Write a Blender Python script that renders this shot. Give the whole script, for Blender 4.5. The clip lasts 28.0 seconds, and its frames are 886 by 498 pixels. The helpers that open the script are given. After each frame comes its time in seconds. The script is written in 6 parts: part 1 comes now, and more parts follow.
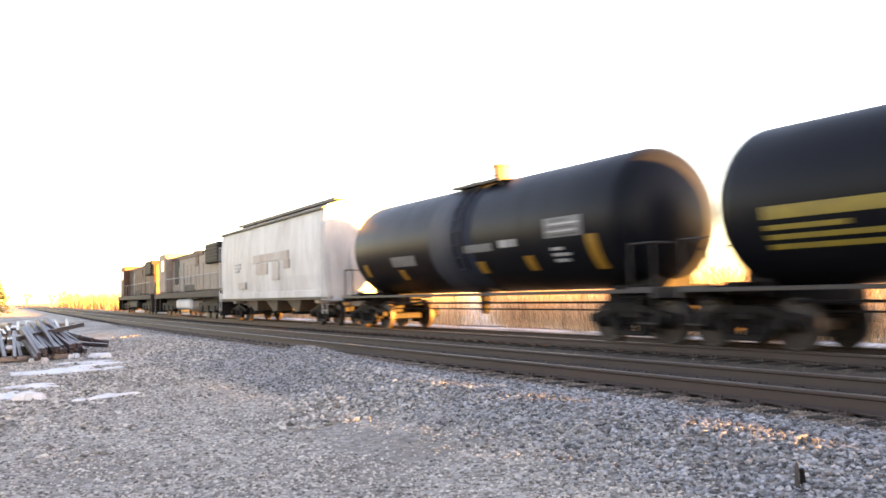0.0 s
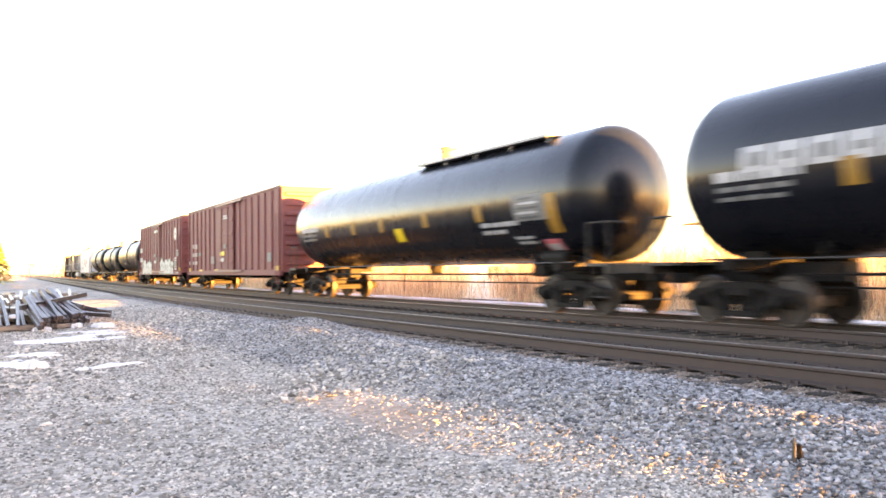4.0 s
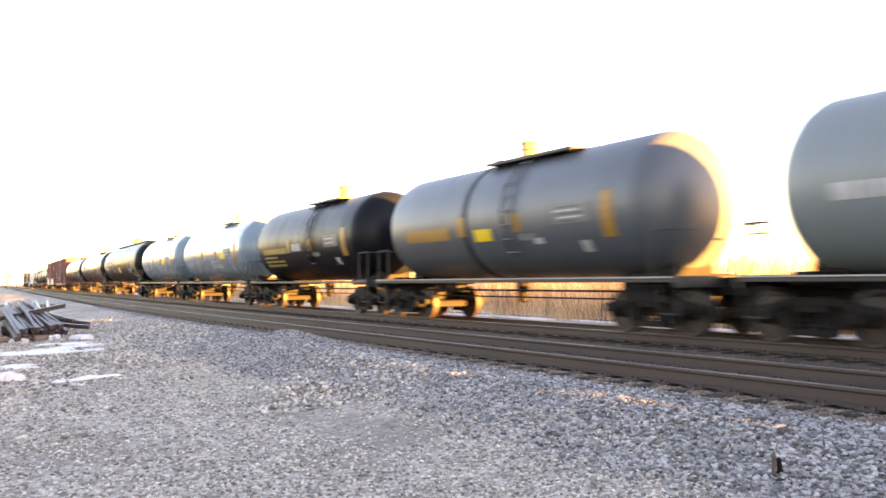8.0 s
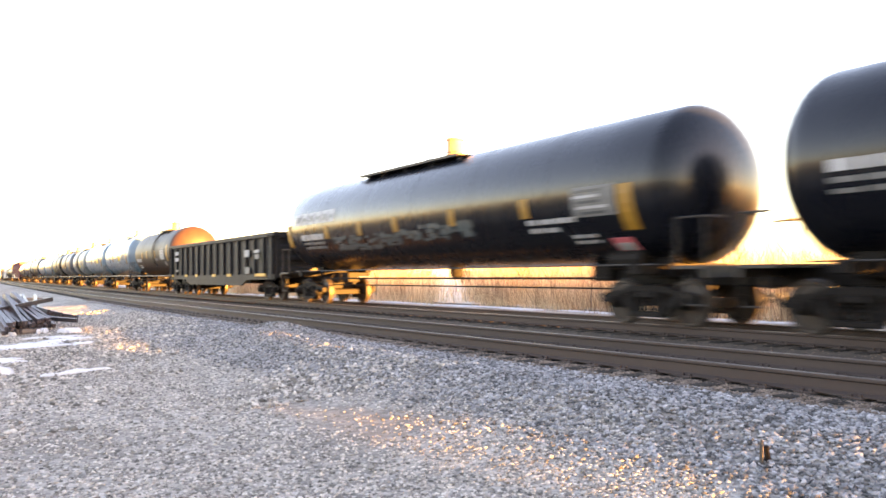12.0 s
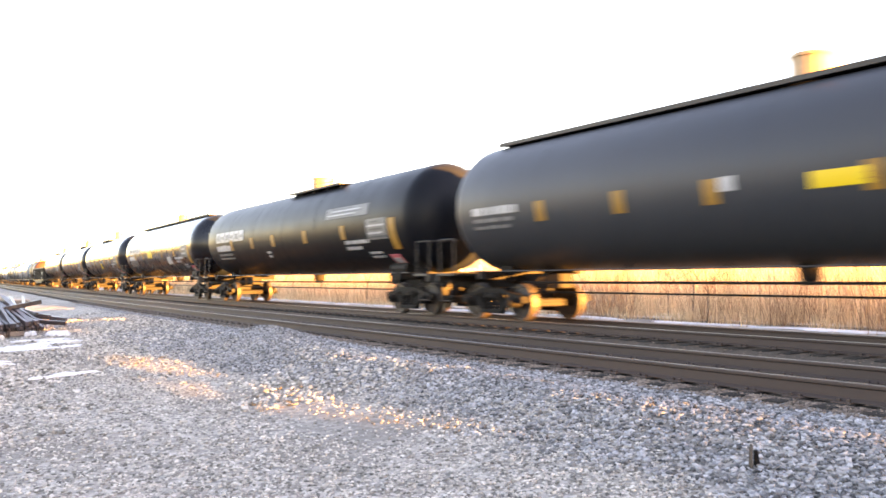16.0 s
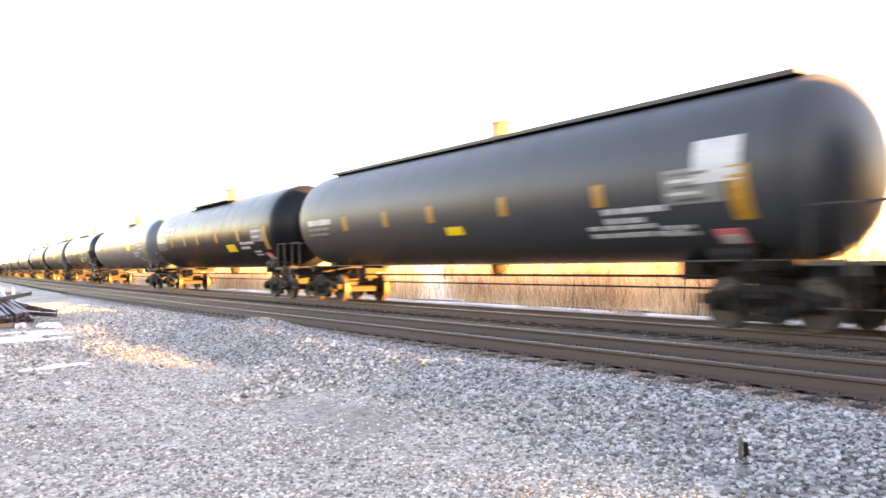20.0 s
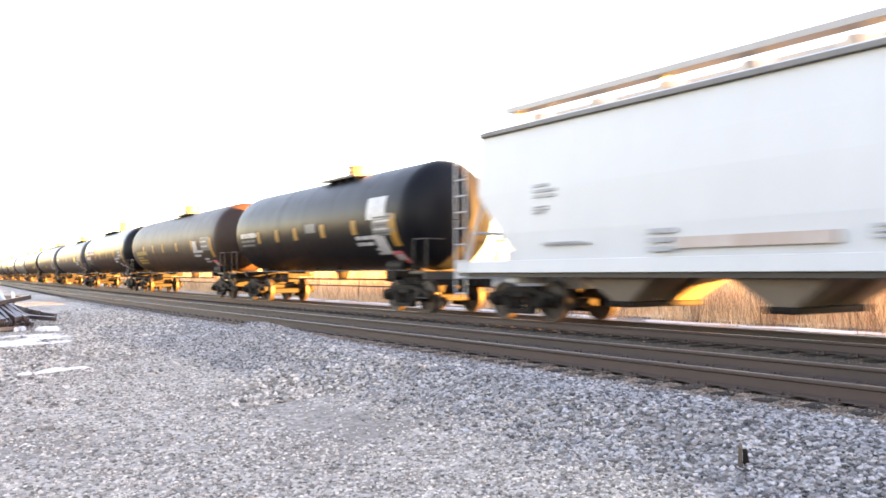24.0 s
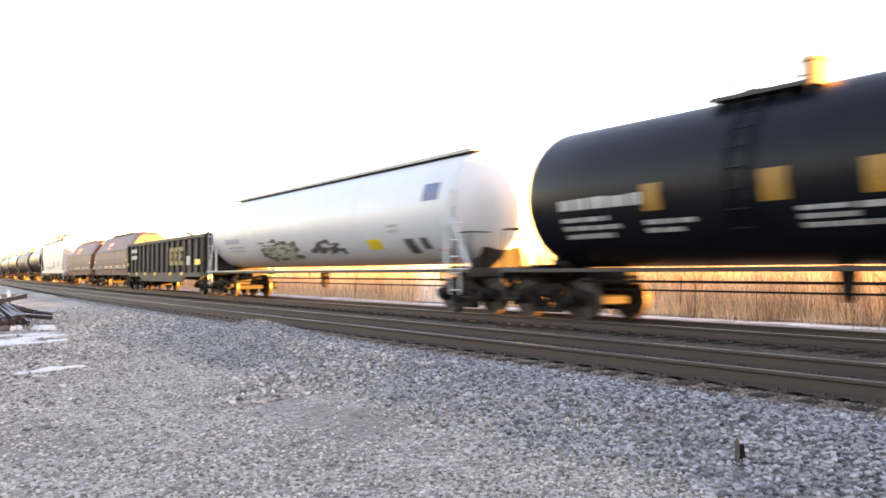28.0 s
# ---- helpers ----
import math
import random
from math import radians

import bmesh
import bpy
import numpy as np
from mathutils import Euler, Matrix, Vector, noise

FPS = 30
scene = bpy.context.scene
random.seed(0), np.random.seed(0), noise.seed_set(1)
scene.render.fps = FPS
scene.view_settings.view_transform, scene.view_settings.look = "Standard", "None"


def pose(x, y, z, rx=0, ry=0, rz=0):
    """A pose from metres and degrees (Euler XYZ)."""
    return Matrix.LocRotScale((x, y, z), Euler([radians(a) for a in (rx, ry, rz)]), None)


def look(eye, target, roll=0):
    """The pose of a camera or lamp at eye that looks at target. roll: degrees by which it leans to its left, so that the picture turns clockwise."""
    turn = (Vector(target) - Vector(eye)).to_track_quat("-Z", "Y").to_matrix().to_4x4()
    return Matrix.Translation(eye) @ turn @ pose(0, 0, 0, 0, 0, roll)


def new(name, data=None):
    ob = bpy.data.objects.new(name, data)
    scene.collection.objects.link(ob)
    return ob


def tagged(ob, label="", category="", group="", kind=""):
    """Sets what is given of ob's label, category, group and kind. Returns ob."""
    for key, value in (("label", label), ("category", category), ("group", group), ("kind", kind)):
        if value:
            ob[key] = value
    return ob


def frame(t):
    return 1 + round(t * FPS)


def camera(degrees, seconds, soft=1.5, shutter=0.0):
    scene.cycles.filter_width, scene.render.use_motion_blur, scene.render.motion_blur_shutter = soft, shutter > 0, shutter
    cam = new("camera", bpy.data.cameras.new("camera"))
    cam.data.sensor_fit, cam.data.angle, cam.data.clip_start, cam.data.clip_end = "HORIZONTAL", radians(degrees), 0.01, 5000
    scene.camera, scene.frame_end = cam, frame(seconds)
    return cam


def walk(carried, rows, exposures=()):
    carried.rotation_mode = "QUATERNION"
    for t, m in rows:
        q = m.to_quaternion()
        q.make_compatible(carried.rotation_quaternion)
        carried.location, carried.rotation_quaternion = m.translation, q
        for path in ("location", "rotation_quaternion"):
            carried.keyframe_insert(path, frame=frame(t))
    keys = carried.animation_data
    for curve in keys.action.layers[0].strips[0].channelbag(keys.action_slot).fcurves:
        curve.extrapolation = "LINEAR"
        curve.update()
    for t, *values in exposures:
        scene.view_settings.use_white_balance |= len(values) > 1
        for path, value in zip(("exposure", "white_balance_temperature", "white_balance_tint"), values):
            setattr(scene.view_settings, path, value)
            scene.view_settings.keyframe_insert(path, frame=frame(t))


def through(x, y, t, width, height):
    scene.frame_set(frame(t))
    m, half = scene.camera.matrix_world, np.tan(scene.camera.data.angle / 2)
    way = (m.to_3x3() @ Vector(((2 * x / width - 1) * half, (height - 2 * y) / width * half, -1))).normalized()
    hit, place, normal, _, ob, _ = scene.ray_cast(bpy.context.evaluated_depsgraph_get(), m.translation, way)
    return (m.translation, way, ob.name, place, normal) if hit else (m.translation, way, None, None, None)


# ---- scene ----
cam = camera(58.0, 28.0, soft=1.6, shutter=0.4)

# ---- the plan: z = 0 is the rails' top; the train's track passes TRACK_X to the right of the camera ----
EYE_Z = 1.094
TRACK_X = 13.167          # centre of the train's track where it passes the camera
SPACING = 4.571           # between the two tracks' centres
BEND = 0.000857           # both tracks bend gently to the right, 1/m
SPEED, SLOWING = 22.671, -0.02271
GAUGE_HALF = 0.755
RADIUS = 1.0 / BEND
BEND_END = 63.0           # from here on the tracks run straight
PATH = [  # seconds, yaw, pitch, roll in degrees
    (0, -31.83, 3.30, -1.21), (0.5, -31.46, 2.66, -1.59), (1, -31.18, 2.35, -0.51), (1.5, -31.22, 2.24, -0.06),
    (2, -31.43, 1.85, -0.18), (2.5, -31.37, 1.23, -0.68), (4.5, -31.98, 1.67, -0.55), (5, -32.50, 2.18, -0.54),
    (5.5, -32.65, 2.28, -0.48), (6, -32.75, 2.35, -0.45), (6.5, -32.69, 2.22, -0.46), (7, -32.80, 2.26, -0.38),
    (7.5, -32.82, 2.35, -0.29), (8, -32.90, 2.32, -0.36), (8.5, -32.96, 2.32, -0.35), (9, -33.02, 2.28, -0.24),
    (9.5, -33.11, 2.30, -0.25), (10, -33.21, 2.27, -0.58), (10.5, -33.87, 1.52, -0.88), (11, -33.89, 1.52, -0.84),
    (11.5, -33.87, 1.55, -0.79), (12, -33.65, 1.68, -0.67), (12.5, -33.69, 1.70, -0.75), (14.5, -34.09, 1.90, -0.58),
    (15, -34.18, 1.99, -0.62), (15.5, -34.15, 1.99, -0.60), (16, -34.30, 1.95, -0.48), (16.5, -34.26, 1.65, -0.46),
    (17, -34.29, 1.66, -0.71), (17.5, -34.41, 1.42, -0.51), (18, -34.35, 1.43, -0.85), (18.5, -34.54, 1.30, -0.77),
    (19, -34.58, 1.11, -0.59), (19.5, -34.74, 1.27, -0.50), (20, -34.86, 1.41, -0.34), (20.5, -34.95, 1.54, -0.08),
    (21, -34.99, 1.60, -0.20), (21.5, -34.88, 1.60, -0.61), (23.5, -34.77, 1.79, -0.15), (24, -34.87, 1.79, -0.11),
    (24.5, -34.93, 1.66, -0.24), (25, -35.00, 1.62, -0.32), (25.5, -35.11, 1.60, -0.47), (26, -35.16, 1.44, -0.43),
    (26.5, -35.14, 1.50, -0.31), (27, -35.18, 1.60, -0.15), (27.5, -35.12, 1.53, -0.35), (28, -35.11, 1.57, -0.36),
]


EXPOSURE = [(0, 4.04), (2, 4.34), (5, 4.54), (6, 4.54), (7, 4.26), (10, 4.22), (12, 4.34), (15, 4.49), (17, 4.59), (19, 4.66), (20, 4.71), (21.5, 4.64), (24, 4.59), (25, 4.39), (26, 4.39), (28, 4.11)]   # seconds, stops


def upright(yaw, pitch, roll):
    return pose(0, 0, EYE_Z, 0, 0, yaw) @ pose(0, 0, 0, 90 + pitch, 0, 0) @ pose(0, 0, 0, 0, 0, roll)


walk(cam, [(t, upright(yaw, pitch, roll)) for t, yaw, pitch, roll in PATH], exposures=[(t, e, 11200, 38) for t, e in EXPOSURE])


def along(s, side):
    """The place on the ground plan, s metres along the train's track and side metres to its right."""
    a = BEND * min(s, BEND_END)
    more = max(s - BEND_END, 0.0)
    return (TRACK_X + (1 - math.cos(a)) * RADIUS + side * math.cos(a) + more * math.sin(a),
            math.sin(a) * RADIUS - side * math.sin(a) + more * math.cos(a))


def track_pose(s, side=0.0, z=0.0, turn=0.0):
    x, y = along(s, side)
    return pose(x, y, z, 0, 0, -math.degrees(BEND * min(s, BEND_END)) + turn)


def travelled(t):
    return SPEED * t + SLOWING * (t - 14) ** 2


# ---- light ----
SUN_TURN, SUN_HEIGHT = 158.5, 3.6     # degrees clockwise from the track's way, and above the horizon
world = bpy.data.worlds.new("sky")
scene.world = world
world.use_nodes = True
sky = world.node_tree.nodes.new("ShaderNodeTexSky")
sky.sky_type, sky.sun_disc = "NISHITA", False
sky.sun_elevation, sky.sun_rotation = radians(SUN_HEIGHT), radians(SUN_TURN)
sky.air_density, sky.dust_density, sky.ozone_density = 0.8, 0.3, 2.0
world.node_tree.nodes["Background"].inputs["Strength"].default_value = 0.15
world.node_tree.links.new(sky.outputs["Color"], world.node_tree.nodes["Background"].inputs["Color"])
sun = new("sun", bpy.data.lights.new("sun", "SUN"))
sun.data.energy, sun.data.angle, sun.data.color = 8.0, radians(0.5), (1.0, 0.60, 0.16)
sun.matrix_world = look((math.sin(radians(SUN_TURN)) * 300, math.cos(radians(SUN_TURN)) * 300, math.tan(radians(SUN_HEIGHT)) * 300), (0, 0, 0))

# ---- materials ----
def surface(name, colour, rough=0.6, metal=0.0, dirt=None, amount=0.4, grain=6.0, stretch=(1, 1, 1), bump=0.15, bump_scale=40.0,
            per_piece=0.0, clear=0.0, spec=0.5):
    """Paint, stone, rust and the like: a base colour, a second colour in noise at two scales, and fine relief."""
    m = bpy.data.materials.new(name)
    m.use_nodes = True
    n, ln = m.node_tree.nodes, m.node_tree.links
    b = n["Principled BSDF"]
    b.inputs["Metallic"].default_value = metal
    b.inputs["Coat Weight"].default_value = clear
    b.inputs["Specular IOR Level"].default_value = spec
    co, mp = n.new("ShaderNodeTexCoord"), n.new("ShaderNodeMapping")
    mp.inputs["Scale"].default_value = stretch
    ln.new(co.outputs["Object"], mp.inputs["Vector"])
    big, fine = n.new("ShaderNodeTexNoise"), n.new("ShaderNodeTexNoise")
    for t, s, d in ((big, grain * 0.18, 6), (fine, grain, 8)):
        t.inputs["Scale"].default_value, t.inputs["Detail"].default_value, t.inputs["Roughness"].default_value = s, d, 0.65
        ln.new(mp.outputs["Vector"], t.inputs["Vector"])
    add = n.new("ShaderNodeMath")
    add.operation = "MULTIPLY_ADD"
    add.inputs[1].default_value = 0.5
    ln.new(fine.outputs["Fac"], add.inputs[0])
    half = n.new("ShaderNodeMath")
    half.operation = "MULTIPLY"
    half.inputs[1].default_value = 0.5
    ln.new(big.outputs["Fac"], half.inputs[0])
    ln.new(half.outputs[0], add.inputs[2])
    ramp = n.new("ShaderNodeMapRange")
    ramp.inputs["From Min"].default_value, ramp.inputs["From Max"].default_value = 0.36, 0.66
    ramp.inputs["To Max"].default_value = amount
    ln.new(add.outputs[0], ramp.inputs["Value"])
    mix = n.new("ShaderNodeMix")
    mix.data_type = "RGBA"
    mix.inputs["A"].default_value = (*colour, 1)
    mix.inputs["B"].default_value = (*(dirt or [c * 0.55 for c in colour]), 1)
    ln.new(ramp.outputs[0], mix.inputs["Factor"])
    out = mix.outputs["Result"]
    if per_piece:
        rnd = n.new("ShaderNodeNewGeometry")
        value = n.new("ShaderNodeMapRange")
        value.inputs["To Min"].default_value, value.inputs["To Max"].default_value = 1 - per_piece, 1 + per_piece
        ob = n.new("ShaderNodeObjectInfo")
        both = n.new("ShaderNodeMath")
        both.operation = "ADD"
        ln.new(rnd.outputs["Random Per Island"], both.inputs[0])
        ln.new(ob.outputs["Random"], both.inputs[1])
        wrap = n.new("ShaderNodeMath")
        wrap.operation = "FRACT"
        ln.new(both.outputs[0], wrap.inputs[0])
        ln.new(wrap.outputs[0], value.inputs["Value"])
        hsv = n.new("ShaderNodeHueSaturation")
        ln.new(out, hsv.inputs["Color"])
        ln.new(value.outputs[0], hsv.inputs["Value"])
        out = hsv.outputs["Color"]
    ln.new(out, b.inputs["Base Color"])
    rr = n.new("ShaderNodeMapRange")
    rr.inputs["To Min"].default_value, rr.inputs["To Max"].default_value = max(rough - 0.08, 0.03), min(rough + 0.14, 1)
    ln.new(fine.outputs["Fac"], rr.inputs["Value"])
    ln.new(rr.outputs[0], b.inputs["Roughness"])
    if bump:
        bt, bp = n.new("ShaderNodeTexNoise"), n.new("ShaderNodeBump")
        bt.inputs["Scale"].default_value, bt.inputs["Detail"].default_value = bump_scale, 4
        bp.inputs["Strength"].default_value, bp.inputs["Distance"].default_value = bump, 0.02
        ln.new(co.outputs["Object"], bt.inputs["Vector"])
        ln.new(bt.outputs["Fac"], bp.inputs["Height"])
        ln.new(bp.outputs["Normal"], b.inputs["Normal"])
    return m


def leafy(name, colour, other, through=0.5):
    """Dry stems, leaves and twigs that let light through."""
    m = surface(name, colour, 0.8, 0, other, 0.8, 2.0, per_piece=0.35, bump=0)
    n, ln = m.node_tree.nodes, m.node_tree.links
    b, out = n["Principled BSDF"], n["Material Output"]
    tr, mx = n.new("ShaderNodeBsdfTranslucent"), n.new("ShaderNodeMixShader")
    ln.new(b.inputs["Base Color"].links[0].from_socket, tr.inputs["Color"])
    mx.inputs[0].default_value = through
    ln.new(b.outputs[0], mx.inputs[1])
    ln.new(tr.outputs[0], mx.inputs[2])
    ln.new(mx.outputs[0], out.inputs["Surface"])
    return m


def tank_paint(name, colour, rough, dirt, amount, clear=0.0, spec=0.5):
    return surface(name, colour, rough, 0, dirt, amount, 2.2, (1, 0.8, 0.25), 0.05, 3.0, clear=clear, spec=spec)


M = {
    "black_gloss": tank_paint("glossy_black_paint", (0.0025, 0.0036, 0.0066), 0.25, (0.007, 0.008, 0.011), 0.3, 0.1, 0.28),
    "black": tank_paint("black_paint", (0.0027, 0.0036, 0.0062), 0.36, (0.0075, 0.009, 0.0125), 0.35, 0.0, 0.13),
    "black_dull": tank_paint("dull_black_paint", (0.0032, 0.0040, 0.0064), 0.40, (0.009, 0.0095, 0.012), 0.5, 0.0, 0.10),
    "grey_dark": tank_paint("dark_grey_paint", (0.021, 0.025, 0.032), 0.44, (0.033, 0.034, 0.038), 0.45, 0.0, 0.26),
    "grey": tank_paint("grey_paint", (0.040, 0.053, 0.068), 0.42, (0.053, 0.060, 0.068), 0.4, 0.0, 0.55),
    "blue_grey": tank_paint("blue_grey_paint", (0.092, 0.155, 0.198), 0.26, (0.125, 0.165, 0.19), 0.35),
    "silver": tank_paint("pale_silver_paint", (0.105, 0.14, 0.155), 0.4, (0.10, 0.098, 0.095), 0.4),
    "brown_tank": tank_paint("brown_black_paint", (0.020, 0.011, 0.009), 0.5, (0.040, 0.020, 0.014), 0.5, 0.0, 0.22),
    "tar": tank_paint("tar_stain", (0.020, 0.018, 0.018), 0.55, (0.05, 0.042, 0.036), 0.5, 0.0, 0.15),
    "blue_stain": tank_paint("blue_grey_stain", (0.016, 0.022, 0.035), 0.6, (0.03, 0.032, 0.04), 0.5, 0.0, 0.12),
    "white_car": tank_paint("white_car_paint", (0.41, 0.445, 0.48), 0.42, (0.31, 0.32, 0.33), 0.45),
    "white_hopper": tank_paint("white_hopper_paint", (0.345, 0.385, 0.42), 0.45, (0.30, 0.315, 0.325), 0.4),
    "white_dirty": tank_paint("grimy_white_paint", (0.43, 0.435, 0.45), 0.55, (0.20, 0.17, 0.155), 0.8),
    "boxcar": tank_paint("oxide_red_paint", (0.14, 0.030, 0.032), 0.62, (0.165, 0.066, 0.064), 0.6, spec=0.3),
    "boxcar_dark": tank_paint("dark_rust_streak", (0.05, 0.018, 0.016), 0.6, (0.08, 0.03, 0.025), 0.5),
    "boxcar_roof": tank_paint("faded_roof_paint", (0.20, 0.085, 0.08), 0.55, (0.15, 0.12, 0.11), 0.6),
    "coil": tank_paint("brown_red_paint", (0.120, 0.031, 0.026), 0.58, (0.075, 0.025, 0.024), 0.5, spec=0.3),
    "gondola": tank_paint("dark_gondola_paint", (0.007, 0.007, 0.009), 0.6, (0.02, 0.017, 0.017), 0.6, spec=0.2),
    "gondola_b": tank_paint("weathered_gondola_paint", (0.016, 0.014, 0.015), 0.6, (0.04, 0.03, 0.026), 0.65, spec=0.25),
    "steel_dark": surface("grimy_cast_steel", (0.0055, 0.005, 0.0052), 0.65, 0.0, (0.016, 0.012, 0.010), 0.6, 9, spec=0.10),
    "wheel": surface("wheel_steel", (0.016, 0.013, 0.012), 0.55, 0.3, (0.05, 0.03, 0.022), 0.6, 9),
    "worn_rail": surface("worn_rail_top", (0.17, 0.145, 0.13), 0.42, 0.7, (0.10, 0.075, 0.06), 0.5, 9, (1, 0.2, 1), 0),
    "grate": surface("walkway_steel", (0.018, 0.018, 0.019), 0.55, 0.3, (0.05, 0.035, 0.025), 0.5, 9),
    "grate_pale": surface("galvanised_walkway", (0.20, 0.21, 0.22), 0.5, 0.4, (0.25, 0.22, 0.2), 0.4, 9),
    "housing": surface("housing_paint", (0.36, 0.22, 0.11), 0.5, 0, (0.16, 0.09, 0.05), 0.6, 7),
    "yellow": surface("yellow_reflector", (0.26, 0.115, 0.007), 0.5, 0, (0.13, 0.062, 0.010), 0.6, 9, bump=0),
    "amber": surface("amber_reflector", (0.46, 0.24, 0.014), 0.45, 0, (0.24, 0.13, 0.02), 0.5, 9, bump=0),
    "yellow_bright": surface("bright_yellow_plate", (0.62, 0.40, 0.008), 0.4, 0, (0.42, 0.28, 0.03), 0.4, 9, bump=0),
    "yellow_old": surface("worn_yellow_paint", (0.24, 0.16, 0.016), 0.6, 0, (0.1, 0.075, 0.03), 0.7, 12, bump=0),
    "white_mark": surface("white_lettering", (0.33, 0.34, 0.355), 0.5, 0, (0.15, 0.152, 0.16), 0.7, 14, bump=0),
    "grey_mark": surface("faded_lettering", (0.13, 0.135, 0.14), 0.6, 0, (0.045, 0.045, 0.045), 0.75, 14, bump=0),
    "box_mark": surface("faded_white_lettering", (0.26, 0.20, 0.20), 0.6, 0, (0.14, 0.06, 0.06), 0.85, 16, bump=0),
    "box_grey": surface("faded_grey_panel", (0.16, 0.13, 0.12), 0.6, 0, (0.12, 0.05, 0.05), 0.8, 14, bump=0),
    "red_mark": surface("red_placard", (0.50, 0.10, 0.12), 0.5, 0, (0.4, 0.10, 0.11), 0.4, 9, bump=0),
    "orange_mark": surface("orange_logo", (0.72, 0.16, 0.03), 0.5, 0, (0.45, 0.11, 0.04), 0.5, 6, bump=0),
    "blue_mark": surface("blue_logo", (0.03, 0.06, 0.16), 0.5, 0, (0.05, 0.07, 0.13), 0.5, 6, bump=0),
    "graffiti": surface("spray_paint", (0.24, 0.31, 0.34), 0.5, 0, (0.07, 0.10, 0.115), 0.7, 9, (1, 1.4, 1), 0),
    "graffiti_dark": surface("dark_spray_paint", (0.022, 0.026, 0.03), 0.5, 0, (0.06, 0.07, 0.08), 0.7, 7, bump=0),
    "scrawl": surface("teal_grey_scrawl", (0.055, 0.08, 0.09), 0.5, 0, (0.012, 0.016, 0.018), 0.9, 9, bump=0),
    "graffiti_green": surface("green_grey_spray_paint", (0.36, 0.42, 0.36), 0.5, 0, (0.12, 0.15, 0.13), 0.9, 8, bump=0),
    "load": surface("scrap_load", (0.06, 0.05, 0.05), 0.8, 0.1, (0.14, 0.09, 0.06), 0.7, 7, bump=0.6, bump_scale=12),
    "loco_yellow": surface("loco_yellow_paint", (0.23, 0.18, 0.155), 0.6, 0, (0.11, 0.07, 0.06), 0.6, 3, spec=0.2),
    "loco_dark": surface("loco_dark_paint", (0.080, 0.034, 0.025), 0.6, 0, (0.09, 0.06, 0.045), 0.6, 3, spec=0.15),
    "loco_black": surface("loco_black_paint", (0.010, 0.010, 0.012), 0.6, 0, (0.028, 0.022, 0.02), 0.5, 3, spec=0.12),
    "rail": surface("brown_rail_steel", (0.052, 0.039, 0.037), 0.6, 0.2, (0.080, 0.055, 0.046), 0.6, 7, (1, 0.2, 1), 0.1, spec=0.15),
    "tie": surface("weathered_tie", (0.018, 0.014, 0.012), 0.85, 0, (0.036, 0.028, 0.023), 0.7, 6, (1, 1, 6), 0.5, 30, per_piece=0.3, spec=0.15),
    "old_tie": surface("grey_scrap_tie", (0.070, 0.046, 0.045), 0.36, 0, (0.017, 0.010, 0.010), 0.9, 5, (5, 0.6, 5), 0.4, 30, per_piece=0.5, spec=0.8),
    "ballast": surface("crushed_stone", (0.225, 0.223, 0.232), 0.8, 0, (0.068, 0.067, 0.071), 0.75, 12, per_piece=0.85, bump=0.3, bump_scale=60),
    "gravel": surface("yard_gravel", (0.37, 0.334, 0.306), 0.85, 0, (0.115, 0.103, 0.092), 0.7, 12, per_piece=0.75, bump=0.3, bump_scale=60),
    "dark_stone": surface("oily_stone", (0.085, 0.058, 0.046), 0.85, 0, (0.16, 0.125, 0.105), 0.8, 12, per_piece=0.65, bump=0.3, bump_scale=60, spec=0.15),
    "rust_stone": surface("rust_brown_stone", (0.16, 0.12, 0.10), 0.85, 0, (0.075, 0.055, 0.045), 0.7, 12, per_piece=0.6, bump=0.3, bump_scale=60, spec=0.2),
    "snow": surface("old_snow", (0.56, 0.56, 0.58), 0.7, 0, (0.30, 0.295, 0.30), 0.7, 5, bump=0.3, bump_scale=14),
    "brush": leafy("dry_stems", (0.72, 0.56, 0.37), (0.50, 0.37, 0.23), 0.6),
    "hedge": leafy("grey_hedge_twigs", (0.33, 0.285, 0.27), (0.24, 0.195, 0.18), 0.4),
    "twig": leafy("bare_twigs", (0.30, 0.19, 0.12), (0.2, 0.12, 0.08), 0.4),
    "bark": surface("grey_bark", (0.14, 0.11, 0.09), 0.9, 0, (0.07, 0.055, 0.045), 0.7, 8, (4, 4, 1), 0.6, 20),
    "leaf_yellow": leafy("yellow_green_needles", (0.42, 0.36, 0.12), (0.30, 0.26, 0.09), 0.5),
    "wood_post": surface("dark_post_wood", (0.05, 0.04, 0.035), 0.9, 0, (0.10, 0.085, 0.07), 0.6, 8, (4, 4, 1)),
    "house_white": surface("white_siding", (0.75, 0.75, 0.74), 0.6, 0, (0.6, 0.58, 0.55), 0.4, 2, bump=0),
    "roof": surface("dark_shingles", (0.10, 0.09, 0.09), 0.9, 0, (0.17, 0.15, 0.14), 0.6, 5),
    "field": surface("bounce_damping_dark", (0.05, 0.048, 0.03), 0.95, 0, (0.03, 0.026, 0.018), 0.7, 3, bump=0.6, bump_scale=9, spec=0.1),
    "pale_field": surface("pale_grass_and_snow", (0.56, 0.44, 0.31), 0.95, 0, (0.72, 0.70, 0.68), 0.8, 2.5, bump=0.5, bump_scale=9, spec=0.1),
    "rust_stain": surface("rust_stain", (0.24, 0.16, 0.125), 0.6, 0, (0.34, 0.33, 0.33), 0.95, 5, (1, 1, 0.35), 0),
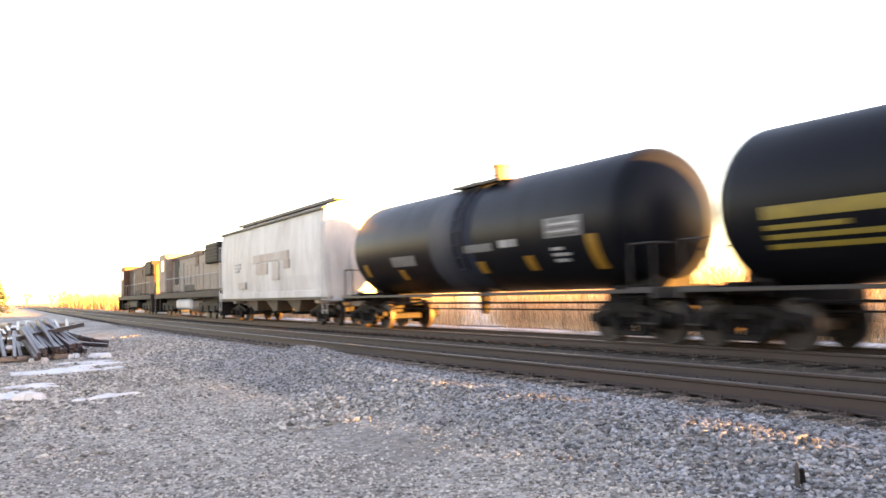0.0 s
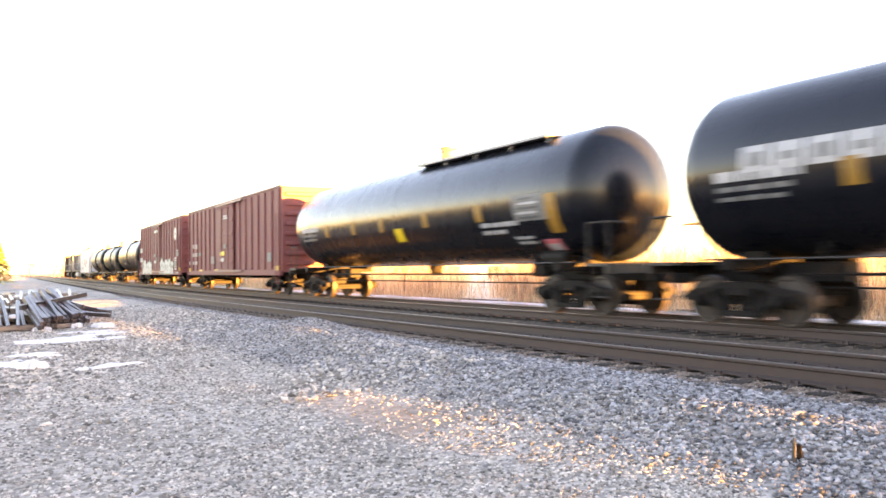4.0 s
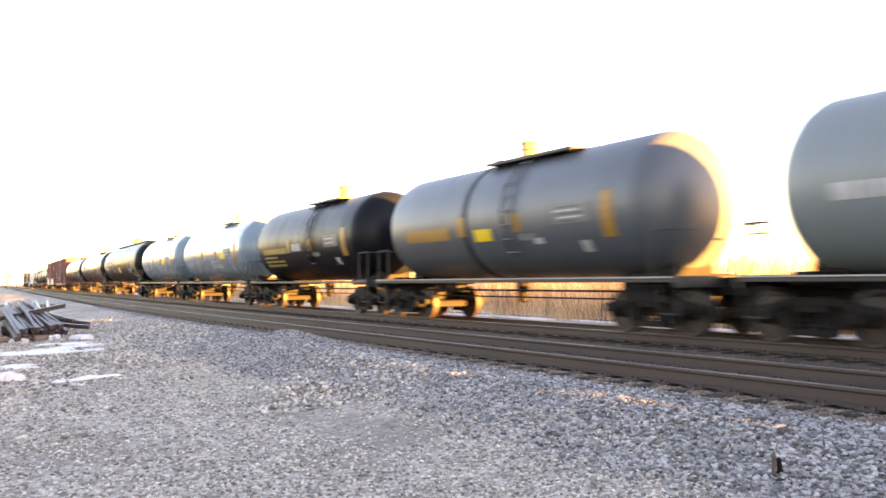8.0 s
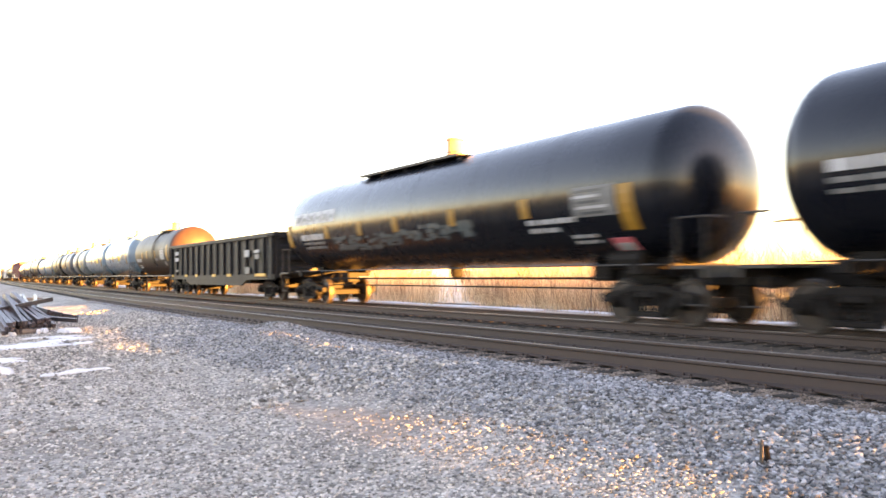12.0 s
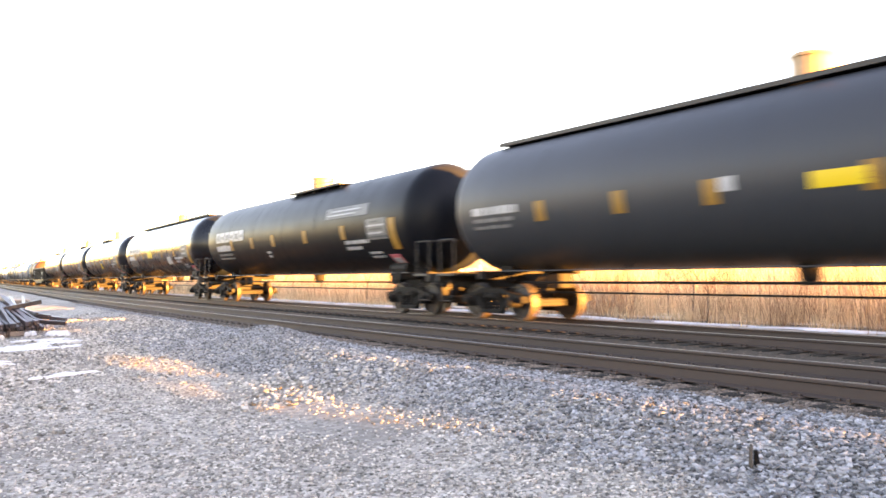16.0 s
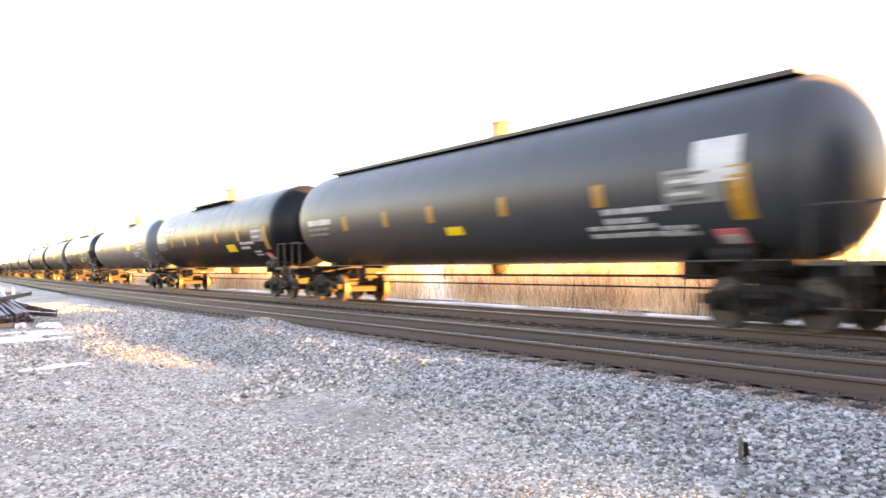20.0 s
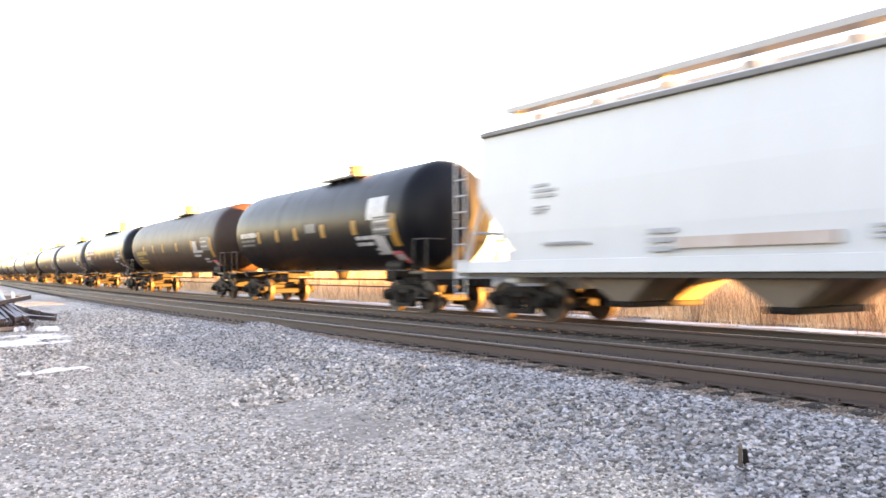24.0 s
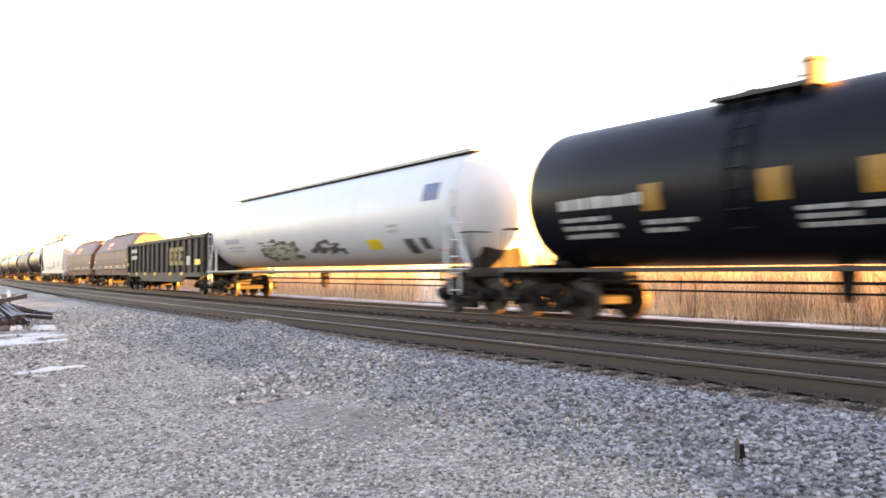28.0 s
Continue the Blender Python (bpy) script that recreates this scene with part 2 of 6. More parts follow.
    "pale_mark": surface("pale_worn_lettering", (0.17, 0.19, 0.21), 0.6, 0, (0.27, 0.30, 0.33), 0.9, 14, bump=0),
    "pale_blue_mark": surface("faded_blue_lettering", (0.17, 0.20, 0.27), 0.6, 0, (0.34, 0.37, 0.41), 0.9, 16, bump=0),
    "bay": surface("dusty_bay_paint", (0.13, 0.105, 0.085), 0.6, 0, (0.08, 0.06, 0.05), 0.6, 6),
    "window": surface("dark_window_glass", (0.02, 0.025, 0.03), 0.08, 0, (0.03, 0.035, 0.04), 0.4, 2, bump=0),
}


def ground_material():
    """Gravel between the loose stones: brown-grey fines, paler crushed stone on the shoulder, dry earth further off."""
    m = surface("gravel_ground", (0.32, 0.285, 0.258), 0.95, 0, (0.12, 0.104, 0.090), 0.75, 14, bump=1.0, bump_scale=38)
    n, ln = m.node_tree.nodes, m.node_tree.links
    b = n["Principled BSDF"]
    base = b.inputs["Base Color"].links[0].from_socket
    co, vor = n.new("ShaderNodeTexCoord"), n.new("ShaderNodeTexVoronoi")
    vor.inputs["Scale"].default_value = 17.0
    ln.new(co.outputs["Object"], vor.inputs["Vector"])
    tone = n.new("ShaderNodeMapRange")
    tone.inputs["To Min"].default_value, tone.inputs["To Max"].default_value = 0.3, 1.75
    ln.new(vor.outputs["Color"], tone.inputs["Value"])
    hsv = n.new("ShaderNodeHueSaturation")
    ln.new(base, hsv.inputs["Color"])
    ln.new(tone.outputs[0], hsv.inputs["Value"])
    # patches of packed brown fines
    patch, edge, mud = n.new("ShaderNodeTexNoise"), n.new("ShaderNodeMapRange"), n.new("ShaderNodeMix")
    patch.inputs["Scale"].default_value, patch.inputs["Detail"].default_value = 0.32, 5
    ln.new(co.outputs["Object"], patch.inputs["Vector"])
    edge.inputs["From Min"].default_value, edge.inputs["From Max"].default_value, edge.inputs["To Max"].default_value = 0.46, 0.62, 0.75
    ln.new(patch.outputs["Fac"], edge.inputs["Value"])
    mud.data_type = "RGBA"
    mud.inputs["B"].default_value = (0.135, 0.113, 0.101, 1)
    ln.new(edge.outputs[0], mud.inputs["Factor"])
    ln.new(hsv.outputs["Color"], mud.inputs["A"])
    ln.new(mud.outputs["Result"], b.inputs["Base Color"])
    return m


M["ground"] = ground_material()
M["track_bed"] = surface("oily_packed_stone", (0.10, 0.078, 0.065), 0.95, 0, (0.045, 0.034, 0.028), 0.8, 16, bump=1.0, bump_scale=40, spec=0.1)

# ---- mesh helpers ----
def mesh_of(bm, smooth=False):
    me = bpy.data.meshes.new("mesh")
    bmesh.ops.recalc_face_normals(bm, faces=bm.faces)
    if smooth:
        for f in bm.faces:
            f.smooth = True
    bm.to_mesh(me)
    bm.free()
    return me


def part(name, bm, material, parent, label="", at=None, smooth=False):
    """ONE mesh object under a thing or a part; bm is a bmesh, or a mesh that alike pieces share."""
    me = bm if isinstance(bm, bpy.types.Mesh) else mesh_of(bm, smooth)
    if not me.materials:
        me.materials.append(material)
    ob = new(name, me)
    ob.parent = parent
    if at is not None:
        ob.matrix_basis = at
    return tagged(ob, label)


def block(bm, x0, x1, y0, y1, z0, z1, bevel=0.0):
    """A box between two corners, its edges rounded by bevel."""
    vs = [bm.verts.new((x, y, z)) for x in (x0, x1) for y in (y0, y1) for z in (z0, z1)]
    fs = [bm.faces.new([vs[i] for i in q]) for q in ((0, 1, 3, 2), (4, 6, 7, 5), (0, 4, 5, 1), (2, 3, 7, 6), (0, 2, 6, 4), (1, 5, 7, 3))]
    if bevel:
        bmesh.ops.bevel(bm, geom=list({e for f in fs for e in f.edges}), offset=bevel, segments=1, affect="EDGES")
    return bm


def tube(bm, a, b, r, seg=6, r2=None, caps=True):
    """A straight round bar from a to b."""
    a, b = Vector(a), Vector(b)
    way = (b - a).normalized()
    u = way.orthogonal().normalized()
    w = way.cross(u)
    rings = []
    for p, q in ((a, r), (b, r if r2 is None else r2)):
        rings.append([bm.verts.new(p + (u * math.cos(i * math.tau / seg) + w * math.sin(i * math.tau / seg)) * q) for i in range(seg)])
    for i in range(seg):
        bm.faces.new((rings[0][i], rings[0][(i + 1) % seg], rings[1][(i + 1) % seg], rings[1][i]))
    if caps:
        bm.faces.new(rings[0][::-1])
        bm.faces.new(rings[1])
    return bm


def revolve(bm, profile, seg, axis="y", centre=(0, 0, 0)):
    """Turns a profile of (place on the axis, radius) round the axis."""
    rings = []
    for p, r in profile:
        ring = []
        for i in range(seg):
            a = i * math.tau / seg
            q = {"y": (r * math.cos(a), p, r * math.sin(a)), "x": (p, r * math.cos(a), r * math.sin(a)), "z": (r * math.cos(a), r * math.sin(a), p)}[axis]
            ring.append(bm.verts.new(Vector(q) + Vector(centre)))
        rings.append(ring)
    for a, b in zip(rings, rings[1:]):
        for i in range(seg):
            bm.faces.new((a[i], a[(i + 1) % seg], b[(i + 1) % seg], b[i]))
    bm.faces.new(rings[0][::-1])
    bm.faces.new(rings[-1])
    return bm


def extrude(bm, outline, y0, y1):
    """A flat outline of (x, z) drawn out along y."""
    a = [bm.verts.new((x, y0, z)) for x, z in outline]
    b = [bm.verts.new((x, y1, z)) for x, z in outline]
    for i in range(len(a)):
        j = (i + 1) % len(a)
        bm.faces.new((a[i], a[j], b[j], b[i]))
    bm.faces.new(a[::-1])
    bm.faces.new(b)
    return bm


def side_plate(bm, outline, x0, x1):
    """A flat outline of (y, z) drawn out along x."""
    a = [bm.verts.new((x0, y, z)) for y, z in outline]
    b = [bm.verts.new((x1, y, z)) for y, z in outline]
    for i in range(len(a)):
        j = (i + 1) % len(a)
        bm.faces.new((a[i], a[j], b[j], b[i]))
    bm.faces.new(a[::-1])
    bm.faces.new(b)
    return bm


def bowed(bm, y0, y1, z0, z1, radius, zc, proud=0.012):
    """A thin plate laid on the near side of a lying cylinder."""
    n, lo, hi = 5, math.asin(max(-1, (z0 - zc) / radius)), math.asin(min(1, (z1 - zc) / radius))
    rows = []
    for r in (radius - 0.01, radius + proud):
        for i in range(n + 1):
            a = lo + (hi - lo) * i / n
            rows.append([bm.verts.new((-r * math.cos(a), y, zc + r * math.sin(a))) for y in (y0, y1)])
    for k in (0, n + 1):
        for i in range(n):
            a, b = rows[k + i], rows[k + i + 1]
            bm.faces.new((a[0], a[1], b[1], b[0]))
    for i in (0, n):
        a, b = rows[i], rows[n + 1 + i]
        bm.faces.new((a[0], a[1], b[1], b[0]))
    for e in (0, 1):
        for i in range(n):
            bm.faces.new((rows[i][e], rows[i + 1][e], rows[n + 2 + i][e], rows[n + 1 + i][e]))
    return bm


# ---- what all cars share: trucks and couplers ----
WHEEL_R, AXLE_HALF = 0.455, 0.88


def make_shared():
    s = {}
    bm = bmesh.new()      # wheel: flange, tread, rim and dished plate
    revolve(bm, [(-0.09, 0.05), (-0.09, 0.12), (-0.05, 0.16), (-0.035, 0.36), (-0.075, 0.385), (-0.075, WHEEL_R - 0.012), (0.05, WHEEL_R + 0.004),
                 (0.065, WHEEL_R + 0.026), (0.085, WHEEL_R + 0.02), (0.085, 0.37), (0.03, 0.35), (0.02, 0.14), (0.08, 0.12), (0.08, 0.05)], 28, "x")
    s["wheel"] = mesh_of(bm)
    bm = bmesh.new()
    tube(bm, (-1.1, 0, 0), (1.1, 0, 0), 0.078, 10)
    s["axle"] = mesh_of(bm)
    bm = bmesh.new()      # cast side frame: an arched compression member over two open windows, a dropped tension member and pedestal jaws
    top = [(-1.24, 0.44), (-1.24, 0.60), (-1.02, 0.655), (-0.72, 0.69), (-0.45, 0.79), (0.45, 0.79), (0.72, 0.69), (1.02, 0.655), (1.24, 0.60), (1.24, 0.44)]
    low = [(1.10, 0.44), (1.08, 0.54), (0.72, 0.58), (0.42, 0.67), (-0.42, 0.67), (-0.72, 0.58), (-1.08, 0.54), (-1.10, 0.44)]
    side_plate(bm, top + low, -0.07, 0.06)
    for e in (1, -1):
        side_plate(bm, [(e * 0.60, 0.60), (e * 0.74, 0.58), (e * 0.46, 0.20), (e * 0.30, 0.20), (e * 0.30, 0.30)][::e], -0.06, 0.05)
        side_plate(bm, [(e * 0.66, 0.60), (e * 0.72, 0.60), (e * 0.68, 0.36), (e * 0.62, 0.36)][::e], -0.05, 0.05)
        side_plate(bm, [(e * 0.30, 0.68), (e * 0.38, 0.68), (e * 0.38, 0.24), (e * 0.30, 0.24)][::e], -0.09, 0.06)
    block(bm, -0.11, 0.10, -0.46, 0.46, 0.17, 0.27, 0.015)
    block(bm, -0.12, 0.0, -0.24, 0.24, 0.54, 0.66, 0.02)
    for y in (-0.88, 0.88):
        revolve(bm, [(-0.19, 0.03), (-0.18, 0.085), (-0.12, 0.09), (-0.11, 0.125), (0.06, 0.13), (0.08, 0.06)], 14, "x", (-0.03, y, 0.455))
        for k in range(3):
            a = k * 2.094 + 0.5
            revolve(bm, [(-0.20, 0.006), (-0.195, 0.018), (-0.17, 0.018)], 6, "x", (-0.03, y + 0.05 * math.cos(a), 0.455 + 0.05 * math.sin(a)))
    s["side_frame"] = mesh_of(bm)
    bm = bmesh.new()
    revolve(bm, [(0.27 + i * 0.045, 0.066 if i % 2 else 0.05) for i in range(8)], 8, "z")
    s["springs"] = mesh_of(bm)
    bm = bmesh.new()
    block(bm, -1.08, 1.08, -0.18, 0.18, 0.52, 0.80, 0.03)
    revolve(bm, [(0.78, 0.2), (0.92, 0.2)], 14, "z")
    block(bm, -0.95, 0.95, -0.95, -0.86, 0.33, 0.45, 0.02)
    block(bm, -0.95, 0.95, 0.86, 0.95, 0.33, 0.45, 0.02)
    s["bolster"] = mesh_of(bm)
    bm = bmesh.new()      # coupler: shank, head with its knuckle, lift bar
    block(bm, -0.10, 0.10, -0.75, 0.0, 0.77, 0.98, 0.02)
    block(bm, -0.17, 0.16, 0.0, 0.22, 0.73, 1.02, 0.04)
    block(bm, 0.02, 0.16, 0.20, 0.40, 0.75, 1.0, 0.05)
    block(bm, -0.17, -0.06, 0.18, 0.34, 0.75, 1.0, 0.03)
    tube(bm, (-1.3, -0.15, 0.95), (-0.1, 0.02, 1.02), 0.016)
    tube(bm, (0.25, 0.0, 0.72), (0.12, 0.32, 0.42), 0.024)
    s["coupler"] = mesh_of(bm)
    return s


SHARED = make_shared()


def truck(car, y):
    t = part("truck", SHARED["bolster"], M["steel_dark"], car, "grimy cast-steel freight truck", pose(0, y, 0))
    for x in (-1.0, 1.0):
        f = part("side_frame", SHARED["side_frame"], M["steel_dark"], t, at=pose(x, 0, 0, 0, 0, 0 if x < 0 else 180))
        for d in (-0.2, 0.0, 0.2):
            part("spring", SHARED["springs"], M["steel_dark"], t, at=pose(x, d, 0))
    for a in (-0.88, 0.88):
        part("axle", SHARED["axle"], M["steel_dark"], t, at=pose(0, a, WHEEL_R))
        for x in (-0.755, 0.755):
            part("wheel", SHARED["wheel"], M["wheel"], t, at=pose(x, a, WHEEL_R, 0, 0, 0 if x < 0 else 180))
    return t


def couplers(car, half):
    for y, turn in ((half, 0), (-half, 180)):
        part("coupler", SHARED["coupler"], M["steel_dark"], car, at=pose(0, y, 0, 0, 0, turn))


def ladder(car, x, y, z0, z1, mat, width=0.42, facing="x"):
    bm = bmesh.new()
    for d in (-width / 2, width / 2):
        a = (x, y + d) if facing == "x" else (x + d, y)
        tube(bm, (*a, z0), (*a, z1), 0.019, 5)
    lad = part("ladder", bm, mat, car)
    n = int((z1 - z0) / 0.36)
    a, b = ((x, y - width / 2), (x, y + width / 2)) if facing == "x" else ((x - width / 2, y), (x + width / 2, y))
    rung = mesh_of(tube(bmesh.new(), (*a, 0), (*b, 0), 0.016, 5))
    for i in range(n):
        part("rung", rung, mat, lad, at=pose(0, 0, z0 + 0.12 + i * (z1 - z0 - 0.2) / max(n - 1, 1)))
    return lad


def car_root(name, label, category):
    return tagged(new(name), label, category, "cars of the freight train")


def flat_mark(car, name, x, y0, y1, z0, z1, mat, label=""):
    bm = bmesh.new()
    block(bm, x - 0.006, x + 0.02, y0, y1, z0, z1)
    return part(name, bm, mat, car, label)


# ---- tank car ----
def tank_car(label, length, radius=1.59, zc=2.81, paint="black", sill=False, walk_span=(0.32, 0.58), dome=True, marks=(), long_walk=False, band=None,
             housing=0.5, pale_walk=False, dome_at=0.52, bulge=0.55, dome_r=0.27, end_posts=False):
    """A lying tank with dished ends on two trucks. length: between the outlines of its ends; marks: (kind, y from the front 0..1, z, width, height).
    The near side is -x, the front +y."""
    car = car_root("tank_car", label, "tank car")
    R, half = radius, length / 2 - 0.15
    head = bulge * R
    prof = [(-half - head * math.cos(a), R * math.sin(a)) for a in [radians(q) for q in (4, 14, 26, 40, 54, 68, 80)]]
    n = 8 if sill else 12
    body = [(-half + 2 * half * i / n, R) for i in range(n + 1)]
    bm = bmesh.new()
    revolve(bm, prof + body + [(-p, r) for p, r in prof[::-1]], 56, "y", (0, 0, zc))
    shell = part("tank_shell", bm, M[paint], car, smooth=True)
    for i in range(1, n):     # weld seams and jacket straps
        y = -half + 2 * half * i / n
        if i % 2 == 0:
            bm = bmesh.new()
            revolve(bm, [(y - 0.03, R - 0.01), (y - 0.025, R + 0.006), (y + 0.025, R + 0.006), (y + 0.03, R - 0.01)], 40, "y", (0, 0, zc))
            part("strap_band", bm, M[paint], shell)
    if band:
        bm = bmesh.new()
        y0, y1, mat = band
        a, b = half - 2 * half * y1, half - 2 * half * y0
        revolve(bm, [(a, R - 0.01), (a + 0.01, R + 0.009), (b - 0.01, R + 0.009), (b, R - 0.01)], 56, "y", (0, 0, zc))
        part("stain_band", bm, M[mat], shell, "dark spill-stained band round the middle", smooth=True)
    ty = half - 0.55 if not sill else half + 0.1
    for e in (1, -1):
        y = e * ty
        bm = bmesh.new()  # saddle and stub sill under each end
        block(bm, -0.62, 0.62, y - 0.28, y + 0.28, 0.92, zc - R + 0.45, 0.04)
        block(bm, -0.22, 0.22, min(y - e * 1.6, y + e * (1.1 + head)), max(y - e * 1.6, y + e * (1.1 + head)), 0.78, 1.14, 0.02)
        block(bm, -1.42, 1.42, y - 0.14, y + 0.14, 1.0, 1.22, 0.02)
        part("bolster_saddle", bm, M["steel_dark"], car)
        end = e * (half + head + 0.38)
        bm = bmesh.new()  # end platform with its grab rails
        block(bm, -1.5, 1.5, min(end, end - e * 0.75), max(end, end - e * 0.75), 1.10, 1.17, 0.01)
        block(bm, -1.5, 1.5, min(end, end - e * 0.07), max(end, end - e * 0.07), 0.95, 1.12)
        part("end_platform", bm, M["grate"], car)
        for x in (-1.42, 1.42):
            bm = bmesh.new()
            tube(bm, (x, end - e * 0.05, 1.15), (x, end - e * 0.05, 2.05), 0.02, 6)
            tube(bm, (x, end - e * 0.05, 2.05), (x * 0.6, end - e * 0.05, 2.05), 0.02, 6)
            tube(bm, (x, end - e * 0.7, 1.15), (x, end - e * 0.7, 2.05), 0.02, 6)
            tube(bm, (x, end - e * 0.05, 2.05), (x, end - e * 0.7, 2.05), 0.02, 6)
            part("grab_rail", bm, M["grate"], car)
            bm = bmesh.new()
            tube(bm, (x, end - e * 0.05, 0.45), (x, end - e * 0.05, 1.0), 0.018, 6)
            tube(bm, (x, end - e * 0.5, 0.45), (x, end - e * 0.5, 1.0), 0.018, 6)
            tube(bm, (x, end - e * 0.05, 0.45), (x, end - e * 0.5, 0.45), 0.018, 6)
            part("step", bm, M["grate"], car)
        truck(car, y)
        bm = bmesh.new()
        revolve(bm, [(-0.5, 0.05), (-0.48, 0.2), (0.42, 0.2), (0.46, 0.05)], 12, "y", (-0.85 if e < 0 else 0.85, e * (half - 1.2 if not sill else half - 0.2), 1.32 if not sill else 0.75))
        part("air_tank", bm, M["steel_dark"], car)
        if end_posts:
            for x in (-1.42, 1.42):
                bm = bmesh.new()
                tube(bm, (x, e * (half + head + 0.25), 1.15), (x, e * (half - 0.1), 2.75), 0.05, 6)
                tube(bm, (x, e * (half - 0.2), 1.15), (x, e * (half - 0.2), 2.5), 0.045, 6)
                part("end_post", bm, M[paint], car)
            ladder(car, -1.52, e * (half + 0.35), 0.5, 3.2, M[paint])
    couplers(car, half + head + 0.62)
    if sill:              # continuous side sills under the shorter tanks
        for x in (-1.44, 1.44):
            bm = bmesh.new()
            block(bm, min(x, x * 1.05), max(x, x * 1.05), -half - head - 0.3, half + head + 0.3, 1.05, 1.13, 0.01)
            sl = part("side_sill", bm, M["grate"], car)
            if paint in ("blue_grey", "silver", "grey", "white_car"):
                bm = bmesh.new()
                block(bm, min(x * 0.98, x * 1.07), max(x * 0.98, x * 1.07), -half - head - 0.3, half + head + 0.3, 1.131, 1.158)
                part("sill_edge", bm, M[paint if paint == "white_car" else "grate_pale"], sl, "pale edge along the top of the sill")
        bm = bmesh.new()
        for i in range(5):
            y = -half + 0.6 + i * (2 * half - 1.2) / 4
            block(bm, -1.42, 1.42, y - 0.05, y + 0.05, 1.06, 1.12)
        tube(bm, (-0.9, -half + 0.8, 0.86), (-0.9, half - 0.8, 0.86), 0.026, 6)
        tube(bm, (-0.5, -half + 0.8, 0.68), (-0.5, half - 0.8, 0.68), 0.02, 6)
        for i in range(4):
            y = -half + 1.5 + i * (2 * half - 3.0) / 3
            tube(bm, (-0.9, y, 0.86), (-0.9, y, 1.08), 0.014, 5)
            tube(bm, (-0.5, y, 0.68), (-0.5, y, 1.08), 0.012, 5)
        revolve(bm, [(0.52, 0.07), (0.58, 0.13), (0.98, 0.18), (1.15, 0.2)], 12, "z", (0, 0.1 * half, 0))
        part("underframe", bm, M["steel_dark"], car)
    else:                 # brake pipes and rods hung under the bare belly
        bm = bmesh.new()
        tube(bm, (-0.95, -half + 1.6, 0.93), (-0.95, half - 1.6, 0.93), 0.028, 6)
        tube(bm, (-0.55, -half + 1.6, 0.70), (-0.55, half - 1.6, 0.70), 0.02, 6)
        for i in range(6):
            y = -half + 2.2 + i * (2 * half - 4.4) / 5
            tube(bm, (-0.95, y, 0.93), (-0.55, y, zc - R + 0.12), 0.015, 5)
            tube(bm, (-0.55, y, 0.70), (-0.55, y, zc - R + 0.12), 0.012, 5)
        part("brake_pipe", bm, M["steel_dark"], car)
        bm = bmesh.new()
        revolve(bm, [(zc - R - 0.34, 0.12), (zc - R - 0.22, 0.2), (zc - R + 0.1, 0.26)], 12, "z", (0, 0.0, 0))
        part("outlet_valve", bm, M["steel_dark"], car)
        part("brake_cylinder", block(bmesh.new(), -0.4, 0.05, -half + 2.2, -half + 2.8, 0.86, 1.24, 0.03), M["steel_dark"], car)
    top = zc + R
    # walkway along the crown, on the near side, with its braces
    a, b = half - 2 * half * walk_span[0], half - 2 * half * walk_span[1]
    wz = top - 0.10
    bm = bmesh.new()
    if long_walk:
        block(bm, -0.60, -0.22, -half + 0.05, half - 0.3, top - 0.02, top + 0.02)
        block(bm, -0.62, -0.60, -half + 0.05, half - 0.3, top - 0.04, top + 0.05)
    else:
        block(bm, -0.92, -0.42, b, a, wz, wz + 0.03)
        block(bm, -0.94, -0.92, b, a, wz - 0.02, wz + 0.05)
        block(bm, 0.42, 0.95, b, a, wz, wz + 0.04)
    k = 12 if long_walk else 5
    for i in range(k):
        y = (-half + 0.3 + i * (2 * half - 0.8) / (k - 1)) if long_walk else (b + 0.1 + i * (a - b - 0.2) / (k - 1))
        x = -0.46 if long_walk else -0.85
        tube(bm, (x, y, wz + 0.02), (x, y, zc + math.sqrt(R * R - x * x) - 0.02), 0.022, 5)
    part("walkway", bm, M["grate_pale" if pale_walk else "grate"], car)
    mid = half - 2 * half * dome_at
    if dome:
        bm = bmesh.new()
        revolve(bm, [(top - 0.05, dome_r), (top + housing - 0.07, dome_r), (top + housing - 0.06, dome_r + 0.03), (top + housing, dome_r + 0.03), (top + housing + 0.04, dome_r * 0.5)], 20, "z", (0, mid, 0))
        part("valve_housing", bm, M["grate_pale" if paint == "blue_grey" else "housing"], car, "valve housing with a lipped lid")
        bm = bmesh.new()
        revolve(bm, [(top - 0.05, 0.25), (top + 0.10, 0.25), (top + 0.11, 0.28), (top + 0.15, 0.28), (top + 0.17, 0.1)], 16, "z", (0, mid + 1.15, 0))
        part("manway", bm, M["grate"], car)
    if not long_walk:
        bm = bmesh.new()
        for y in (a - 0.05, b + 0.05):
            tube(bm, (-0.93, y, wz), (-0.93, y, wz + 0.30), 0.012, 5)
        tube(bm, (-0.93, b + 0.05, wz + 0.10), (-0.93, a - 0.05, wz + 0.30), 0.012, 5)
        part("handrail", bm, M["grate"], car)
    # ladder up the near side to the walkway
    ly = (a + b) / 2
    if sill and paint not in ("blue_grey", "silver", "white_car"):
        lad = part("ladder", bowed(bmesh.new(), ly - 0.228, ly - 0.192, zc - 0.6 * R, zc + 0.93 * R, R + 0.06, zc, 0.03), M[paint], car)
        part("ladder_rail", bowed(bmesh.new(), ly + 0.192, ly + 0.228, zc - 0.6 * R, zc + 0.93 * R, R + 0.06, zc, 0.03), M[paint], lad)
        rung = mesh_of(tube(bmesh.new(), (0, ly - 0.21, 0), (0, ly + 0.21, 0), 0.015, 5))
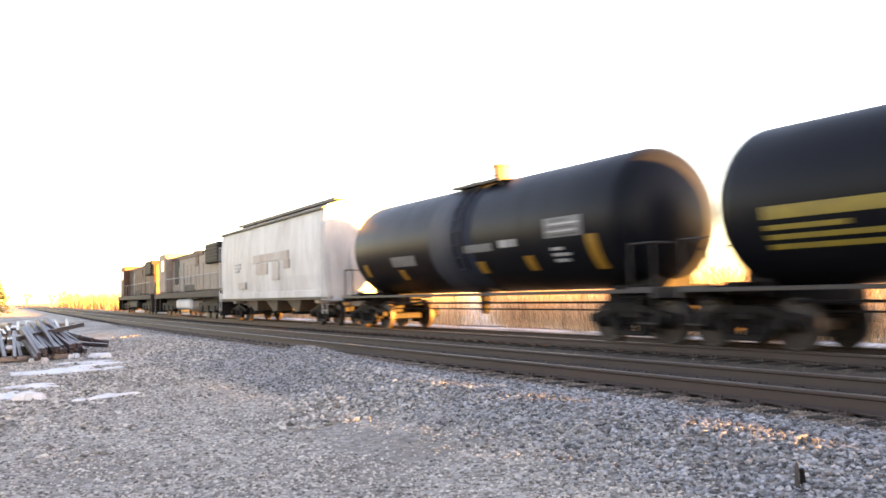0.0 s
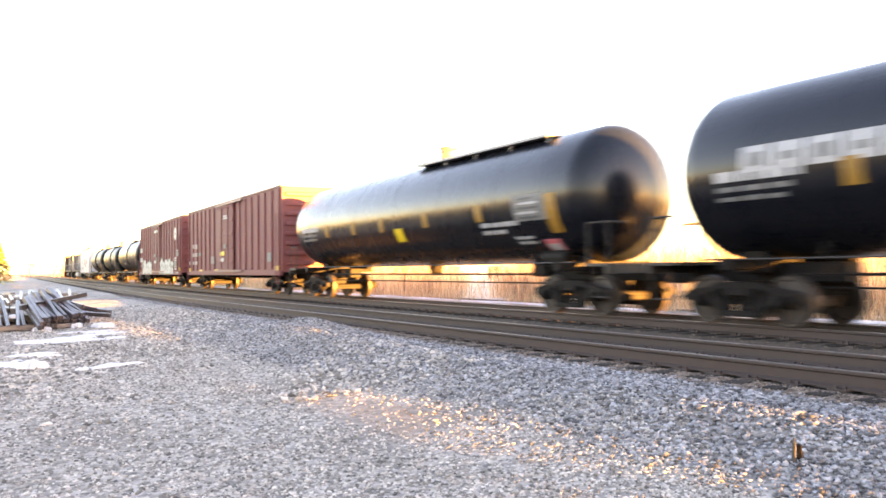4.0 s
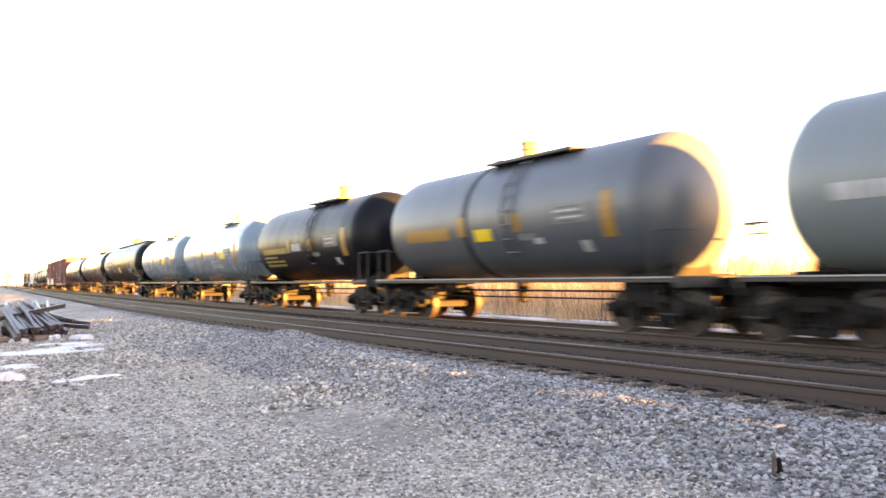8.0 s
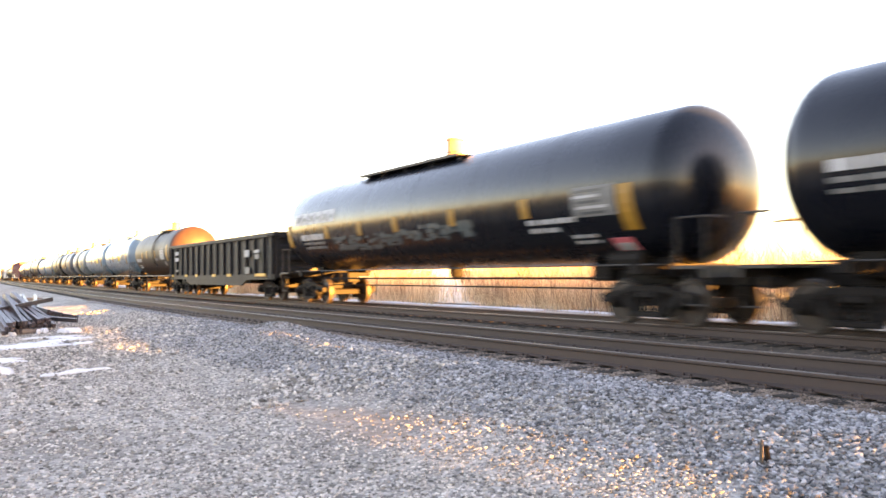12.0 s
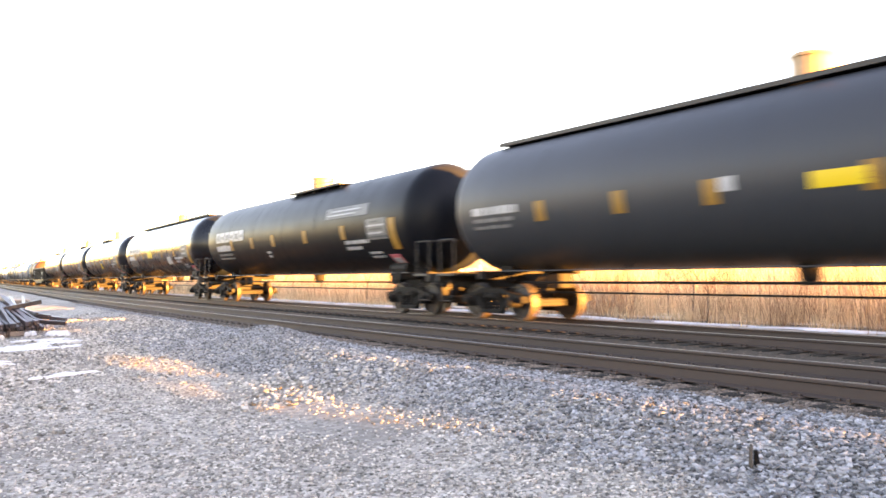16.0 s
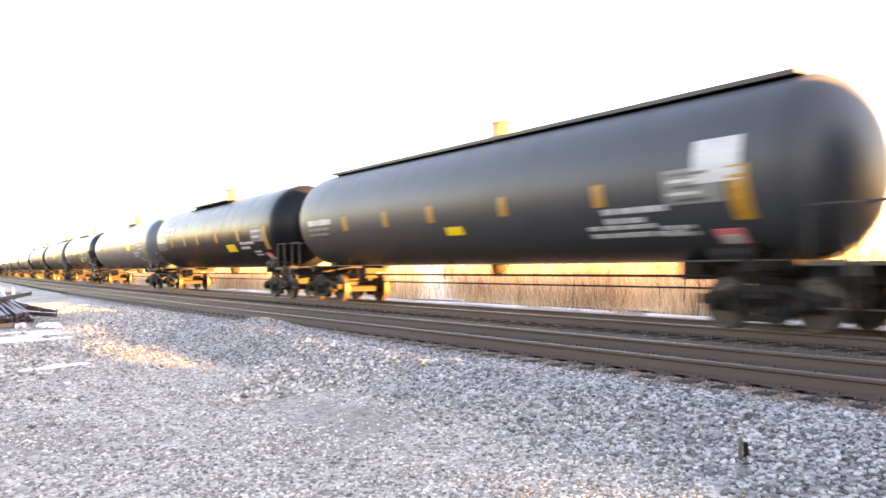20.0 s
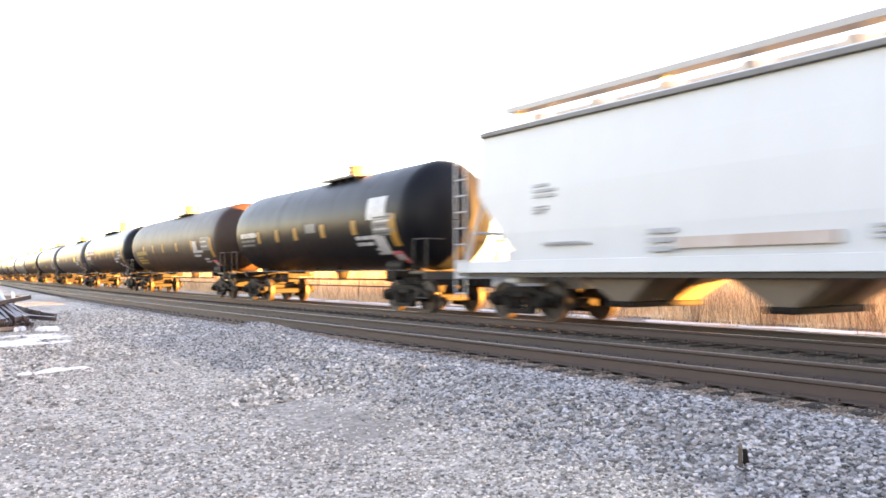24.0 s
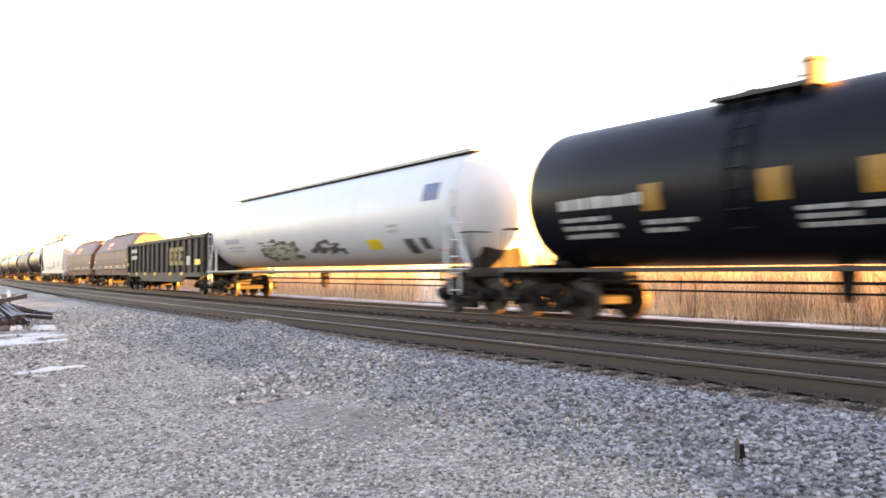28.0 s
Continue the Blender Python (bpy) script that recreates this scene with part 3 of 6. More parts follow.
        for i in range(9):
            p = math.radians(-34 + 100 * i / 8)
            part("rung", rung, M[paint], lad, at=pose(-(R + 0.09) * math.cos(p), 0, zc + (R + 0.09) * math.sin(p)))
    # side handrail at knee height along the belly
    if not sill:
        bm = bmesh.new()
        for p0, p1 in zip(np.linspace(-half, half, 9)[:-1], np.linspace(-half, half, 9)[1:]):
            tube(bm, (-1.36, p0, 1.2), (-1.36, p1, 1.2), 0.016, 5)
            tube(bm, (-1.36, p0, 1.2), (-0.9, p0, 1.2), 0.011, 5)
            tube(bm, (-0.9, p0, 1.2), (-0.85, p0, zc - math.sqrt(R * R - 0.85 ** 2) + 0.02), 0.011, 5)
        part("side_rail", bm, M["grate"], car)
    span = 2 * half
    for kind, u, z, w, h in marks:
        y = half - span * u
        bm = bmesh.new()
        if kind in ("name", "name_dim"):       # a row of solid blocks where a company's name stands
            cell = w / 6
            bm.free()
            for i in range(6):
                part("name_block", bowed(bmesh.new(), y - (i + 1) * cell + 0.06, y - i * cell - 0.02, z, z + h, R, zc), M["white_mark" if kind == "name" else "grey_mark"], shell)
                part("name_inset", bowed(bmesh.new(), y - (i + 0.68) * cell, y - (i + 0.30) * cell, z + (0.32 if i % 2 else 0.22) * h, z + (0.62 if i % 2 else 0.74) * h, R, zc, 0.018), M["grey_mark"], shell)
        elif kind in ("text", "dim_text", "bars") or (kind == "white" and w > 3 * h):     # lines of illegible words
            bm.free()
            rng = random.Random(int(u * 1000 + z * 100))
            rows = max(2, round(h / 0.15)) if kind == "bars" else 1
            for i in range(rows):
                at, end = y, y - w * (rng.uniform(0.65, 1.0) if rows > 1 else 1.0)
                while at > end + 0.05:
                    ww = min(rng.uniform(0.18, 0.55), at - end)
                    z0 = z + i * h / rows
                    tall = (0.55 if rows > 1 else 1.0) * h / rows
                    part("lettering", bowed(bmesh.new(), at - ww, at, z0, z0 + tall * rng.uniform(0.85, 1.0), R, zc), M["grey_mark" if kind == "dim_text" else "white_mark"], shell)
                    at -= ww + rng.uniform(0.05, 0.11)
        elif kind == "panel":
            bowed(bm, y - w, y, z, z + h, R, zc)
            pl = part("data_panel", bm, M["grey_mark"], shell, "faded grey data panel")
            rng = random.Random(int(u * 997 + z * 31 + length * 7))
            for i in range(5):
                a = rng.uniform(0.04, 0.2) * w
                part("panel_text", bowed(bmesh.new(), y - w * rng.uniform(0.6, 0.97), y - a, z + (0.08 + i * 0.18) * h, z + (0.17 + i * 0.18) * h, R, zc, 0.018), M["white_mark" if i % 2 else "graffiti_dark"], pl)
        elif kind in ("scrawl", "scrawl_dark"):                 # sprayed scribble, drawn as many short overlapping strokes
            rng = random.Random(int(u * 991 + z * 37))
            for i in range(34):
                yy, zz = y - w * rng.random(), z + h * rng.random() * 0.8
                bowed(bm, yy - rng.uniform(0.10, 0.5), yy, zz, zz + rng.uniform(0.03, 0.14), R, zc, 0.010 + 0.0002 * i)
            tagged(part("graffiti_scrawl", bm, M["scrawl" if kind == "scrawl" else "graffiti_dark"], shell), "dark sprayed scrawl along the lower side", kind="stuff")
        elif kind == "yellow_bars":
            for i, (dz, ww, hh) in enumerate(((0.5, 1.0, 0.22), (0.32, 0.55, 0.08), (0.16, 0.8, 0.08), (0.0, 0.78, 0.08))):
                part("yellow_lettering", bowed(bmesh.new(), y - w * ww, y, z + dz, z + dz + hh, R, zc), M["yellow_old"], shell)
            bm.free()
        else:
            mat = {"pale": "pale_blue_mark", "yellow": "yellow", "plate": "yellow_bright", "white": "white_mark", "grey": "grey_mark", "red": "red_mark", "dark": "graffiti_dark", "graffiti": "graffiti_green", "blue": "blue_mark", "rust": "boxcar_roof", "tar": "tar", "stain": "blue_stain"}[kind]
            nm = {"pale": "lettering", "yellow": "reflector", "plate": "warning_plate", "white": "white_plate", "grey": "data_plate", "red": "placard", "dark": "dark_patch", "graffiti": "graffiti_patch", "blue": "logo_panel", "rust": "rust_patch", "tar": "stain_patch", "stain": "stain_patch"}[kind]
            bowed(bm, y - w, y, z, z + h, R, zc, 0.014)
            p = part(nm, bm, M[mat], shell, {"red": "red and white hazard placard", "yellow": "yellow reflective patch"}.get(kind, ""))
            if kind == "red":
                bm = bmesh.new()
                bowed(bm, y - w * 0.88, y - w * 0.12, z + h * 0.30, z + h * 0.72, R, zc, 0.02)
                part("placard_stripe", bm, M["white_mark"], shell)
    return car

# ---- boxcar ----
def boxcar(label, length, seed, disc, doors_at=0.485):
    car = car_root("boxcar", label, "boxcar")
    h, w, z0, z1 = length / 2, 1.42, 1.02, 4.79
    bm = bmesh.new()
    block(bm, -w, w, -h, h, z0, z1, 0.02)
    body = part("body", bm, M["boxcar"], car)
    bm = bmesh.new()
    extrude(bm, [(-w - 0.06, z1 - 0.06), (-w - 0.06, z1 + 0.03), (-0.5, z1 + 0.2), (0.5, z1 + 0.2), (w + 0.06, z1 + 0.03), (w + 0.06, z1 - 0.06)], -h - 0.05, h + 0.05)
    roof = part("roof", bm, M["boxcar_roof"], car)
    seam = mesh_of(block(bmesh.new(), -0.9, 0.9, -0.03, 0.03, z1 + 0.12, z1 + 0.215))
    for i in range(14):
        part("roof_seam", seam, M["boxcar_roof"], roof, at=pose(0, -h + 0.5 + i * (length - 1.0) / 13, 0))
    bm = bmesh.new()
    for x in (-w - 0.09, w - 0.02):
        part("side_sill", block(bmesh.new(), x, x + 0.11, -h, h, z0 - 0.14, z0 + 0.10, 0.01), M["boxcar"], car)
    block(bm, -0.3, 0.3, -h - 0.2, h + 0.2, 0.72, z0, 0.02)
    for y in (-h * 0.45, 0, h * 0.45):
        block(bm, -w, w, y - 0.12, y + 0.12, 0.78, z0)
    part("underframe", bm, M["steel_dark"], car)
    door_y = h - length * doors_at
    dw = 3.1
    n = 18
    for side in (-1, 1):
        rib = bmesh.new()
        block(rib, -0.05, 0.05, -0.11, 0.11, z0 + 0.12, z1 - 0.14, 0.035)
        rib = mesh_of(rib)
        for i in range(n):
            y = -h + 0.35 + i * (length - 0.7) / (n - 1)
            if abs(y - door_y) > dw / 2 + 0.15:
                part("side_rib", rib, M["boxcar"], body, at=pose(side * (w + 0.02), y, 0))
        bm = bmesh.new()
        x = side * (w + 0.07)
        block(bm, min(x, x + side * 0.06), max(x, x + side * 0.06), door_y - dw / 2, door_y + dw / 2, z0 + 0.15, z1 - 0.22, 0.015)
        d = part("door", bm, M["boxcar"], car, "sliding oxide-red door with pressed panels")
        bm = bmesh.new()
        for i in range(5):
            z = z0 + 0.5 + i * 0.72
            block(bm, min(x, x + side * 0.10), max(x, x + side * 0.10), door_y - dw / 2 + 0.08, door_y + dw / 2 - 0.08, z, z + 0.10, 0.02)
        for y in (-0.75, 0.55):
            tube(bm, (x + side * 0.11, door_y + y, z0 + 0.2), (x + side * 0.11, door_y + y, z1 - 0.3), 0.03, 6)
        part("door_bar", bm, M["boxcar"], d)
        for z in (z0 + 0.04, z1 - 0.2):
            part("door_track", block(bmesh.new(), min(x, x + side * 0.12), max(x, x + side * 0.12), door_y - dw * 1.05, door_y + dw * 0.62, z, z + 0.09), M["boxcar_roof"], car)
    for e in (1, -1):      # pressed ends with their horizontal corrugations
        bm = bmesh.new()
        for i in range(8):
            z = z0 + 0.28 + i * 0.43
            block(bm, -w + 0.12, w - 0.12, min(e * h, e * (h + 0.09)), max(e * h, e * (h + 0.09)), z, z + 0.2, 0.05)
        part("end_corrugation", bm, M["boxcar"], car)
        truck(car, e * (h - 2.1))
    couplers(car, h + 0.42)
    ladder(car, -w - 0.1, -h + 0.35, 0.5, 3.6, M["boxcar"])
    ladder(car, -w - 0.1, h - 0.35, 0.5, 3.6, M["boxcar"])
    rng = random.Random(seed)
    x = -w - 0.085

    def at(u):
        return h - length * u
    def marks(rows):
        for u0, u1, za, zb, mt in rows:
            on_door = abs((at(u0) + at(u1)) / 2 - door_y) < dw / 2
            nm = {"yellow": "reflector", "yellow_bright": "warning_plate"}.get(mt, "lettering")
            flat_mark(body, nm, x - 0.10 if on_door else x, at(u1), at(u0), za, zb, M["amber" if mt == "yellow" else mt], {"yellow": "yellow reflective patch"}.get(mt, ""))
    if disc:
        bm = bmesh.new()
        revolve(bm, [(-0.01, 0.42), (0.02, 0.42)], 28, "x", (x, at(0.903), 3.66))
        dk = part("logo_disc", bm, M["white_mark"], body, "round worn white logo")
        bm = bmesh.new()
        block(bm, x - 0.014, x, at(0.903) - 0.22, at(0.903) + 0.22, 3.6, 3.72)
        part("logo_stroke", bm, M["grey_mark"], dk)
        marks([(0.032, 0.058, 2.72, 3.08, "white_mark"), (0.066, 0.093, 2.72, 3.08, "white_mark"), (0.032, 0.058, 1.93, 2.28, "white_mark"), (0.066, 0.093, 1.93, 2.28, "white_mark"), (0.036, 0.085, 1.55, 1.66, "grey_mark"),
               (0.462, 0.545, 4.05, 4.24, "white_mark"), (0.455, 0.49, 2.2, 2.45, "grey_mark"), (0.50, 0.535, 1.9, 2.2, "grey_mark"), (0.46, 0.50, 1.75, 1.95, "white_mark"),
               (0.885, 0.917, 1.95, 2.06, "white_mark"), (0.88, 0.925, 1.48, 1.82, "grey_mark"), (0.88, 0.925, 1.84, 1.88, "white_mark"), (0.88, 0.925, 1.40, 1.45, "white_mark"), (0.885, 0.92, 1.22, 1.33, "white_mark"),
               (0.925, 0.962, 2.12, 2.45, "grey_mark"), (0.93, 0.955, 2.48, 2.55, "white_mark"), (0.915, 0.965, 0.99, 1.05, "white_mark"), (0.762, 0.80, 3.86, 3.94, "boxcar_dark"),
               (0.008, 0.022, 1.12, 1.32, "yellow"), (0.966, 0.998, 1.14, 1.38, "yellow"), (0.41, 0.43, 1.1, 1.2, "yellow")])

        def letter(y, ww, zb, zt):
            """One blocky sprayed letter: pale body in a dark outline, with dark gaps and a white shine."""
            def quad(y0, y1, z0_, z1_, lift, mat, nm, parent, skew=0.1):
                k = [rng.uniform(-skew, skew) for _ in range(6)]
                bm = bmesh.new()
                side_plate(bm, [(y0 + k[0], z0_ + k[1] * 0.5), (y1 + k[2], z0_ + k[3] * 0.5), (y1 + k[4], z1_ + k[5]), ((y0 + y1) / 2, z1_ + k[0] + 0.04), (y0 + k[3], z1_ + k[1])], x - lift, x + 0.02)
                return part(nm, bm, M[mat], parent)
            g = quad(y - ww, y + 0.03, zb, zt, 0.008, "graffiti_dark", "graffiti_outline", body)
            quad(y - ww + 0.07, y - 0.04, zb + 0.05, zt - 0.08, 0.013, "graffiti", "graffiti_fill", g)
            kind = rng.randint(0, 3)
            for dz, tall in {0: ((0.25, 0.42),), 1: ((0.15, 0.14), (0.48, 0.17)), 2: ((0.0, 0.4),), 3: ((0.35, 0.5),)}[kind]:
                hgt = zt - zb
                quad(y - ww * 0.66, y - ww * 0.30, zb + dz * hgt, zb + (dz + tall) * hgt, 0.018, "graffiti_dark", "graffiti_gap", g, 0.05)
            quad(y - ww * 0.9, y - ww * 0.45, zb + 0.12, zb + 0.12 + rng.uniform(0.15, 0.4), 0.022, "white_mark", "graffiti_shine", g, 0.07)
        for u0, u1, n in ((0.104, 0.364, 6), (0.55, 0.856, 7)):   # spray-painted pieces along the lower side
            for i in range(n):
                ww = length * (u1 - u0) / n
                letter(at(u0) - ww * i, ww * rng.uniform(0.95, 1.1), 0.92, rng.uniform(1.75, 2.05))
    else:
        marks([(0.085, 0.110, 2.48, 2.74, "box_mark"), (0.122, 0.150, 2.44, 2.72, "box_mark"), (0.085, 0.110, 1.98, 2.2, "box_mark"), (0.122, 0.150, 1.98, 2.2, "box_mark"), (0.085, 0.108, 1.5, 1.7, "box_mark"),
               (0.12, 0.150, 1.5, 1.7, "box_mark"), (0.025, 0.049, 1.5, 1.72, "box_mark"), (0.028, 0.052, 1.08, 1.3, "yellow"), (0.18, 0.22, 1.1, 1.2, "yellow"), (0.17, 0.20, 2.0, 2.2, "grey_mark"),
               (0.33, 0.373, 1.52, 1.92, "box_grey"), (0.375, 0.42, 1.1, 1.2, "yellow"), (0.47, 0.51, 1.92, 2.14, "yellow_bright"), (0.47, 0.506, 1.6, 1.8, "white_mark"),
               (0.50, 0.548, 3.85, 3.92, "white_mark"), (0.50, 0.548, 3.97, 4.03, "white_mark"), (0.505, 0.53, 2.3, 2.5, "grey_mark"), (0.90, 0.93, 1.5, 1.9, "grey_mark"), (0.96, 0.99, 1.1, 1.3, "yellow")])
    return car


# ---- covered hopper ----
def covered_hopper(label, length, paint, seed, rounded=False, bays=4, z_top=4.5, walk=True, grime=()):
    """Sides on a deep sill, sloped end sheets behind open posts, hopper bays below and a running board on the roof."""
    car = car_root("covered_hopper", label, "covered hopper")
    h, zs = length / 2, 1.12
    inset = 1.0 if length > 18 and not rounded else 0.4
    bm = bmesh.new()
    if rounded:
        arc = [(1.5 * math.cos(a), 2.98 + 1.5 * math.sin(a)) for a in [radians(-62 + 304 * i / 30) for i in range(31)]]
        extrude(bm, arc, -h + 1.2, h - 1.2)
        prof = []
    else:
        arc = [(-1.50, zs + 0.2), (-1.55, zs + 0.9), (-1.57, 2.95), (-1.55, 3.6), (-1.50, z_top - 0.15), (-1.42, z_top), (-0.9, z_top + 0.16), (-0.4, z_top + 0.22)]
        arc = arc + [(-x, z) for x, z in arc[::-1]]
        extrude(bm, arc, -h + inset, h - inset)
        for v in bm.verts:     # the end sheets slope in towards the bottom
            if v.co.z < 2.9 and length > 18:
                v.co.y -= math.copysign((2.95 - v.co.z) * 0.9, v.co.y)
    body = part("body", bm, M[paint], car, smooth=rounded)
    if rounded:
        bm = bmesh.new()
        for e in (1, -1):
            a = e * (h - 1.2)
            revolve(bm, [(a, 1.5), (a + e * 0.35, 1.42), (a + e * 0.65, 1.1), (a + e * 0.8, 0.5), (a + e * 0.82, 0.02)][::e], 32, "y", (0, 0, 2.98))
        part("end_cap", bm, M[paint], body, smooth=True)
    for x in (-1.5, 1.5):
        bm = bmesh.new()
        block(bm, min(x, x * 1.05), max(x, x * 1.05), -h, h, zs, zs + (0.28 if not rounded else 0.16), 0.01)
        sl = part("side_sill", bm, M[paint], car)
        bm = bmesh.new()
        block(bm, min(x * 0.99, x * 0.93), max(x * 0.99, x * 0.93), -h, h, zs - 0.10, zs + 0.04)
        part("sill_flange", bm, M["grate"], sl)
    for e in (1, -1):
        bm = bmesh.new()
        block(bm, -1.52, 1.52, min(e * h, e * (h - 0.12)), max(e * h, e * (h - 0.12)), zs - 0.15, zs + 0.2, 0.01)
        for x in (-1.38, -0.5, 0.5, 1.38):
            tube(bm, (x, e * (h - 0.2), zs + 0.1), (x, e * (h - inset - 0.05), 3.1), 0.05, 6)
        block(bm, -1.45, 1.45, e * (h - inset - 0.1) - 0.06, e * (h - inset - 0.1) + 0.06, 2.86, 2.98, 0.01)
        tube(bm, (-1.38, e * (h - 0.5), 2.1), (1.38, e * (h - 0.5), 2.1), 0.04, 6)
        block(bm, -0.3, 0.3, min(e * (h + 0.1), e * (h - 3.2)), max(e * (h + 0.1), e * (h - 3.2)), 0.75, zs, 0.02)
        block(bm, -1.3, 1.3, e * (h - 1.9) - 0.2, e * (h - 1.9) + 0.2, 0.88, zs + 0.5, 0.03)
        part("end_frame", bm, M[paint], car)
        truck(car, e * (h - 1.9))
        ladder(car, -1.6, e * (h - 0.3), 0.5, 3.9, M[paint])
    couplers(car, h + 0.35)
    pitch = (length - 6.6) / bays
    for i in range(bays):
        y = -h + 3.3 + (i + 0.5) * pitch
        bm = bmesh.new()
        top, low = 0.5 * pitch - (0.26 if length > 18 else 0.02), 0.2
        for x in (-0.7, 0.7):
            vs = [bm.verts.new((x + dx * q, y + dy * r, z)) for z, q, r in ((zs + 0.3, 0.66, top), (0.52, 0.35, low)) for dx, dy in ((-1, -1), (1, -1), (1, 1), (-1, 1))]
            for a in range(4):
                b = (a + 1) % 4
                bm.faces.new((vs[a], vs[b], vs[4 + b], vs[4 + a]))
            bm.faces.new(vs[:4])
            bm.faces.new(vs[4:])
        hop = part("hopper_bay", bm, M["bay"], car)
        bm = bmesh.new()
        block(bm, -1.15, 1.15, y - 0.3, y + 0.3, 0.42, 0.54, 0.02)
        tube(bm, (-1.3, y, 0.47), (1.3, y, 0.47), 0.03, 6)
        part("outlet_gate", bm, M["steel_dark"], hop)
    zt = z_top + (0.40 if length > 18 else 0.16)
    end_gap = inset + (0.1 if length > 18 else 0.6)
    if walk:
        for x in ((-0.62, 0.62) if not rounded else (-0.45, 0.45)):
            bm = bmesh.new()
            block(bm, x - 0.22, x + 0.22, -h + end_gap, h - end_gap, zt + 0.13, zt + 0.17)
            block(bm, x - 0.23, x - 0.21, -h + end_gap, h - end_gap, zt + 0.10, zt + 0.22)
            for j in range(5):
                y = -h + end_gap + 0.2 + j * (length - 2 * end_gap - 0.4) / 4
                block(bm, x - 0.02, x + 0.2, y - 0.012, y + 0.012, zt - 0.14, zt + 0.13)
            part("running_board", bm, M["grate_pale" if length > 18 else "grate"], car)
        hatch = mesh_of(revolve(bmesh.new(), [(zt - 0.08, 0.3), (zt + 0.1, 0.3), (zt + 0.14, 0.12)], 14, "z"))
        for j in range(10):
            part("hatch_cover", hatch, M[paint], car, at=pose(0, -h + 1.6 + j * (length - 3.2) / 9, 0))
    if not rounded:
        bm = bmesh.new()
        block(bm, -1.60, -1.40, -h + inset, h - inset, z_top - 0.16, z_top - 0.06, 0.01)
        part("roof_edge", bm, M["grey_mark" if length > 18 else "grate"], body)
    rng = random.Random(seed)
    x = -1.595

    def at(u):
        return h - length * u
    for kind, u, z, ww, hh in grime:
        mat = {"grey": "pale_mark", "dark": "graffiti_dark", "blue": "blue_mark", "yellow": "yellow_bright", "graffiti": "graffiti_green", "red": "red_mark", "rust": "rust_stain"}[kind]
        nm = {"graffiti": "graffiti_patch", "grey": "lettering", "dark": "graffiti_patch", "blue": "logo_panel", "yellow": "warning_plate", "red": "placard", "rust": "rust_patch"}[kind]
        bm = bmesh.new()
        if rounded:
            bowed(bm, at(u) - ww, at(u), z, z + hh, 1.5, 2.98)
        elif kind == "grey":
            for i in range(3):
                r = rng.uniform(0.6, 1)
                block(bm, x - 0.006, x + 0.05, at(u) - ww * r, at(u), z + i * hh / 3, z + (i + 0.55) * hh / 3)
        else:
            block(bm, x - 0.006, x + 0.05, at(u) - ww, at(u), z, z + hh)
        part(nm, bm, M[mat], body)
    return car


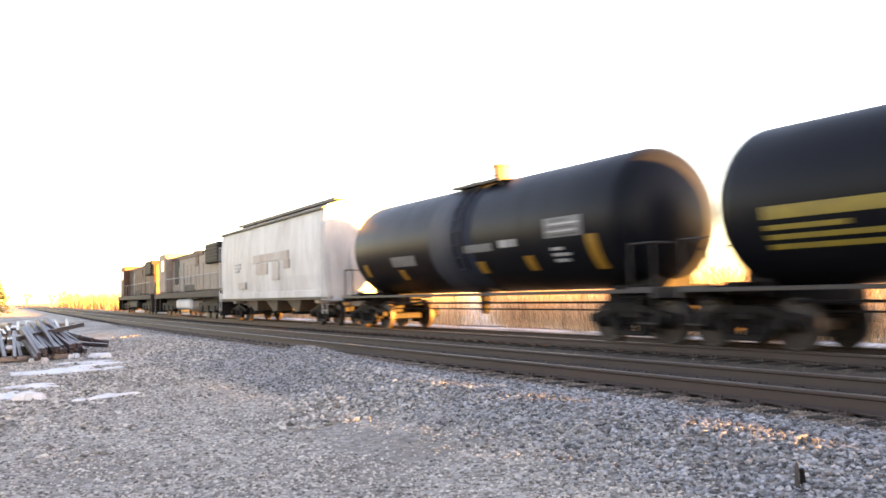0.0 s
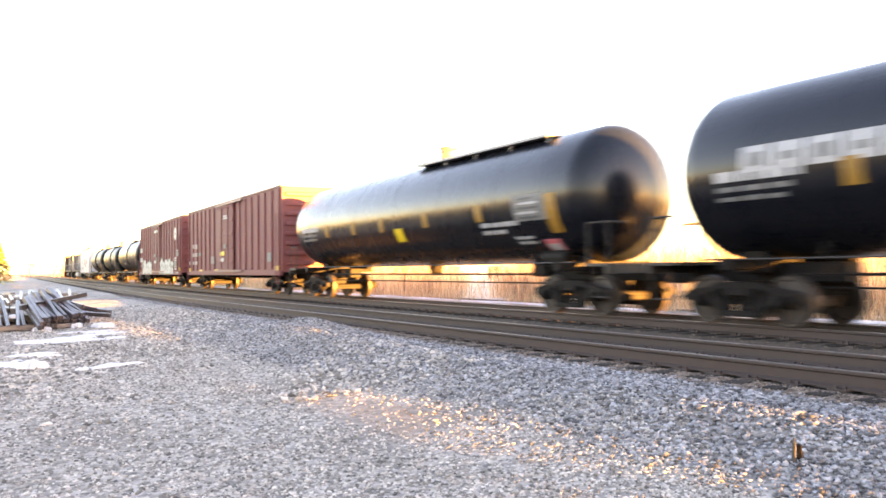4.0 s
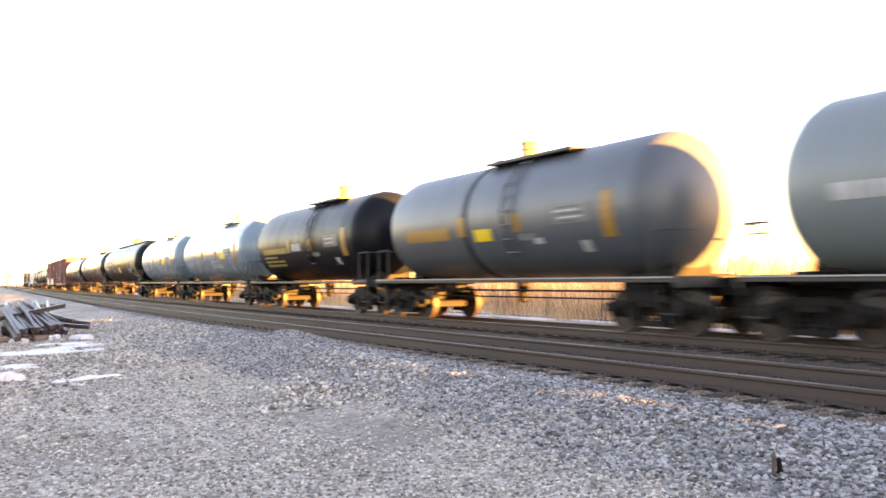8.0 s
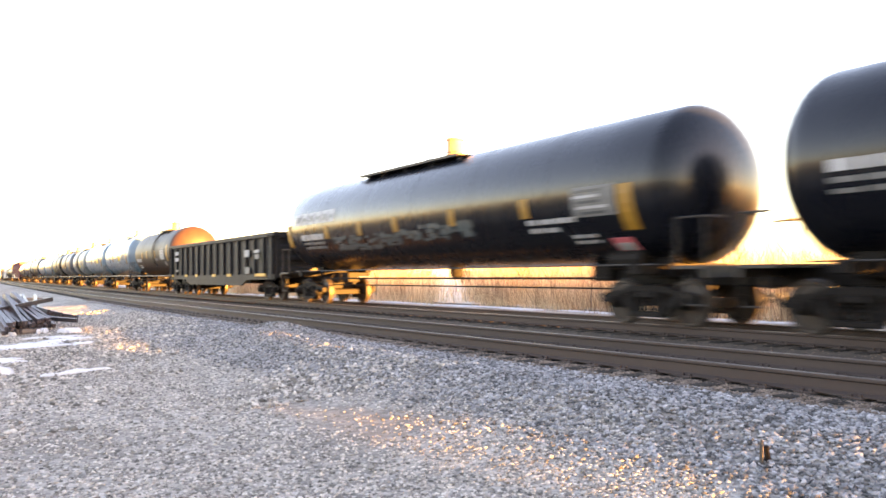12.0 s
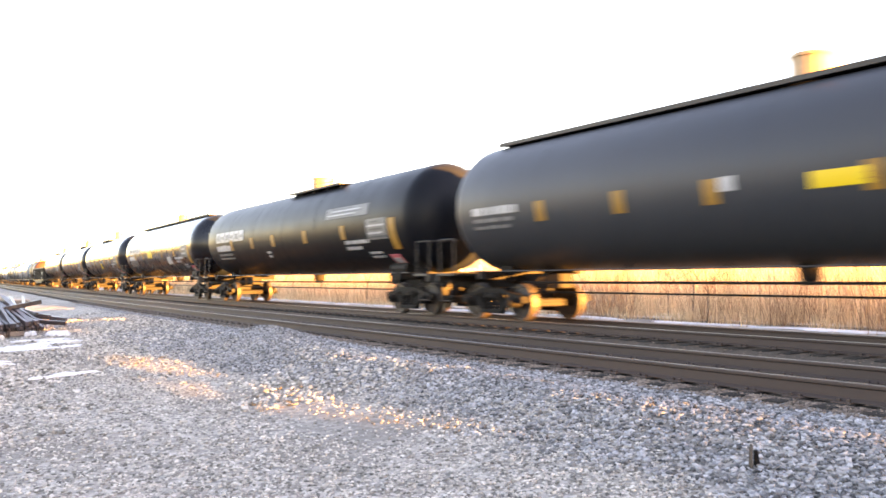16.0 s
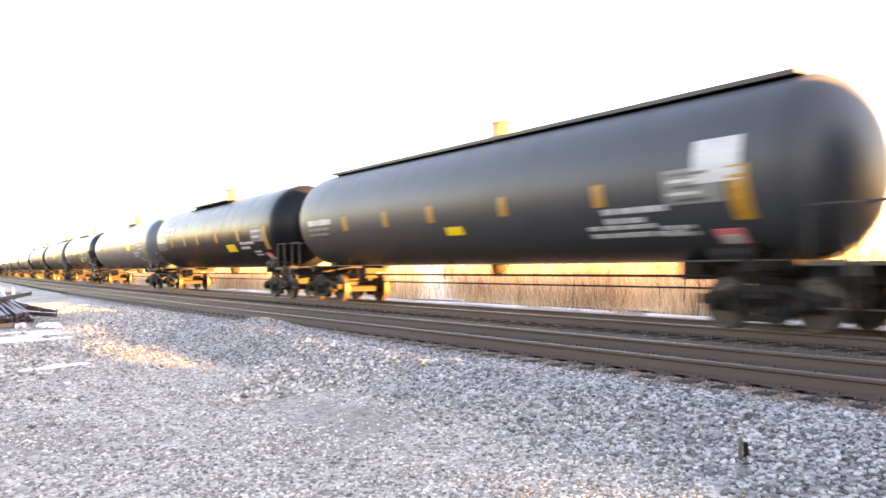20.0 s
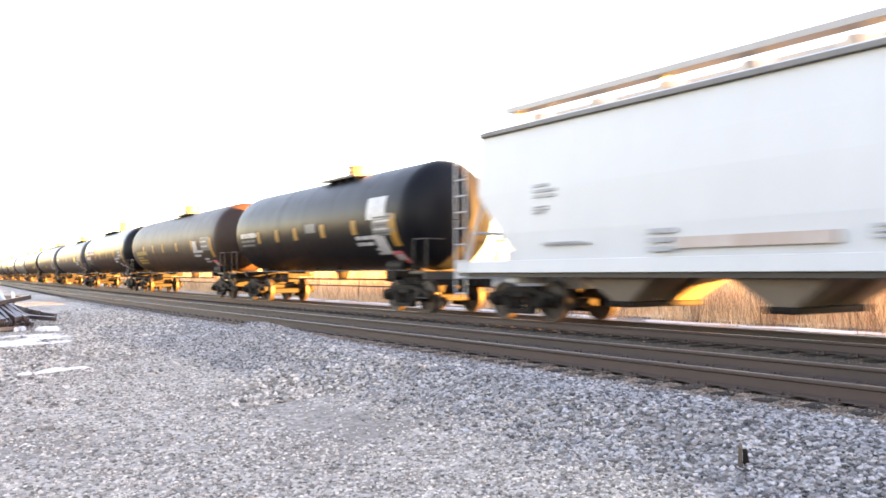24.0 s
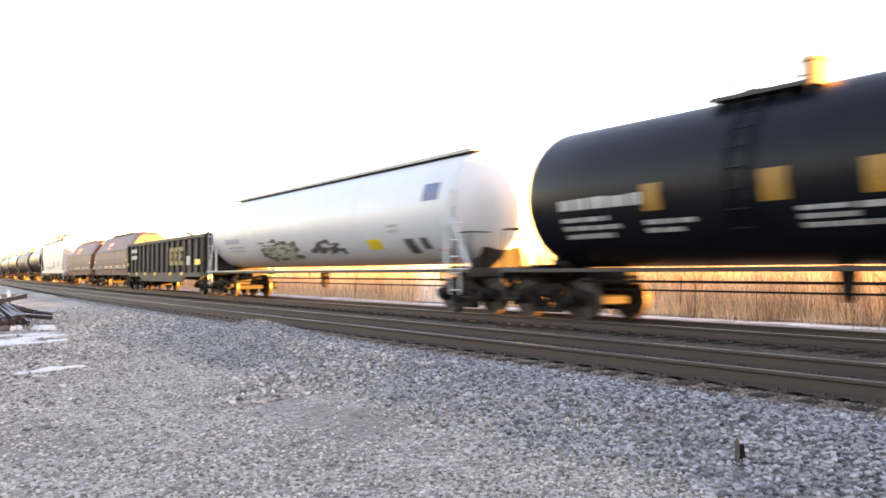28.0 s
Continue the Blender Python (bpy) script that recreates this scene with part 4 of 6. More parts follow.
# ---- gondola ----
def gondola(label, length, paint, seed, loaded=False):
    car = car_root("gondola", label, "gondola")
    h, w, z0, z1 = length / 2, 1.44, 0.98, 2.78 if loaded else 2.67
    body = part("floor_pan", block(bmesh.new(), -w + 0.06, w - 0.06, -h + 0.06, h - 0.06, z0, z0 + 0.06), M[paint], car)
    for x in (-w, w - 0.06):
        part("side_wall", block(bmesh.new(), x, x + 0.06, -h, h, z0, z1), M[paint], body)
    for y in (-h, h - 0.06):
        part("end_wall", block(bmesh.new(), -w + 0.06, w - 0.06, y, y + 0.06, z0, z1), M[paint], body)
    for x in (-1, 1):
        bm = bmesh.new()
        block(bm, min(x * w, x * (w + 0.13)), max(x * w, x * (w + 0.13)), -h - 0.03, h + 0.03, z1 - 0.06, z1 + 0.12, 0.02)
        part("top_chord", bm, M[paint], body)
        bm = bmesh.new()      # the sill is deepest between the trucks
        side_plate(bm, [(-h, z0 + 0.12), (-h, z0 - 0.08), (-h + 3.4, z0 - 0.10), (-h + 4.2, 0.62), (h - 4.2, 0.62), (h - 3.4, z0 - 0.10), (h, z0 - 0.08), (h, z0 + 0.12)], x * (w + 0.01), x * (w + 0.09))
        part("side_sill", bm, M[paint], body)
        rib = bmesh.new()
        block(rib, -0.06, 0.06, -0.10, 0.10, z0 + 0.1, z1 - 0.05, 0.03)
        rib = mesh_of(rib)
        for i in range(16):
            part("side_rib", rib, M[paint], body, at=pose(x * (w + 0.05), -h + 0.25 + i * (length - 0.5) / 15, 0))
    for e in (1, -1):
        bm = bmesh.new()
        for i in range(4):
            z = z0 + 0.2 + i * 0.44
            block(bm, -w + 0.1, w - 0.1, min(e * h, e * (h + 0.1)), max(e * h, e * (h + 0.1)), z, z + 0.22, 0.05)
        block(bm, -w - 0.1, w + 0.1, min(e * (h - 0.03), e * (h + 0.09)), max(e * (h - 0.03), e * (h + 0.09)), z1 - 0.06, z1 + 0.13, 0.02)
        part("end_corrugation", bm, M[paint], body)
        truck(car, e * (h - 2.0))
        ladder(car, -w - 0.16, e * (h - 0.3), 0.5, 2.7, M[paint])
    bm = bmesh.new()
    block(bm, -0.3, 0.3, -h - 0.15, h + 0.15, 0.72, z0, 0.02)
    for i in range(7):
        y = -h + 3.4 + i * (length - 6.8) / 6
        block(bm, -w, w, y - 0.1, y + 0.1, 0.74, z0)
    part("underframe", bm, M["steel_dark"], car)
    couplers(car, h + 0.4)
    x = -w - 0.125

    def at(u):
        return h - length * u
    if not loaded:
        for u, z, ww, hh, mt in ((0.072, 2.22, 0.75, 0.2, "pale_mark"), (0.072, 1.88, 0.75, 0.2, "pale_mark"), (0.08, 1.3, 0.6, 0.12, "grey_mark"), (0.79, 1.86, 0.6, 0.30, "pale_mark"), (0.865, 2.0, 0.6, 0.13, "pale_mark"), (0.87, 1.75, 0.55, 0.2, "grey_mark"), (0.795, 1.12, 0.6, 0.3, "grey_mark")):
            flat_mark(body, "lettering", x, at(u) - ww, at(u), z, z + hh, M["amber" if mt == "yellow" else mt])
        for u, ww in ((0.02, 0.5), (0.2, 0.4), (0.32, 0.4), (0.5, 0.55), (0.64, 0.6), (0.87, 1.3)):
            flat_mark(body, "reflector", x, at(u) - ww, at(u), 1.02, 1.14, M["amber"], "yellow reflective patch")
    else:
        for u, z in ((0.086, 2.3), (0.132, 2.3), (0.086, 1.9), (0.132, 1.9), (0.82, 1.46), (0.82, 1.68)):
            flat_mark(body, "lettering", x, at(u) - 0.6, at(u), z, z + 0.22, M["white_mark"])
        # big worn yellow initials, kept as plain open shapes
        for i in range(3):
            y = at(0.625 + i * 0.056)
            bm = bmesh.new()
            for z, ww in ((2.18, 0.75), (1.47, 0.75), (1.84, 0.5)):
                block(bm, x - 0.006, x + 0.02, y - ww, y, z, z + 0.20)
            block(bm, x - 0.006, x + 0.02, y - 0.24, y, 1.47, 2.38)
            part("initial_shape", bm, M["yellow_old"], body, "large worn yellow letter shape")
        for u in (0.01, 0.15, 0.28, 0.42, 0.62, 0.75):
            flat_mark(body, "reflector", x, at(u) - 0.5, at(u), 0.95, 1.12, M["amber"], "yellow reflective patch")
        flat_mark(body, "reflector", x, at(0.961), at(0.908), 1.46, 1.72, M["yellow_bright"])
        flat_mark(body, "reflector", x, at(0.03), at(0.005), 1.5, 1.72, M["yellow_bright"])
        bm = bmesh.new()
        rng = random.Random(seed)
        nx, ny = 9, 60
        grid = [[bm.verts.new((-w + 0.07 + (2 * w - 0.14) * i / nx, -h + 0.08 + (length - 0.16) * j / ny,
                 z1 - 0.08 + 0.16 * math.sin(math.pi * i / nx) + 0.14 * noise.noise((i * 0.9, j * 0.6, 3)) + 0.28 * max(0, noise.noise((i * 0.3, j * 0.16, 9))))) for j in range(ny + 1)] for i in range(nx + 1)]
        for i in range(nx):
            for j in range(ny):
                bm.faces.new((grid[i][j], grid[i + 1][j], grid[i + 1][j + 1], grid[i][j + 1]))
        for _ in range(30):
            y, xx = rng.uniform(-h + 1, h - 1), rng.uniform(-1, 1)
            a = rng.uniform(0, 3.1)
            tube(bm, (xx, y, z1 + 0.05), (xx + 0.7 * math.cos(a), y + 0.7 * math.sin(a), z1 + rng.uniform(0.12, 0.35)), 0.06, 5)
        part("scrap_load", bm, M["load"], car, "dark heaped scrap load")
    return car


# ---- covered coil car ----
def coil_car(label, length, seed):
    car = car_root("coil_car", label, "coil car")
    h, w = length / 2, 1.46
    bm = bmesh.new()
    for x in (-1, 1):
        block(bm, min(x * (w - 0.22), x * (w - 0.12)), max(x * (w - 0.22), x * (w - 0.12)), -h, h, 1.0, 1.40, 0.015)
        block(bm, min(x * (w - 0.25), x * (w - 0.02)), max(x * (w - 0.25), x * (w - 0.02)), -h, h, 0.955, 1.01, 0.01)
    for i in range(9):
        y = -h + 0.4 + i * (length - 0.8) / 8
        block(bm, -w + 0.1, w - 0.1, y - 0.09, y + 0.09, 0.94, 1.44)
    frame_part = part("trough_frame", bm, M["coil"], car)
    part("centre_sill", block(bmesh.new(), -0.45, 0.45, -h - 0.2, h + 0.2, 0.80, 1.1, 0.02), M["steel_dark"], car, "grimy black centre sill")
    for x in (-1, 1):
        bm = bmesh.new()
        block(bm, min(x * (w - 0.12), x * (w + 0.11)), max(x * (w - 0.12), x * (w + 0.11)), -h, h, 1.385, 1.435, 0.01)
        part("trough_lip", bm, M["grate_pale"], frame_part, "worn pale steel lip")
    hood = [(-1.45, 1.45), (-1.43, 2.1), (-1.36, 2.62), (-1.0, 3.25), (-0.72, 3.66), (-0.45, 3.80), (0.45, 3.80), (0.72, 3.66), (1.0, 3.25), (1.36, 2.62), (1.43, 2.1), (1.45, 1.45)]
    n = 14
    bm = bmesh.new()
    rings = []
    for k in range(n + 1):
        t = 2 * k / n - 1
        y = (h - 0.25) * t
        pull = max(0, abs(t) - 0.86) / 0.14
        sc = 1 - 0.10 * pull ** 2
        rings.append([bm.verts.new((x, y, 1.45 + (z - 1.45) * sc)) for x, z in hood])
    for a, b in zip(rings, rings[1:]):
        for i in range(len(hood) - 1):
            bm.faces.new((a[i], a[i + 1], b[i + 1], b[i]))
    bm.faces.new(rings[0][::-1])
    bm.faces.new(rings[-1])
    bmesh.ops.bevel(bm, geom=[e for e in bm.edges if e.is_manifold and e.calc_face_angle() > 1.2], offset=0.10, segments=3, affect="EDGES")
    cover = part("hood", bm, M["coil"], car)
    bm = bmesh.new()
    block(bm, -1.40, -1.30, -h + 0.35, h - 0.35, 2.59, 2.65, 0.01)
    block(bm, -1.47, -1.40, -h + 0.3, h - 0.3, 1.74, 1.79, 0.01)
    block(bm, -0.62, -0.50, -h * 0.62, h * 0.52, 3.78, 3.85)
    part("hood_seam", bm, M["boxcar_dark"], cover, "dark rusted seam")
    bm = bmesh.new()
    for y in (-0.3, 0.3):
        tube(bm, (-0.1, 1.0 + y * 0.5, 3.78), (-0.1, 1.0 + y * 0.5, 4.38), 0.012, 5)
    block(bm, -0.16, -0.04, 0.72, 1.24, 4.33, 4.42, 0.02)
    part("lifting_bracket", bm, M["coil"], cover)
    # orange company panel on the sloped sheet, drawn as plain bars
    way = Vector((0.36, 0, 0.63)).normalized()
    base = Vector((-1.36, 0, 2.62))
    out = Vector((-0.63, 0, 0.36)).normalized() * 0.03
    for d0, d1, y0, y1 in ((0.42, 0.72, 1.75, -0.2), (0.20, 0.30, 1.7, 0.1)):
        bm = bmesh.new()
        vs = [bm.verts.new(base + way * d + out * o + Vector((0, y + length * 0.02, 0))) for o in (0.2, 1) for d, y in ((d0, y0), (d0, y1), (d1, y1), (d1, y0))]
        for q in ((0, 1, 2, 3), (4, 7, 6, 5), (0, 4, 5, 1), (1, 5, 6, 2), (2, 6, 7, 3), (3, 7, 4, 0)):
            bm.faces.new([vs[i] for i in q])
        part("logo_panel", bm, M["orange_mark"], cover, "faded orange lettering panel")
    for e in (1, -1):
        truck(car, e * (h - 1.75))
        bm = bmesh.new()
        block(bm, -1.5, 1.5, min(e * h, e * (h + 0.3)), max(e * h, e * (h + 0.3)), 1.0, 1.12, 0.01)
        for x in (-1.45, 1.45):
            tube(bm, (x, e * (h + 0.25), 1.1), (x, e * (h + 0.25), 2.2), 0.022, 6)
        tube(bm, (-1.45, e * (h + 0.25), 2.2), (1.45, e * (h + 0.25), 2.2), 0.022, 6)
        part("end_platform", bm, M["coil"], car)
        bm = bmesh.new()
        for d in (0.1, 0.6):
            tube(bm, (-1.52, e * (h - d), 0.45), (-1.52, e * (h - d), 1.05), 0.02, 6)
        tube(bm, (-1.52, e * (h - 0.1), 0.45), (-1.52, e * (h - 0.6), 0.45), 0.02, 6)
        part("step", bm, M["coil"], car)
    bm = bmesh.new()
    revolve(bm, [(-0.6, 0.05), (-0.55, 0.22), (0.55, 0.22), (0.6, 0.05)], 14, "y", (-0.9, 0.6, 0.8))
    part("air_tank", bm, M["steel_dark"], car)
    couplers(car, h + 0.45)
    for u, z, ww, hh, mt in ((0.03, 1.86, 0.55, 0.13, "yellow"), (0.94, 1.86, 0.5, 0.14, "yellow"), (0.39, 1.98, 0.5, 0.12, "grey_mark")):
        flat_mark(cover, "reflector" if mt == "yellow" else "lettering", -1.455, h - length * u - ww, h - length * u, z, z + hh, M["amber" if mt == "yellow" else mt])
    for u, ww, mt in ((0.01, 0.5, "yellow"), (0.10, 1.3, "grey_mark"), (0.21, 0.45, "yellow"), (0.25, 0.8, "grey_mark"), (0.36, 0.7, "yellow"), (0.43, 0.5, "white_mark"), (0.52, 0.8, "yellow"), (0.66, 0.5, "grey_mark"), (0.70, 0.8, "yellow"), (0.75, 1.2, "grey_mark"), (0.88, 0.6, "yellow")):
        flat_mark(cover, "reflector" if mt == "yellow" else "lettering", -1.465, h - length * u - ww, h - length * u, 1.47, 1.60, M["amber" if mt == "yellow" else mt])
    return car


# ---- locomotive ----
def locomotive(label, length, main, dark, cab_front):
    car = tagged(new("locomotive"), label, "locomotive", "locomotives of the freight train")
    h = length / 2
    f = 1 if cab_front else -1
    bm = bmesh.new()
    block(bm, -1.5, 1.5, -h, h, 1.25, 1.62, 0.03)
    part("deck", bm, M[dark], car)
    bm = bmesh.new()
    block(bm, -1.0, 1.0, min(f * (h - 4.6), -f * (h - 1.2)), max(f * (h - 4.6), -f * (h - 1.2)), 1.62, 4.1, 0.12)
    hood = part("long_hood", bm, M[main], car)
    door = mesh_of(block(bmesh.new(), -1.03, 1.03, -0.5, 0.5, 1.75, 3.4, 0.02))
    for i in range(9):
        part("hood_door", door, M[main], hood, at=pose(0, -f * (h - 6.5) + f * i * 1.15, 0))
    bm = bmesh.new()
    block(bm, -1.28, 1.28, min(-f * (h - 1.3), -f * (h - 4.4)), max(-f * (h - 1.3), -f * (h - 4.4)), 3.2, 4.35, 0.06)
    rad = part("radiator", bm, M[dark], hood, "dark radiator section with louvres")
    for i in range(5):
        louvre = block(bmesh.new(), -1.32, -1.27, min(-f * (h - 1.5), -f * (h - 4.2)), max(-f * (h - 1.5), -f * (h - 4.2)), 3.3 + i * 0.2, 3.38 + i * 0.2)
        part("louvre", louvre, M["steel_dark"], rad)
    for y0, y1, za, zb, mt in ((3.2, 4.6, 2.2, 4.0, dark), (5.4, 6.2, 1.7, 3.6, "grey_mark"), (6.6, 9.5, 1.7, 2.1, dark), (9.8, 10.6, 3.2, 4.05, "loco_dark"), (2.0, 12.0, 3.85, 4.12, "loco_dark")):
        bm = bmesh.new()
        block(bm, -1.045, 1.045, min(f * (h - y0 - 2.4), f * (h - y1 - 2.4)), max(f * (h - y0 - 2.4), f * (h - y1 - 2.4)), za, zb, 0.01)
        part("paint_band", bm, M[mt], hood)
    bm = bmesh.new()
    block(bm, -1.52, 1.52, min(f * (h - 2.2), f * (h - 4.7)), max(f * (h - 2.2), f * (h - 4.7)), 1.62, 4.45, 0.10)
    cab = part("cab", bm, M[main], car)
    for x in (-1.535, 1.515):
        bm = bmesh.new()
        block(bm, x, x + 0.02, f * (h - 3.4) - 0.8, f * (h - 3.4) + 0.1, 3.2, 3.95)
        part("cab_window", bm, M["window"], cab, "dark cab side window")
    bm = bmesh.new()
    block(bm, -0.9, 0.9, min(f * (h - 0.5), f * (h - 2.2)), max(f * (h - 0.5), f * (h - 2.2)), 1.62, 3.0, 0.15)
    part("nose", bm, M[main], car)
    bm = bmesh.new()
    revolve(bm, [(-2.4, 0.2), (-2.35, 0.7), (2.35, 0.7), (2.4, 0.2)], 16, "y", (0, 0, 0.95))
    block(bm, -1.4, 1.4, -2.3, 2.3, 0.5, 1.2, 0.15)
    part("fuel_tank", bm, M["white_dirty" if main == "loco_yellow" else dark], car)
    bm = bmesh.new()
    for x in (-1.46, 1.46):
        for i in range(12):
            y = -h + 0.6 + i * (length - 1.2) / 11
            tube(bm, (x, y, 1.6), (x, y, 2.6), 0.02, 5)
        tube(bm, (x, -h + 0.6, 2.6), (x, h - 0.6, 2.6), 0.02, 5)
    part("handrail", bm, M["grate_pale"], car)
    bm = bmesh.new()
    revolve(bm, [(4.05, 0.45), (4.5, 0.45), (4.55, 0.2)], 14, "z", (0, -f * (h - 7.0), 0))
    block(bm, -0.4, 0.4, f * 1.0 - 0.5, f * 1.0 + 0.5, 4.05, 4.4, 0.04)
    part("exhaust_fan", bm, M["loco_black"], hood)
    for e in (1, -1):
        bm = bmesh.new()      # three-axle truck frame, its journal boxes, and the pilot
        for x in (-1.1, 1.1):
            side_plate(bm, [(e * (h - 4.0) - 2.5, 0.55), (e * (h - 4.0) - 2.4, 0.95), (e * (h - 4.0) + 2.4, 0.95), (e * (h - 4.0) + 2.5, 0.55), (e * (h - 4.0) + 1.2, 0.42), (e * (h - 4.0), 0.5), (e * (h - 4.0) - 1.2, 0.42)], x - 0.07, x + 0.07)
            for dd in (-1.6, 0, 1.6):
                block(bm, x - 0.14, x + 0.14, e * (h - 4.0) + dd - 0.22, e * (h - 4.0) + dd + 0.22, 0.36, 0.78, 0.04)
        block(bm, -0.9, 0.9, e * (h - 4.0) - 2.2, e * (h - 4.0) + 2.2, 0.7, 1.26, 0.03)
        part("truck_frame", bm, M["steel_dark"], car)
        bm = bmesh.new()
        block(bm, -1.45, 1.45, min(e * h, e * (h - 0.3)), max(e * h, e * (h - 0.3)), 0.25, 1.3, 0.04)
        part("pilot", bm, M[dark], car)
        bm = bmesh.new()
        for i in range(4):
            block(bm, -1.5, -1.1, min(e * (h - 0.35), e * (h - 0.95)), max(e * (h - 0.35), e * (h - 0.95)), 0.35 + 0.28 * i, 0.39 + 0.28 * i)
        block(bm, -1.2, -1.1, min(e * (h - 0.32), e * (h - 1.0)), max(e * (h - 0.32), e * (h - 1.0)), 0.3, 1.3)
        part("steps", bm, M[dark], car)
        for d in (-1.6, 0, 1.6):
            y = e * (h - 4.0) + d
            bm = bmesh.new()
            tube(bm, (-0.9, y, 0.52), (0.9, y, 0.52), 0.09, 8)
            for x in (-0.755, 0.755):
                revolve(bm, [(x - 0.07, 0.1), (x - 0.06, 0.52), (x + 0.06, 0.52), (x + 0.07, 0.1)], 20, "x", (0, y, 0.52))
            part("wheelset", bm, M["wheel"], car)
    couplers(car, h + 0.45)
    return car

# ---- the ground ----
GROUND_LINE = [(-3000, -0.6), (-60, -0.6), (-20, -0.55), (-11.5, -0.52), (-9.4, -0.48), (-8.2, -0.40), (-7.2, -0.30), (-6.7, -0.28), (-6.1, -0.24), (-5.8, -0.228), (-5.58, -0.215),
               (-5.45, -0.235), (-3.3, -0.225), (-2.6, -0.26), (-2.0, -0.26), (-1.3, -0.225), (1.3, -0.225), (1.8, -0.28), (3.4, -0.85), (5.5, -1.05), (8, -0.88), (9.6, -0.66), (12, -0.62), (30, -0.7), (3000, -0.7)]


def lateral(x, y):
    """How far along the train's track a place lies, and how far to its right."""
    dx = TRACK_X + RADIUS - x
    s, u = RADIUS * np.arctan2(y, dx), RADIUS - np.hypot(dx, y)
    a = BEND * BEND_END
    ox, oy = along(BEND_END, 0)
    ahead, side = (x - ox) * math.sin(a) + (y - oy) * math.cos(a), (x - ox) * math.cos(a) - (y - oy) * math.sin(a)
    return np.where(s < BEND_END, s, BEND_END + ahead), np.where(s < BEND_END, u, side)


def places_along(s, u):
    """The same as along(), for many places at once."""
    a, more = BEND * np.minimum(s, BEND_END), np.maximum(s - BEND_END, 0)
    return (TRACK_X + (1 - np.cos(a)) * RADIUS + u * np.cos(a) + more * np.sin(a), np.sin(a) * RADIUS - u * np.sin(a) + more * np.cos(a))


def rough_field(x, y):
    """Gentle unevenness, made of a few waves."""
    return (np.sin(x * 1.3 + 0.7 * np.sin(y * 0.9)) * np.sin(y * 1.1 + 1.3) * 0.5 + np.sin(x * 2.9 + y * 1.7) * 0.25 + np.sin(x * 0.43 - y * 0.37 + 2.0) * 0.8
            + np.sin(x * 6.1 + 1.9 * np.sin(y * 5.3)) * np.sin(y * 5.7 - x) * 0.2)


def ground_z(x, y):
    x, y = np.asarray(x, float), np.asarray(y, float)
    s, u = lateral(x, y)
    z = np.interp(u, *zip(*GROUND_LINE))
    loose = np.clip((-5.9 - u) / 1.0, 0, 1) + np.clip((u - 2.0) / 1.5, 0, 1)
    z = z + rough_field(x, y) * 0.022 * loose
    # fresh stone dumped on the shoulder, ending in a low crest
    heap = np.exp(-((u + 7.1) / 0.7) ** 2) * np.interp(s, [11, 15], [0.08, 0.16]) / (1 + np.exp(np.clip((s - 21.0) * 2.2, -40, 40)))
    heap = heap + 0.23 * np.exp(-((u + 6.25) / 0.42) ** 2 - (np.where(s > 17.6, s - 17.6, (s - 17.6) * 0.4) / 0.9) ** 2)
    return z + heap * (1 + 0.3 * rough_field(x * 0.6, y * 0.6))


def steps(*runs):
    out = []
    for a, b, d in runs:
        out += list(np.arange(a, b, d))
    return np.array(out)


def make_ground():
    far = 2600.0 * (np.linspace(1, 0, 16)[:-1] ** 3)
    xs = np.concatenate([-70 - far, steps((-70, -8, 3), (-8, 26, 0.22), (26, 70, 1.5)), (70 + far)[::-1]])
    ys = np.concatenate([-40 - far, steps((-40, -6, 2), (-6, 46, 0.26), (46, 160, 1.6)), (160 + far)[::-1]])
    X, Y = np.meshgrid(xs, ys, indexing="ij")
    Z = ground_z(X, Y)
    nx, ny = X.shape
    idx = np.arange(nx * ny).reshape(nx, ny)
    faces = np.stack([idx[:-1, :-1], idx[1:, :-1], idx[1:, 1:], idx[:-1, 1:]], -1).reshape(-1, 4)
    me = bpy.data.meshes.new("ground")
    me.from_pydata(np.stack([X, Y, Z], -1).reshape(-1, 3).tolist(), [], faces.tolist())
    for p in me.polygons:
        p.use_smooth = True
    me.materials.append(M["ground"])
    return tagged(new("ground", me), "grey gravel yard beside the tracks, dry earth beyond", "ground", kind="structure")


make_ground()
# unseen dark sheet, added so sunlit ground throws less warm light on the train
bm = bmesh.new()
block(bm, -400, -5, -300, 500, -0.9, -0.46)
field = new("field", mesh_of(bm))
field.data.materials.append(M["field"])
tagged(field, "unseen dark sheet added beside the yard to cut sunlight bounce", "field", kind="structure")


